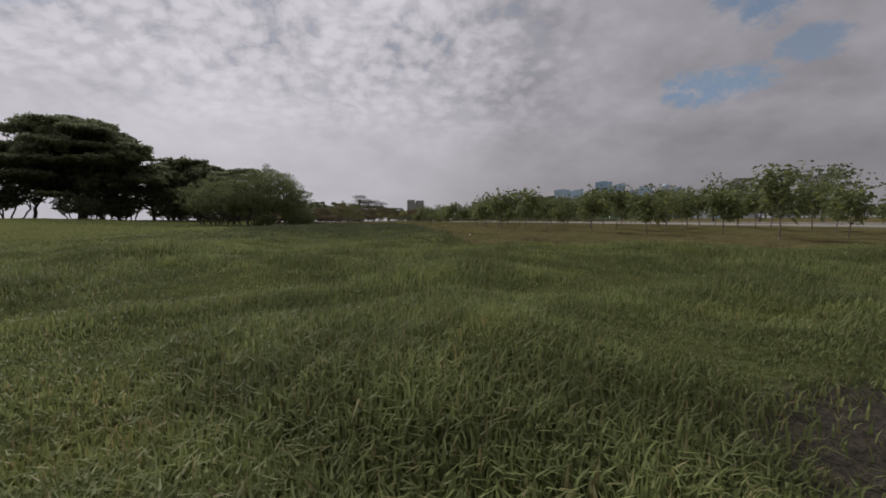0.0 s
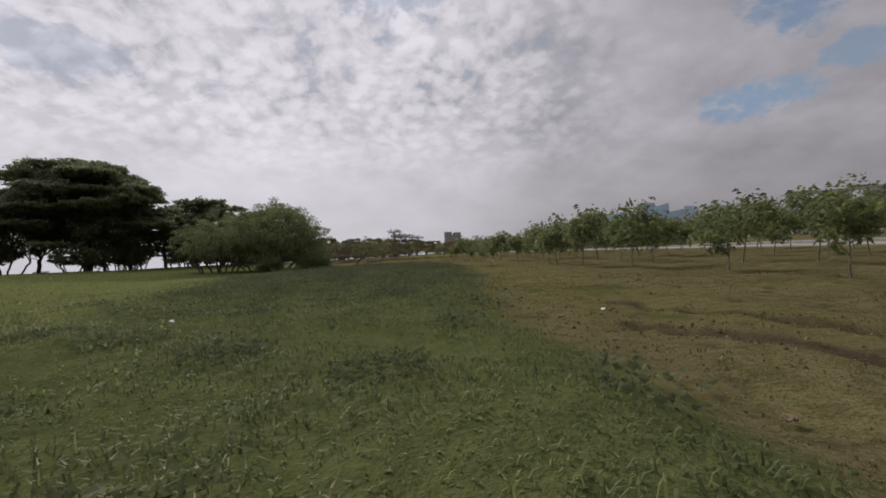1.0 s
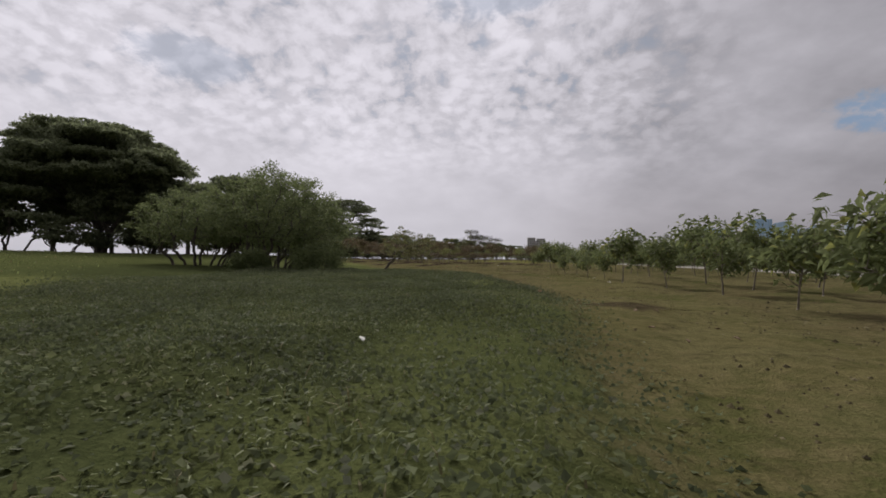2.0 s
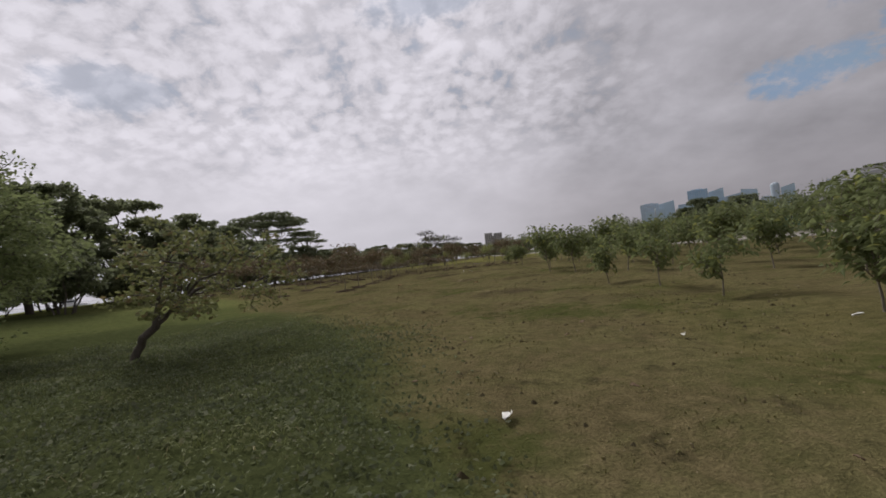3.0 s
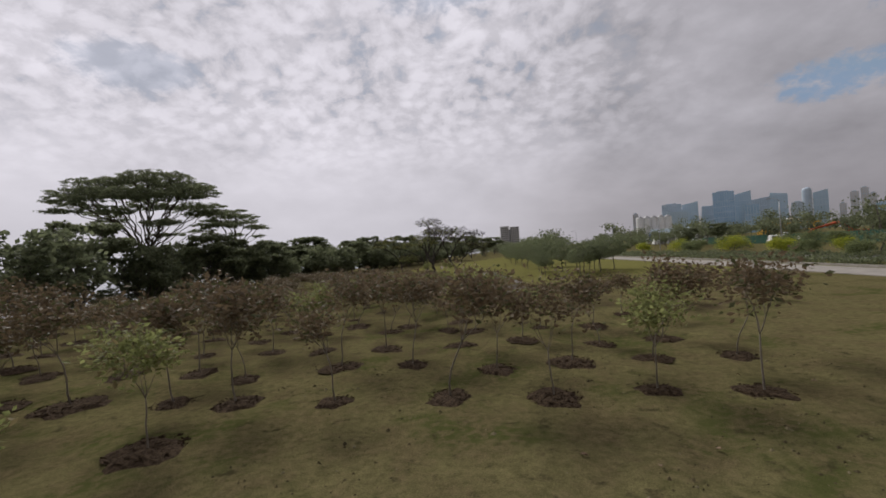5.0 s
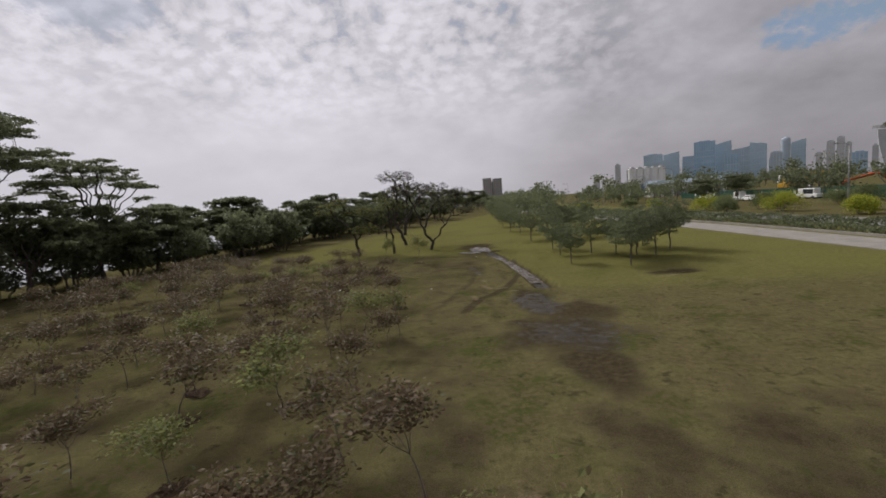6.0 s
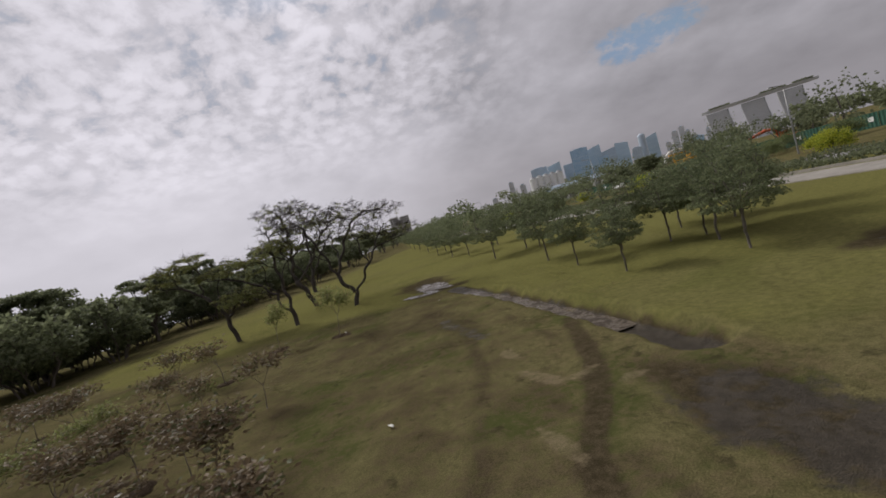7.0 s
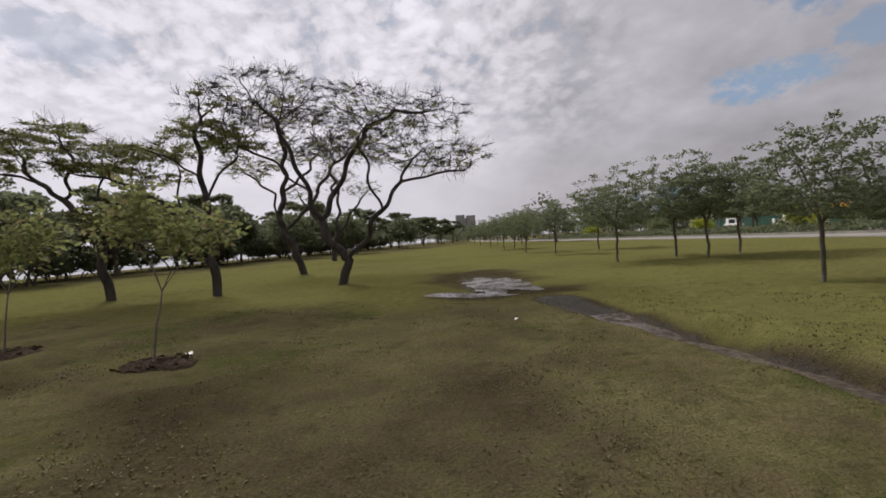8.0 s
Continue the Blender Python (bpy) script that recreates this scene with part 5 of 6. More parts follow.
shore += [("mid", -35.5, 50.0, 6.6), ("mid", -40.5, 53.5, 7.0), ("mid", -33.0, 55.5, 7.6), ("mid", -43.5, 51.0, 7.0), ("mid", -37.5, 56.0, 8.0)]
SIZES = {"big": 11.4, "mid": 8.0, "und": 1.0, "umb": 1.0}
for nm, x, y, s in shore:
    name, label, meshes = LABELS[nm]
    q = s / SIZES[nm]
    m = Matrix.Translation((x, y, float(height(x, y)))) @ Matrix.Rotation(0.0 if nm == "umb" else rng.uniform(0, 6.28), 4, "Z") @ Matrix.Diagonal((q, q, q, 1))
    have = kinds[nm]
    if len(have) < len(meshes):
        have.append(tree(name, meshes[len(have)], m, label, "tree", "shore trees"))
    else:
        ob = copy_thing(have[int(rng.integers(0, len(have)))], Matrix.Identity(4))
        ob.matrix_basis = m
        if x > 0:
            ob.name = "verge_tree"
            tagged(ob, "dark rounded tree beyond the pale concrete path", "tree", "trees beyond the path")

for i in range(60):
    y = 46 + i * 3.1
    x = float(np.interp(y, [40, 74, 76, 120, 180, 240], [-36.5, -36.5, -41.5, -43.5, -37, -29])) + 1.5 * math.sin(y * 0.3) + rng.normal(0, 0.8)
    s = rng.uniform(1.4, 2.6)
    copy_thing(kinds["und"][i % 3], Matrix.Identity(4)).matrix_basis = Matrix.Translation((x, y, float(height(x, y)))) @ Matrix.Rotation(rng.uniform(0, 6.28), 4, "Z") @ Matrix.Diagonal((s * 1.3, s * 1.3, s, 1))

# ---- thicket of the large bush and its neighbours ----
BUSH = dict(levels=5, forks=[5, 4, 3, 3], angle=[42, 40, 42, 44], ratio=[0.85, 0.75, 0.7, 0.66], trunk=1.5, stems=6, stem_gap=0.5, lean=0.5, radius=0.06, wobble=0.16, lift=0.01, leaves=13, inner=True, clump=(0.36, 0.26), leaf=0.12, leaf_width=0.28, bark=BARK_DARK, leaf_mat=LEAF_BUSH)
THICKET = dict(belly=0.35, shell=4.2, fork=0.8, stems=9, spread=1.4, lean=0.9, limbs=2, radius=0.075, tip=0.011, balance=0.15, sway=0.06, leaf=0.12, leaf_width=0.27, lobes=0.12, twigs=1, twig=0.05, bark=BARK_DARK, leaf_mat=LEAF_BUSH)
for i, (x, y, top, wide, pts, lv) in enumerate(((-14.0, 41.6, 5.2, 3.6, 450, 95), (-17.4, 45.6, 4.7, 2.9, 230, 85), (-18.8, 41.2, 4.3, 2.8, 220, 85))):
    meshes = net_tree(190 + i, dict(THICKET, top=top, wide=wide, base=1.3 if i == 0 else 1.15, points=pts, leaves=lv, clump=(0.42, 0.26)))
    tree("bush", meshes, Matrix.Translation((x, y, float(height(x, y)))), "dense rounded green bush with many stems", "bush", "bushes by the lawn")
LOW = dict(BUSH, levels=4, stems=5, stem_gap=0.2, trunk=0.4, radius=0.03, leaves=16, clump=(0.18, 0.14), leaf=0.10)
for i, (x, y, top, mat) in enumerate(((-10.6, 39.8, 1.3, LEAF_BUSH), (-13.4, 38.5, 0.9, LEAF_BUSH), (-11.0, 41.0, 1.8, LEAF_BUSH))):
    meshes = tree_meshes("shrub", 200 + i, dict(LOW, top=top, leaf_mat=mat))
    tree("shrub", meshes, Matrix.Translation((x, y, float(height(x, y)))), "low green shrub in rough grass", "shrub", "shrubs by the lawn")
# thin trees in fresh mulch rings on the open lawn
for x, y, h in ((-13.9, 129.0, 2.3), (-17.0, 129.9, 2.2)):
    ring = piece("mulch_ring", mulches[1], None, "low ring of dark bark mulch on the turf", Matrix.Translation((x, y, float(height(x, y)))) @ Matrix.Diagonal((0.62, 0.62, 0.6, 1)))
    tagged(ring, "", "mulch", "mulch rings")
    copy_thing(nur_first[4 if x < -15 else 5], Matrix.Identity(4)).matrix_basis = Matrix.Translation((x, y, float(height(x, y)) + 0.04)) @ Matrix.Diagonal((h * 0.9, h * 0.9, h, 1))

leaning = net_tree(209, dict(THICKET, top=2.25, wide=1.45, base=0.75, offset=(1.25, 0.4), fork=0.6, stems=1, spread=0.0, tilt=(0.45, 0.1), limbs=5, radius=0.07, tip=0.008, points=90, leaves=42, clump=(0.22, 0.12), leaf=0.09, leaf_mat=LEAF_YOUNG))
tree("shrub", leaning, Matrix.Translation((-8.15, 42.7, float(height(-8.15, 42.7)))), "leaning green shrub with one dark trunk in rough grass", "shrub", "shrubs by the lawn")
for x, y, s, k in ((0.14, 76.7, 1.9, 1), (3.4, 77.4, 2.6, 3), (-0.5, 79.5, 1.6, 4), (4.6, 78.4, 2.5, 0)):
    copy_thing(sap_first[k], Matrix.Identity(4)).matrix_basis = Matrix.Translation((x, y, float(height(x, y)))) @ Matrix.Rotation(x, 4, "Z") @ Matrix.Diagonal((s, s, s, 1))

# ---- verge, hedges and works beyond the path ----
HEDGE = dict(BUSH, levels=4, stems=5, stem_gap=0.03, trunk=0.5, radius=0.04, leaves=10, clump=(0.28, 0.2), leaf=0.17)
for i, (x, y, top, yellow) in enumerate(((33.0, 178.0, 3.0, 1), (36.5, 163.0, 3.2, 1), (31.0, 168.0, 2.6, 0), (30.0, 196.0, 2.4, 1), (37.0, 150.0, 2.4, 1), (40.0, 172.0, 3.0, 0), (27.5, 205.0, 2.6, 0), (35.0, 140.0, 2.2, 0), (20.0, 222.0, 2.4, 1), (33.0, 128.0, 1.9, 0), (42.0, 156.0, 2.0, 1), (44.0, 146.0, 2.0, 1), (46.0, 180.0, 2.6, 0), (51.0, 172.0, 2.6, 0), (55.0, 164.0, 2.8, 0), (41.0, 188.0, 2.6, 0), (58.0, 176.0, 3.0, 0))):
    meshes = tree_meshes("verge_bush", 220 + i, dict(HEDGE, top=top, leaf_mat=LEAF_YELLOW if yellow else LEAF_BUSH))
    tree("verge_bush", meshes, Matrix.Translation((x, y, 0)) @ Matrix.Diagonal((1.1, 1.1, 1.0, 1)), "bright yellow-green ornamental bush on the verge" if yellow else "dark green clipped bush on the verge", "bush", "bushes on the verge")


def hedge(y0, y1, off, hgt, seed):
    """A long clipped hedge of leaves that follows the path."""
    r = np.random.default_rng(seed)
    n = int((y1 - y0) * 130)
    y = r.uniform(y0, y1, n)
    x = along(ROAD, y) + off + r.normal(0, 0.35, n)
    z = r.random(n) ** 0.6 * hgt * (0.85 + 0.2 * np.sin(y * 0.9))
    me = leaf_mesh("hedge", np.stack([x, y, z], 1), r.normal(size=(n, 3)) + [0, 0, 0.4], r.uniform(0.12, 0.3, n), 0.35, LEAF_DARK, r)
    tagged(piece("hedge", me), "long low dark green hedge beside the path", "hedge", "hedges", "stuff")


hedge(60, 230, 4.2, 0.75, 31)
hedge(90, 240, 8.6, 0.95, 32)
GREEN_SHEET = plain("green_hoarding", (0.02, 0.075, 0.05), (0.035, 0.11, 0.075), 0.7, 0.6)
WHITE_PAINT = plain("white_paint", (0.70, 0.70, 0.68), (0.82, 0.82, 0.80), 1.2, 0.6)
STEEL = plain("grey_steel", (0.22, 0.22, 0.22), (0.36, 0.36, 0.36), 2.0, 0.45, 0.6)
ORANGE = plain("orange_machine_paint", (0.55, 0.09, 0.03), (0.70, 0.14, 0.05), 2.0, 0.45)
YELLOW = plain("yellow_machine_paint", (0.60, 0.32, 0.02), (0.72, 0.40, 0.04), 2.0, 0.45)
RUBBER = plain("black_rubber", (0.02, 0.02, 0.02), (0.05, 0.05, 0.05), 4.0, 0.9)
BLUE_SHEET = plain("blue_sheet", (0.03, 0.09, 0.30), (0.05, 0.13, 0.38), 0.5, 0.5)
GLASS_DARK = plain("dark_window", (0.02, 0.025, 0.03), (0.05, 0.06, 0.07), 1.0, 0.12)

fence = thing("hoarding", Matrix.Translation((68, 140, 0)), "green corrugated hoarding round the works site", "hoarding")
bm_panel = bmesh.new()
front, back = [], []
for i in range(17):
    x = 0.05 if (i // 2) % 2 else -0.03
    front.append([bm_panel.verts.new((x, i * 0.15, z)) for z in (0, 2.4)])
    back.append([bm_panel.verts.new((x + 0.02, i * 0.15, z)) for z in (0, 2.4)])
for rows in (front, back):
    for p, q in zip(rows[:-1], rows[1:]):
        bm_panel.faces.new((p[0], q[0], q[1], p[1]))
for i in range(16):
    bm_panel.faces.new((front[i][1], front[i + 1][1], back[i + 1][1], back[i][1]))
panel_me = bpy.data.meshes.new("panel")
bm_panel.to_mesh(panel_me)
bm_panel.free()
panel_me.materials.append(GREEN_SHEET)
sign_me = bpy.data.meshes.new("sign")
b = box(-0.08, 0.7, 1.0, -0.04, 1.5, 1.7)
b.to_mesh(sign_me)
b.free()
sign_me.materials.append(WHITE_PAINT)
for i in range(52):
    piece("panel", panel_me, fence, m=Matrix.Translation((-0.06 * i, i * 2.41, 0)))
    if i % 5 == 2:
        piece("sign", sign_me, fence, "small white sign plate", Matrix.Translation((-0.06 * i, i * 2.41, 0)))


def excavator(name, m, paint, label):
    t = thing(name, m, label, "excavator")
    for y in (-1.1, 1.1):
        bm = bmesh.new()
        add_box(bm, -1.9, y - 0.28, 0, 1.9, y + 0.28, 0.8, 0.3)
        part("track", bm, RUBBER, t)
    part("house", box(-1.7, -1.25, 0.95, 1.1, 1.25, 2.1, 0.12), paint, t)
    cab = part("cab", box(0.1, 0.3, 2.1, 1.3, 1.25, 3.1, 0.1), paint, t)
    part("window", box(1.28, 0.4, 2.3, 1.33, 1.15, 3.0), GLASS_DARK, cab)
    tu = Tubes()
    tu.add([Vector((0.9, -0.2, 1.8)), Vector((1.5, -0.2, 3.9)), Vector((3.0, -0.2, 4.2)), Vector((6.8, -0.2, 2.9))], [0.3, 0.36, 0.34, 0.22], 4)
    piece("boom", tu.mesh("boom", paint), t)
    tu = Tubes()
    tu.add([Vector((6.5, -0.2, 3.2)), Vector((7.4, -0.2, 2.2)), Vector((7.7, -0.2, 1.2))], [0.2, 0.24, 0.14], 4)
    piece("arm", tu.mesh("arm", paint), t)
    bm = bmesh.new()
    bmesh.ops.create_cone(bm, cap_ends=True, segments=9, radius1=0.55, radius2=0.45, depth=1.0, matrix=Matrix.Translation((7.6, -0.2, 0.8)) @ Matrix.Rotation(1.57, 4, "X"))
    part("bucket", bm, STEEL, t)
    tu = Tubes()
    tu.add([Vector((1.5, -0.2, 2.0)), Vector((2.6, -0.2, 3.9))], [0.1, 0.06], 6)
    piece("ram", tu.mesh("ram", STEEL), t)
    return t


excavator("excavator", pose(86.0, 203.0, 0, 0, 0, 150) @ Matrix.Diagonal((1.3, 1.3, 1.1, 1)), ORANGE, "orange excavator with a raised boom behind the hoarding")
excavator("excavator", pose(72, 218, 1.5, 0, 0, 20), YELLOW, "yellow excavator on a mound behind the hoarding")

gantry = thing("gantry", pose(132, 301, 0, 0, 0, -30) @ Matrix.Diagonal((1.7, 1.7, 1.0, 1)), "yellow steel gantry with a curved white pipe", "gantry")
for x in (-3.0, 3.0):
    for y in (-1.2, 1.2):
        part("leg", box(x - 0.2, y - 0.2, 0, x + 0.2, y + 0.2, 6.2), YELLOW, gantry)
part("deck", box(-4.2, -1.5, 6.2, 4.6, 1.5, 6.9, 0.08), YELLOW, gantry)
part("brace", box(-3.0, -1.3, 3.2, 3.0, -1.1, 3.5), YELLOW, gantry)
tu = Tubes()
tu.add([Vector((-5.4, 0, 3.0)), Vector((-5.0, 0, 6.4)), Vector((-3.6, 0, 8.4)), Vector((-1.6, 0, 8.8)), Vector((0.6, 0, 7.6)), Vector((1.2, 0, 6.8))], [0.35] * 6, 8)
piece("pipe", tu.mesh("pipe", WHITE_PAINT), gantry)


def parked(name, x, y, turn, paint, label, kind):
    """A parked car or van: body, cabin, windows and wheels."""
    t = thing(name, pose(x, y, 0.0, 0, 0, turn), label, kind, "parked vehicles")
    long, tall = (4.4, 1.45) if kind == "car" else (5.4, 2.3)
    part("body", box(-long / 2, -0.9, 0.3, long / 2, 0.9, 0.95 if kind == "car" else 1.1, 0.12), paint, t)
    cab = part("cabin", box(-long * 0.36, -0.8, 0.9, long * (0.22 if kind == "car" else 0.40), 0.8, tall, 0.16), paint, t)
    part("window", box(-long * 0.30, -0.83, 1.02, long * 0.16, 0.83, tall - 0.14, 0.05), GLASS_DARK, cab)
    for wx in (-long * 0.31, long * 0.31):
        for wy in (-0.8, 0.8):
            bm = bmesh.new()
            bmesh.ops.create_cone(bm, cap_ends=True, segments=14, radius1=0.33, radius2=0.33, depth=0.22, matrix=Matrix.Translation((wx, wy, 0.33)) @ Matrix.Rotation(1.5708, 4, "X"))
            part("wheel", bm, RUBBER, t)


for i, (x, y, tn, kd) in enumerate(((58, 214, 80, "van"), (62, 222, 95, "car"), (66, 228, 85, "car"), (56, 206, 88, "car"), (64, 198, 100, "van"), (70, 192, 92, "car"), (60, 236, 90, "van"))):
    parked(kd, x, y, tn, WHITE_PAINT, "white parked %s at the works site" % kd, kd)



def street_lamp(x, y, turn):
    t = thing("street_lamp", pose(x, y, 0, 0, 0, turn), "slim grey street lamp beside the service road", "street lamp", "street lamps")
    tu = Tubes()
    tu.add([Vector((0, 0, 0)), Vector((0, 0, 4.5)), Vector((0, 0, 9.0))], [0.11, 0.09, 0.06], 8)
    piece("pole", tu.mesh("pole", STEEL), t)
    tu = Tubes()
    tu.add([Vector((0, 0, 8.9)), Vector((0.5, 0, 9.25)), Vector((1.6, 0, 9.35))], [0.05, 0.045, 0.04], 6)
    piece("arm", tu.mesh("arm", STEEL), t)
    part("lamp_head", box(1.4, -0.13, 9.26, 2.1, 0.13, 9.40, 0.04), STEEL, t)


for i in range(7):
    y = 160 + i * 42
    street_lamp(float(along(ROAD, y)) + 27.0, y, 180)

# low industrial buildings
shed = thing("warehouse", pose(92, 330, 0, 0, 0, -12), "long low warehouse with a pale blue roof", "building")
part("wall", box(-16, -9, 0, 18, 9, 6.2), WHITE_PAINT, shed)
bm = bmesh.new()
vs = [bm.verts.new(p) for p in ((-17, -10, 6.2), (19, -10, 6.2), (19, 10, 6.2), (-17, 10, 6.2), (-17, 0, 8.4), (19, 0, 8.4))]
for f in ((0, 1, 5, 4), (2, 3, 4, 5), (0, 4, 3), (1, 2, 5), (3, 2, 1, 0)):
    bm.faces.new([vs[i] for i in f])
part("roof", bm, plain("pale_roof", (0.20, 0.27, 0.34), (0.30, 0.36, 0.42), 0.3, 0.5), shed)
for i in range(7):
    part("door", box(-14 + i * 4.6, -9.08, 0, -11 + i * 4.6, -9.0, 4.0), STEEL, shed)
silo = thing("silo_plant", pose(88, 372, 0, 0, 0, 0), "white concrete silos with a blue hopper and conveyor", "silos")
for i in range(5):
    bm = bmesh.new()
    bmesh.ops.create_cone(bm, cap_ends=True, segments=20, radius1=2.3, radius2=2.3, depth=17, matrix=Matrix.Translation((-7 + i * 4.3, 0, 8.5)))
    s = part("silo", bm, WHITE_PAINT, silo, smooth=False)
    bm = bmesh.new()
    bmesh.ops.create_cone(bm, cap_ends=True, segments=20, radius1=2.35, radius2=0.6, depth=1.3, matrix=Matrix.Translation((-7 + i * 4.3, 0, 17.65)))
    part("cap", bm, STEEL, s)
part("hopper", box(-3, -8, 2, 4, -3, 7.5, 0.2), BLUE_SHEET, silo, "blue sheet-metal hopper")
tu = Tubes()
tu.add([Vector((4, -6, 7)), Vector((14, -8, 1.5))], [0.8, 0.8], 4)
piece("conveyor", tu.mesh("conveyor", WHITE_PAINT), silo)

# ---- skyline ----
# facade and fin colours are made paler and bluer to carry distance haze
HAZE_TINT = [plain("hazed_facade_blue", (0.27, 0.42, 0.57), (0.37, 0.53, 0.68), 0.03, 0.3, bump=0.0), plain("hazed_facade_teal", (0.38, 0.51, 0.61), (0.47, 0.59, 0.68), 0.03, 0.3, bump=0.0),
        plain("hazed_facade_slate", (0.36, 0.44, 0.51), (0.46, 0.53, 0.60), 0.03, 0.4, bump=0.0), plain("hazed_facade_pale", (0.50, 0.485, 0.49), (0.60, 0.58, 0.58), 0.02, 0.6, bump=0.0)]
FIN = plain("hazed_facade_fin", (0.50, 0.60, 0.68), (0.58, 0.66, 0.73), 0.05, 0.5, bump=0.0)
EYE = (-7.4, 93.0)


def tower(az0, az1, el, dist, tint, top="flat", label="glass office tower in the far skyline, colours hazed blue-grey"):
    """A high-rise that fills azimuths az0 to az1 as seen from the lawn, at a distance."""
    mid = radians((az0 + az1) / 2)
    w = dist * radians(az1 - az0)
    h = dist * math.tan(radians(el)) + 5
    t = thing("office_tower", Matrix.Translation((EYE[0] + dist * math.sin(mid), EYE[1] + dist * math.cos(mid), 0)) @ Matrix.Rotation(-mid, 4, "Z"), label, "high-rise", "skyline")
    dp = w * 0.8
    bm = bmesh.new()
    if top == "round":
        bmesh.ops.create_cone(bm, cap_ends=True, segments=24, radius1=w / 2, radius2=w / 2, depth=h * 0.93, matrix=Matrix.Translation((0, 0, h * 0.465)))
        bmesh.ops.create_uvsphere(bm, u_segments=24, v_segments=8, radius=w / 2, matrix=Matrix.Translation((0, 0, h * 0.93)) @ Matrix.Diagonal((1, 1, h * 0.14 / w, 1)))
    else:
        add_box(bm, -w / 2, -dp / 2, 0, w / 2, dp / 2, h)
        bm.verts.ensure_lookup_table()
        for v in bm.verts:
            if v.co.z > h * 0.9:
                if top == "rise":
                    v.co.z += (v.co.x / w + 0.5 - 1) * h * 0.07
                if top == "fall":
                    v.co.z -= (v.co.x / w + 0.5) * h * 0.06
                if top == "taper":
                    v.co.x *= 0.8
    body = part("body", bm, HAZE_TINT[tint], t)
    n = max(3, int(w / 9))
    if top != "round":
        for i in range(n + 1):
            x = -w / 2 + w * i / n
            hh = h * (0.91 if top in ("rise", "fall", "taper") else 0.985)
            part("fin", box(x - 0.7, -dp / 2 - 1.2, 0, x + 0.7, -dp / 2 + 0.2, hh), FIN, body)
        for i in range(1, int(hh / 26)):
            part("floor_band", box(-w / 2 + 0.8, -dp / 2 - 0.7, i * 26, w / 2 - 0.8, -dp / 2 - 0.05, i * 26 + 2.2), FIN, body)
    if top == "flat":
        part("plant_room", box(-w * 0.3, -dp * 0.3, h, w * 0.25, dp * 0.3, h + 5), HAZE_TINT[2], t)


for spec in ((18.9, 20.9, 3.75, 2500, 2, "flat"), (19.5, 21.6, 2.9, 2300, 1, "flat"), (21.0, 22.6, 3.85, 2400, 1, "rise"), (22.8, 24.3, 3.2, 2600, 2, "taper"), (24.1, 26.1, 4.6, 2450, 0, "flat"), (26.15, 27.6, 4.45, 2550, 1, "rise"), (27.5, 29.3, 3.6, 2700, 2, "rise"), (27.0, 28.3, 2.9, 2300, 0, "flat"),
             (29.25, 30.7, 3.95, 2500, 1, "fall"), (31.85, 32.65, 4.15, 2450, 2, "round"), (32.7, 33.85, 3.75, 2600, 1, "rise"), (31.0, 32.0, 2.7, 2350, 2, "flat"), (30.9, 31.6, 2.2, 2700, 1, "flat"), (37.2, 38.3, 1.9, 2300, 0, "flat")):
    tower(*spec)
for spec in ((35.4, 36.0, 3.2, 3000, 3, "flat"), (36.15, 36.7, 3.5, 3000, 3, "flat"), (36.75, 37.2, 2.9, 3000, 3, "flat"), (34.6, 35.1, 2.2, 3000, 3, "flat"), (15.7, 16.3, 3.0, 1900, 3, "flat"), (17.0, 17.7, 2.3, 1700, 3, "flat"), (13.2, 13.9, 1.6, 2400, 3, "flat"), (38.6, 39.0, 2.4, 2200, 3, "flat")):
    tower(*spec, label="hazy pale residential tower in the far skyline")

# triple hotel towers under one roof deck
# both hotel greys are lightened, with the haze of distance put into them
HOTEL = plain("hazed_hotel_facade", (0.47, 0.475, 0.49), (0.55, 0.555, 0.57), 0.02, 0.55, bump=0.0)
HOTEL_DARK = plain("hazed_hotel_gap", (0.36, 0.37, 0.39), (0.42, 0.43, 0.45), 0.02, 0.5, bump=0.0)
D = 2150.0
mid = radians(43.0)
hotel = thing("hotel", Matrix.Translation((EYE[0] + D * math.sin(mid), EYE[1] + D * math.cos(mid), 0)) @ Matrix.Rotation(-mid, 4, "Z") @ Matrix.Rotation(radians(6), 4, "Z"), "three curved hotel towers joined by a long roof deck", "hotel")
HT = 146.0
for i, xc in enumerate((-118.0, 2.0, 118.0)):
    bm = bmesh.new()
    rings = []
    for j in range(9):
        z = HT * j / 8
        q = (1 - j / 8) ** 1.7
        x0, x1 = xc - 36 + 26 * q, xc + 36 + 26 * q
        rings.append([bm.verts.new(p) for p in ((x0, -14 - 16 * q, z), (x1, -14 - 16 * q, z), (x1, 12, z), (x0, 12, z))])
    for a, b in zip(rings[:-1], rings[1:]):
        for n in range(4):
            bm.faces.new((a[n], a[(n + 1) % 4], b[(n + 1) % 4], b[n]))
    bm.faces.new(rings[-1])
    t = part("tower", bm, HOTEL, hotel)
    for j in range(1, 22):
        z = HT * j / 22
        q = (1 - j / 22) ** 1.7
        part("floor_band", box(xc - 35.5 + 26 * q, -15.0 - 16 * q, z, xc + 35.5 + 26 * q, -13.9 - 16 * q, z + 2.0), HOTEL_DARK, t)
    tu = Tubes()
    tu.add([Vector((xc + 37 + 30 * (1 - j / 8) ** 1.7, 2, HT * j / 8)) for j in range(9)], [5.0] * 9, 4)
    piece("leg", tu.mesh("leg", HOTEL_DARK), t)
bm = bmesh.new()
deck = []
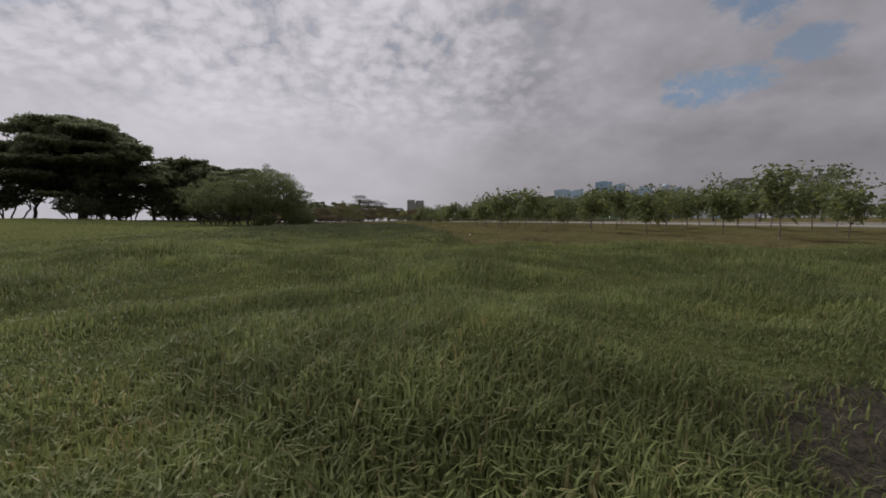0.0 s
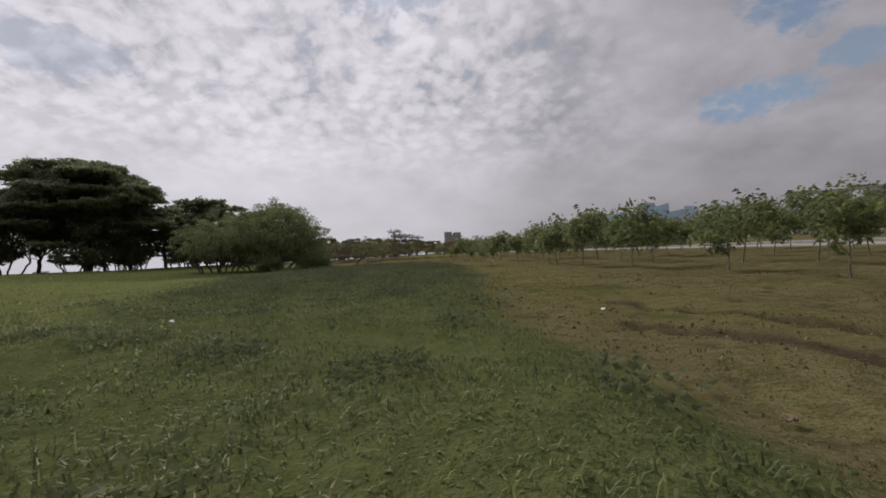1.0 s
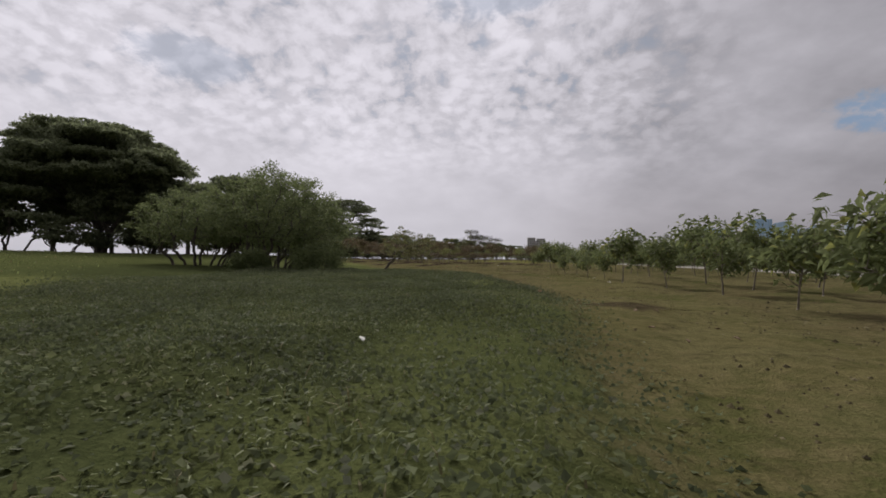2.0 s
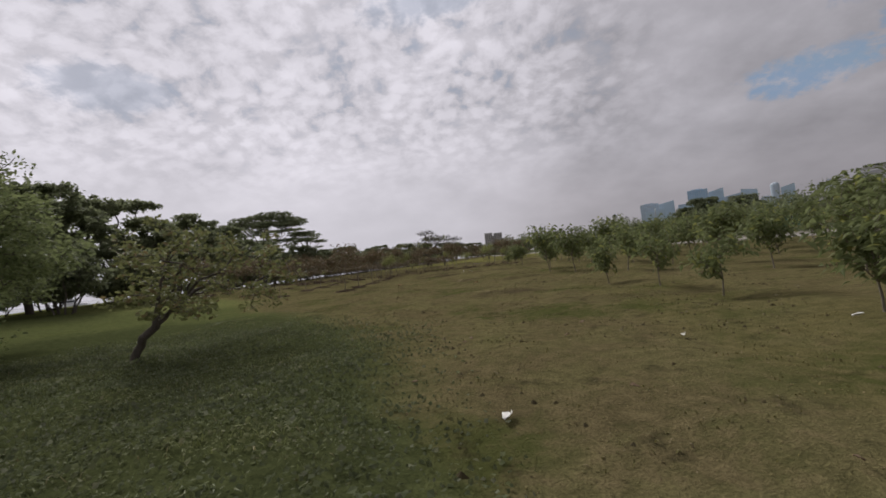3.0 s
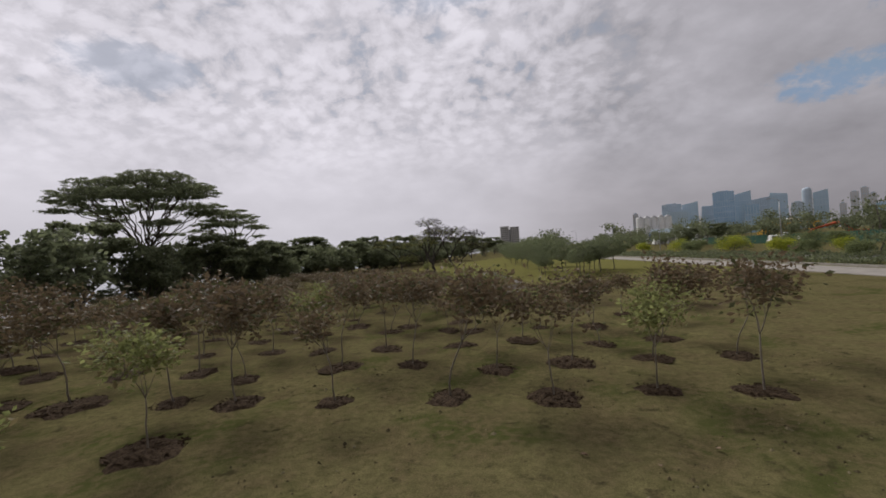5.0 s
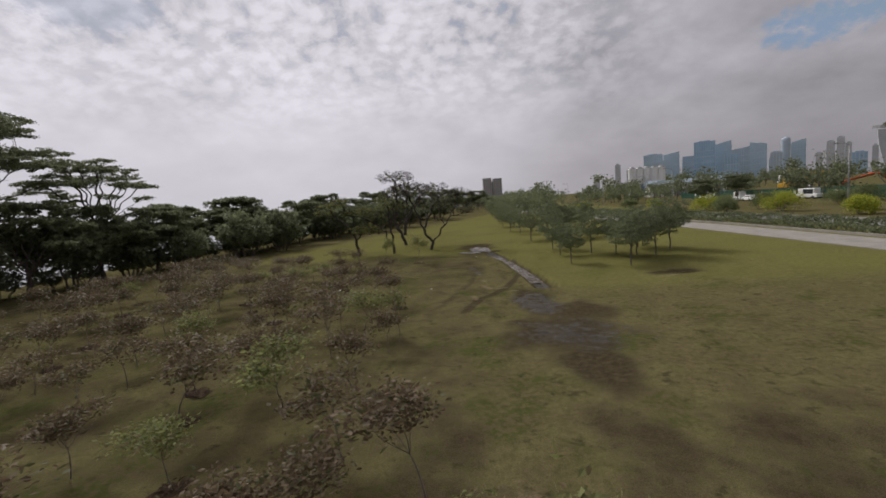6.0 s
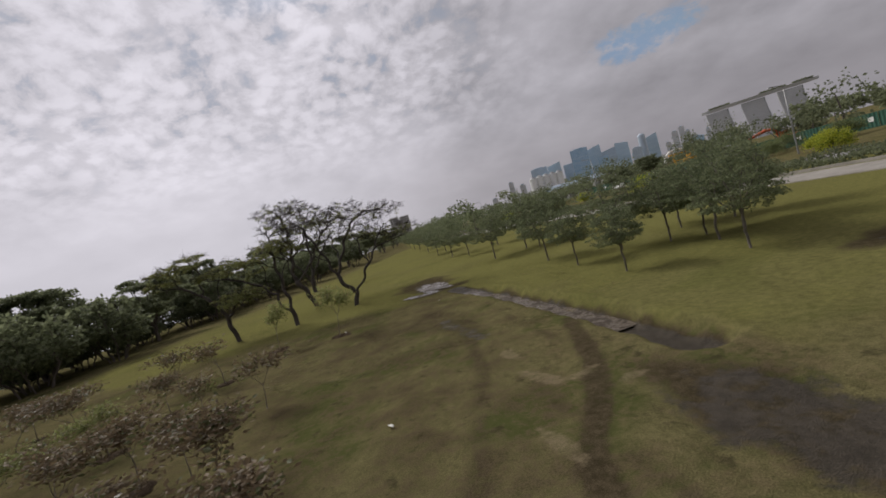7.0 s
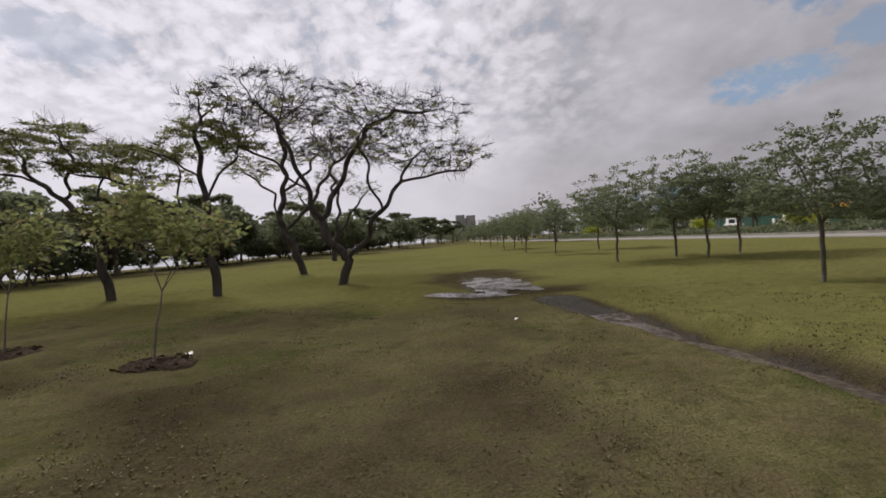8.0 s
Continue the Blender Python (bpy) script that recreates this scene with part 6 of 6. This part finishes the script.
for j in range(21):
    u = -1 + 2 * j / 20
    x = -168 + 376 * (j / 20)
    w = 19 * (1 - abs(u) ** 4) ** 0.5 + 1
    y = -8 + 10 * u * u
    deck.append([bm.verts.new(p) for p in ((x, y - w, HT + 14), (x, y - w * 0.75, HT + 4), (x, y + w * 0.75, HT + 4), (x, y + w, HT + 14))])
for a, b in zip(deck[:-1], deck[1:]):
    for n in range(4):
        bm.faces.new((a[n], a[(n + 1) % 4], b[(n + 1) % 4], b[n]))
bm.faces.new(deck[0]), bm.faces.new(list(reversed(deck[-1])))
part("roof_deck", bm, HOTEL, hotel, "long pale boat-shaped roof deck")
r = np.random.default_rng(77)
for x0, x1 in ((-140, -70), (30, 110), (130, 190)):
    n = 500
    at = np.stack([r.uniform(x0, x1, n), r.uniform(-16, -4, n), HT + 14 + r.random(n) * 5], 1)
    piece("roof_trees", leaf_mesh("roof_trees", at, r.normal(size=(n, 3)), r.uniform(3, 6, n), 0.4, LEAF_DARK, r), hotel, "dark trees on the roof deck")

block = thing("tower_block", pose(-2, 790, 0, 0, 0, 4), "pale grey residential tower block beyond the trees", "building")
for i, (x0, x1, h) in enumerate(((-15, -1.5, 38.5), (1.0, 15, 37.0))):
    # wall colours are raised to imitate haze over the far lawn
    s = part("wall", box(x0, -8, 0, x1, 8, h), plain("hazed_block_wall_%s" % "ab"[i], (0.40, 0.385, 0.375), (0.48, 0.465, 0.45), 0.1, 0.8), block)
    for f in range(11):
        for c in range(4):
            part("window", box(x0 + 1.2 + c * 3.1, -8.15, 2.2 + f * 3.2, x0 + 2.9 + c * 3.1, -8.0, 3.8 + f * 3.2), GLASS_DARK, s)
part("link", box(-1.5, -4, 0, 1.0, 5, 33), HOTEL_DARK, block)
part("annexe", box(15, -6, 0, 34, 8, 12), HAZE_TINT[3], block)


# ---- far belts of trees ----
def belt(name, x0, y0, x1, y1, n, hgt, wide, mat, label, seed, size=0.9, leaves=260):
    """Many small crowns in one mesh, with stems, along a line."""
    r = np.random.default_rng(seed)
    at, way, sz = [], [], []
    tu = Tubes()
    for i in range(n):
        u = (i + r.uniform(-0.4, 0.4)) / n
        cx, cy = x0 + (x1 - x0) * u + r.normal(0, wide), y0 + (y1 - y0) * u + r.normal(0, wide)
        h = hgt * r.uniform(0.6, 1.2)
        rr = h * r.uniform(0.32, 0.5)
        tu.add([Vector((cx, cy, -0.2)), Vector((cx + r.normal(0, 0.2), cy, h * 0.35)), Vector((cx + r.normal(0, 0.4), cy, h * 0.75))], [0.03 * h, 0.02 * h, 0.008 * h], 5)
        subs = r.normal(size=(9, 3)) * np.array([rr * 0.55, rr * 0.55, h * 0.16]) + np.array([cx, cy, h * 0.66])
        p = subs[r.integers(0, 9, leaves)] + r.normal(size=(leaves, 3)) * np.array([rr * 0.26, rr * 0.26, h * 0.075])
        at.append(p), way.append(r.normal(size=(leaves, 3)) * [1, 1, 0.6]), sz.append(r.uniform(0.4, 1.0, leaves) * size)
    t = thing(name, Matrix.Identity(4), label, "woods", kind="stuff")
    piece("crown", leaf_mesh("crown", np.concatenate(at), np.concatenate(way), np.concatenate(sz), 0.38, mat, r), t)
    piece("trunk", tu.mesh("trunk", BARK_DARK), t)


belt("far_woods", 46, 232, 38, 330, 26, 5.4, 3.0, LEAF_ROW, "dark green trees along the works road", 301, 0.5, 420)
belt("far_woods", 82, 150, 62, 360, 52, 9.0, 7.0, LEAF_DARK, "dark green woods behind the works site", 302, 0.8, 420)
belt("far_woods", 30, -20, 31, 125, 30, 4.0, 1.6, LEAF_ROW, "green trees along the far side of the path", 303, 0.4, 420)
belt("far_woods", 6, 190, -3, 430, 40, 7.0, 3.5, LEAF_ROW, "green trees lining the far lawn", 304, 0.6, 360)
belt("far_woods", 20, 260, 8, 640, 44, 9.0, 6.0, LEAF_DARK, "tall dark woods towards the skyline", 305, 1.1, 320)
belt("far_woods", -18, 330, -6, 700, 40, 8.0, 5.0, LEAF_DARK, "dark trees closing the far end of the lawn", 306, 0.9, 320)
belt("far_woods", -30, 236, -12, 430, 34, 5.6, 2.5, LEAF_DARK, "dark trees along the far shore", 311, 0.6, 320)
belt("far_woods", 60, 400, 620, 900, 60, 13.0, 14.0, LEAF_DARK, "distant dark woods below the skyline", 307, 2.2, 260)
belt("far_woods", 100, 200, 700, 520, 60, 11.0, 14.0, LEAF_DARK, "distant dark woods below the skyline", 308, 2.0, 260)
belt("far_woods", 90, 60, 420, 190, 40, 10.0, 9.0, LEAF_DARK, "dark woods beyond the works site", 309, 1.4, 260)
belt("far_woods", -60, -40, 60, -60, 30, 8.0, 4.0, LEAF_DARK, "dark trees behind the start of the lawn", 310, 1.0, 200)

# ---- grass ----
def blades(n, xr, yr, hgt, mat, seed, keep, lean=0.55, width=0.0034, power=1.25, eye=-0.77, shift=0.0, widen=0.12, tag=("grass", "long soft green grass")):
    r = np.random.default_rng(seed)
    y = yr[0] + (yr[1] - yr[0]) * r.random(n) ** power
    x = r.uniform(-1, 1, n) * np.minimum(1.15 * (y - eye) + 0.5, xr[1] - xr[0]) + shift
    y, x = y[(x > xr[0]) & (x < xr[1])], x[(x > xr[0]) & (x < xr[1])]
    n = len(x)
    ok = r.random(n) < keep(x, y)
    x, y = x[ok], y[ok]
    n = len(x)
    z = height(x, y) - 0.01
    a = r.uniform(0, 6.283, n)
    h = hgt * r.uniform(0.5, 1.35, n) * (0.85 + 0.5 * np.sin(x * 2.1 + np.sin(y * 1.7) * 2) * np.sin(y * 1.9))
    if hgt > 0.05:
        h = h * (0.35 + 0.65 * bump01(lush_at(x, y), 0.3, 0.95))
    l = h * np.abs(r.normal(lean, 0.35, n))
    dx, dy = np.cos(a), np.sin(a)
    w = width * r.uniform(0.7, 1.4, n) * (1 + widen * np.maximum(y - eye - 2.5, 0))
    p = np.stack([x, y, z], 1)
    side = np.stack([-dy, dx, 0 * dx], 1) * w[:, None]
    out = np.stack([dx, dy, 0 * dx], 1)
    up = np.array([0, 0, 1.0])
    m = p + out * (l * 0.35)[:, None] + up * (h * 0.6)[:, None]
    t = p + out * l[:, None] + up * (h * np.clip(1.05 - 0.35 * l / h, 0.35, 1.0))[:, None]
    v = np.stack([p - side, p + side, m + side * 0.8, m - side * 0.8, t], 1).reshape(-1, 3)
    b = np.arange(n)[:, None] * 5
    quads = np.concatenate([b, b + 1, b + 2, b + 3], 1).tolist()
    tris = np.concatenate([b + 3, b + 2, b + 4], 1).tolist()
    me = mesh_of(tag[0], v, quads + tris, mat)
    tagged(new(tag[0], me), tag[1], "grass", kind="stuff")


blades(215000, (-9.0, 8.0), (-0.3, 11.0), 0.078, GRASS, 401, lambda x, y: lush_at(x, y) * bump01(-y + 0.5 * np.sin(x * 1.3), -10.0, -5.5) * (1 - 1.0 * np.exp(-(((x - 1.33) / 0.48) ** 2 + ((y - 0.0) / 0.48) ** 2) ** 2)), widen=0.045)
blades(240000, (-12.0, 1.6), (5.5, 52.0), 0.066, GRASS_DEEP, 402, lambda x, y: lush_at(x, y) * bump01(y + 0.5 * np.sin(x * 1.3), 5.5, 9.5), lean=0.95, width=0.004, eye=4.0, power=1.35, widen=0.012)
blades(70000, (-34.0, -2.0), (5.0, 46.0), 0.085, GRASS, 406, lambda x, y: 0.9 * bump01(-x - 0.8 * (y + 0.77), -12, -2) * lush_at(x, y), width=0.0048, power=1.0, eye=-0.77)
blades(40000, (0.0, 7.5), (5.0, 20.0), 0.028, SHORT_GRASS, 403, lambda x, y: (1 - lush_at(x, y)) * 0.9, lean=0.9, width=0.003, eye=3.0, tag=("short_grass", "short dry olive grass on soil"))
blades(40000, (-7.0, 3.0), (28.0, 46.0), 0.028, SHORT_GRASS, 404, lambda x, y: (1 - lush_at(x, y)) * 0.9, lean=0.9, width=0.003, eye=26.0, tag=("short_grass", "short dry olive grass on soil"))
r = np.random.default_rng(410)
n = 360000
wx, wy = r.uniform(-12, 1.2, n), 8.4 + 38.6 * r.random(n)
ok = r.random(n) < lush_at(wx, wy) * np.maximum(bump01(wy + 0.35 * wx, 10, 20), 0.9 * bump01(np.sin(wx * 2.9 + 1.1 * wy + 1.0) * np.sin(wy * 2.3 - wx * 1.2), 0.35, 0.6)) * bump01(-wy, -48, -43) * bump01(wx + 0.35 * wy, -2.5, 0.3) * (0.45 + 0.55 * (np.sin(wx * 1.3 + wy * 0.5) * np.sin(wy * 1.1 - wx * 0.3) > -0.3))
wx, wy = wx[ok], wy[ok]
n = len(wx)
at = np.stack([wx, wy, height(wx, wy) + 0.14 * r.random(n) * (0.7 + 0.6 * np.sin(wx * 0.9) * np.sin(wy * 0.7 + wx))], 1)
way = r.normal(size=(n, 3)) * [1, 1, 0.3] + [0, 0, 0.05]
tagged(piece("weeds", leaf_mesh("weeds", at, way, 0.016 + 0.042 * r.random(n) ** 1.6, 0.42, WEED, r)), "low broad-leaved weeds covering the ground", "weeds", kind="stuff")

blades(50000, (-10.0, 4.0), (45.0, 64.0), 0.03, SHORT_GRASS, 407, lambda x, y: 0.3 + 0.7 * (np.sin(x * 1.6 + y) * np.sin(y * 1.1 - x) > -0.1), lean=0.9, width=0.004, eye=42.0, shift=-3.5, tag=("short_grass", "short dry olive grass on soil"))
blades(60000, (-16.0, -3.0), (121.5, 134.0), 0.035, SHORT_GRASS, 405, lambda x, y: 0.35 + 0.65 * (np.sin(x * 1.9 + y) * np.sin(y * 1.3 - x) > -0.2), lean=0.9, width=0.004, eye=118.0, shift=-9.3, tag=("short_grass", "short dry olive grass on soil"))


def clods(n, xr, yr, seed, keep, big=0.05):
    """Lumps of soil and thatch lying on the turf."""
    r = np.random.default_rng(seed)
    x, y = r.uniform(*xr, n), r.uniform(*yr, n)
    ok = r.random(n) < keep(x, y)
    x, y = x[ok], y[ok]
    n = len(x)
    s = big * r.lognormal(-0.4, 0.5, n)
    ring = np.array([(1, 0, -0.4), (0.3, 0.95, -0.4), (-0.8, 0.6, -0.4), (-0.8, -0.6, -0.4), (0.3, -0.95, -0.4), (0.1, 0.1, 0.5)])
    v = ring[None] * r.uniform(0.6, 1.3, (n, 6, 3)) * s[:, None, None] + np.stack([x, y, height(x, y)], 1)[:, None, :]
    b = np.arange(n)[:, None] * 6
    f = np.concatenate([b + [i, (i + 1) % 5, 5] for i in range(5)], 0)
    tagged(new("soil_clods", mesh_of("soil_clods", v.reshape(-1, 3), f, CLOD)), "scattered clods of brown soil and thatch", "soil", kind="stuff")


CLOD = leafy("soil_and_thatch", (0.045, 0.037, 0.020), (0.115, 0.095, 0.050), (0.17, 0.145, 0.085), 0.15, 0.0, 0.95)
patchy = lambda x, y: (np.sin(x * 0.9 + 1.3 * np.sin(y * 0.5)) * np.sin(y * 0.6 + 0.7 * np.sin(x * 0.8)) > 0.05) * 0.9 + 0.08
clods(12000, (0.6, 9), (6, 36), 421, lambda x, y: patchy(x, y) * (1 - lush_at(x, y)), 0.02)
clods(9000, (-8, 5), (34, 58), 422, lambda x, y: patchy(x, y) * (1 - lush_at(x, y)), 0.026)
clods(14000, (-13, 7), (56, 88), 423, patchy, 0.032)
clods(2500, (-9.5, -3.0), (116.5, 136), 425, lambda x, y: np.exp(-((off_line(x, y, DITCH) - 0.6) / 0.25) ** 2), 0.016)

# ---- water, litter and fallen leaves ----
puddle("puddle", -10.2, 135.0, 2.1, 0.42, -0.42, 1, -0.055, "pale shallow puddle of muddy water on the lawn")
puddle("puddle", -8.75, 136.9, 0.80, 2.8, 0.10, 2, -0.050, "pale shallow puddle of muddy water on the lawn")
puddle("puddle", -8.1, 133.6, 0.9, 0.5, -0.5, 3, -0.045, "pale shallow puddle of muddy water by the ditch")
puddle("puddle", 2.2, 118.3, 0.7, 0.35, 0.2, 6, -0.045, "small dull puddle on the lawn")


def ditch_water():
    """One thin sheet of muddy water along the floor of the ditch."""
    v, f = [], []
    for i in range(53):
        y = 131.6 - i * 0.232
        x = float(along(DITCH[::-1], y)) - 0.05 * math.sin(y * 2.7)
        w = 0.50 + 0.02 * math.sin(i * 0.37)
        v += [(x - w, y - 0.08, -0.34 * min(1.0, 0.45 + i / 12)), (x + w, y + 0.08, -0.34 * min(1.0, 0.45 + i / 12))]
        if i:
            f.append((2 * i - 2, 2 * i - 1, 2 * i + 1, 2 * i))
    tagged(new("puddle", mesh_of("puddle", v, f, POOL)), "muddy water standing in the long ditch", "puddle", "puddles", "structure")


ditch_water()
PAPER = plain("white_litter", (0.62, 0.61, 0.57), (0.76, 0.75, 0.71), 12, 0.7)
DRY_LEAF = plain("fallen_leaf", (0.10, 0.065, 0.038), (0.20, 0.135, 0.08), 20, 0.8)
PALE_LEAF = plain("fallen_pale_leaf", (0.36, 0.40, 0.15), (0.52, 0.54, 0.24), 20, 0.7)


def scrap(name, x, y, size, mat, label, seed, category="litter"):
    """A crumpled scrap or a curled fallen leaf, resting on the turf."""
    r = np.random.default_rng(seed)
    z = float(height(x, y)) + 0.012
    v, f = [], []
    for j in range(4):
        for i in range(5):
            u, w = (i / 4 - 0.5), (j / 3 - 0.5) * math.cos((i / 4 - 0.5) * 2.6)
            v.append((u * size, w * size * 0.55, 0.02 + size * (0.35 * abs(w) + r.normal(0, 0.05)) + size * 0.1))
    for j in range(3):
        for i in range(4):
            a = j * 5 + i
            f.append((a, a + 1, a + 6, a + 5))
    me = mesh_of(name, v, f, mat, True)
    ob = piece(name, me, None, label, pose(x, y, z, r.uniform(-15, 15), r.uniform(-15, 15), r.uniform(0, 360)))
    mod = ob.modifiers.new("thickness", "SOLIDIFY")
    mod.thickness = 0.004
    return tagged(ob, "", category, "litter on the ground")


for i, (x, y, s) in enumerate(((-1.7, 39.3, 0.14), (0.6, 41.7, 0.10), (2.7, 41.8, 0.12), (1.8, 12.5, 0.09), (-4.9, 77.1, 0.13), (-4.8, 76.2, 0.11), (-4.1, 76.6, 0.16), (2.8, 38.1, 0.12), (-13.7, 129.4, 0.18), (-11.2, 117.2, 0.16), (-8.9, 130.6, 0.1), (-1.5, 24.0, 0.1), (-4.5, 70.0, 0.1), (-17.0, 118.0, 0.2), (-3.2, 12.3, 0.08))):
    scrap("paper_scrap", x, y, s, PAPER, "crumpled white scrap of litter on the turf", 500 + i)
CLAY = plain("orange_clay", (0.20, 0.095, 0.05), (0.30, 0.15, 0.085), 14, 0.9)
for i, (x, y, sz) in enumerate(((0.1, 30.45, 0.16), (0.95, 30.6, 0.12), (-7.4, 60.6, 0.30), (-2.7, 56.3, 0.22))):
    scrap("clay_clod", x, y, sz, CLAY, "orange-brown lump of clay on the turf", 580 + i, "soil")
scrap("fallen_leaf", -0.26, 29.85, 0.095, PALE_LEAF, "pale yellow fallen leaf curled on the grass", 530, "leaf")
for i in range(46):
    y = r.uniform(9, 50)
    x = float(along(EDGE[2:], y)) + abs(r.normal(0, 2.2)) + 0.2
    scrap("fallen_leaf", x, y, r.uniform(0.05, 0.10), DRY_LEAF, "brown fallen leaf curled on the turf", 540 + i, "leaf")
for i in range(30):
    y = r.uniform(52, 90)
    scrap("fallen_leaf", -4 + r.normal(0, 3.5), y, r.uniform(0.06, 0.13), DRY_LEAF, "brown fallen leaf curled on the turf", 600 + i, "leaf")

boat = thing("boat", pose(-230, 240, SEA_Z, 0, 0, 30), "white motor vessel on the calm sea", "boat")
part("hull", box(-7, -2.2, -0.5, 7, 2.2, 1.8, 0.5), WHITE_PAINT, boat)
part("cabin", box(-4, -1.7, 1.8, 2.5, 1.7, 4.4, 0.2), WHITE_PAINT, boat)
part("window", box(-3.6, -1.75, 2.8, 2.2, 1.75, 3.6), GLASS_DARK, boat)
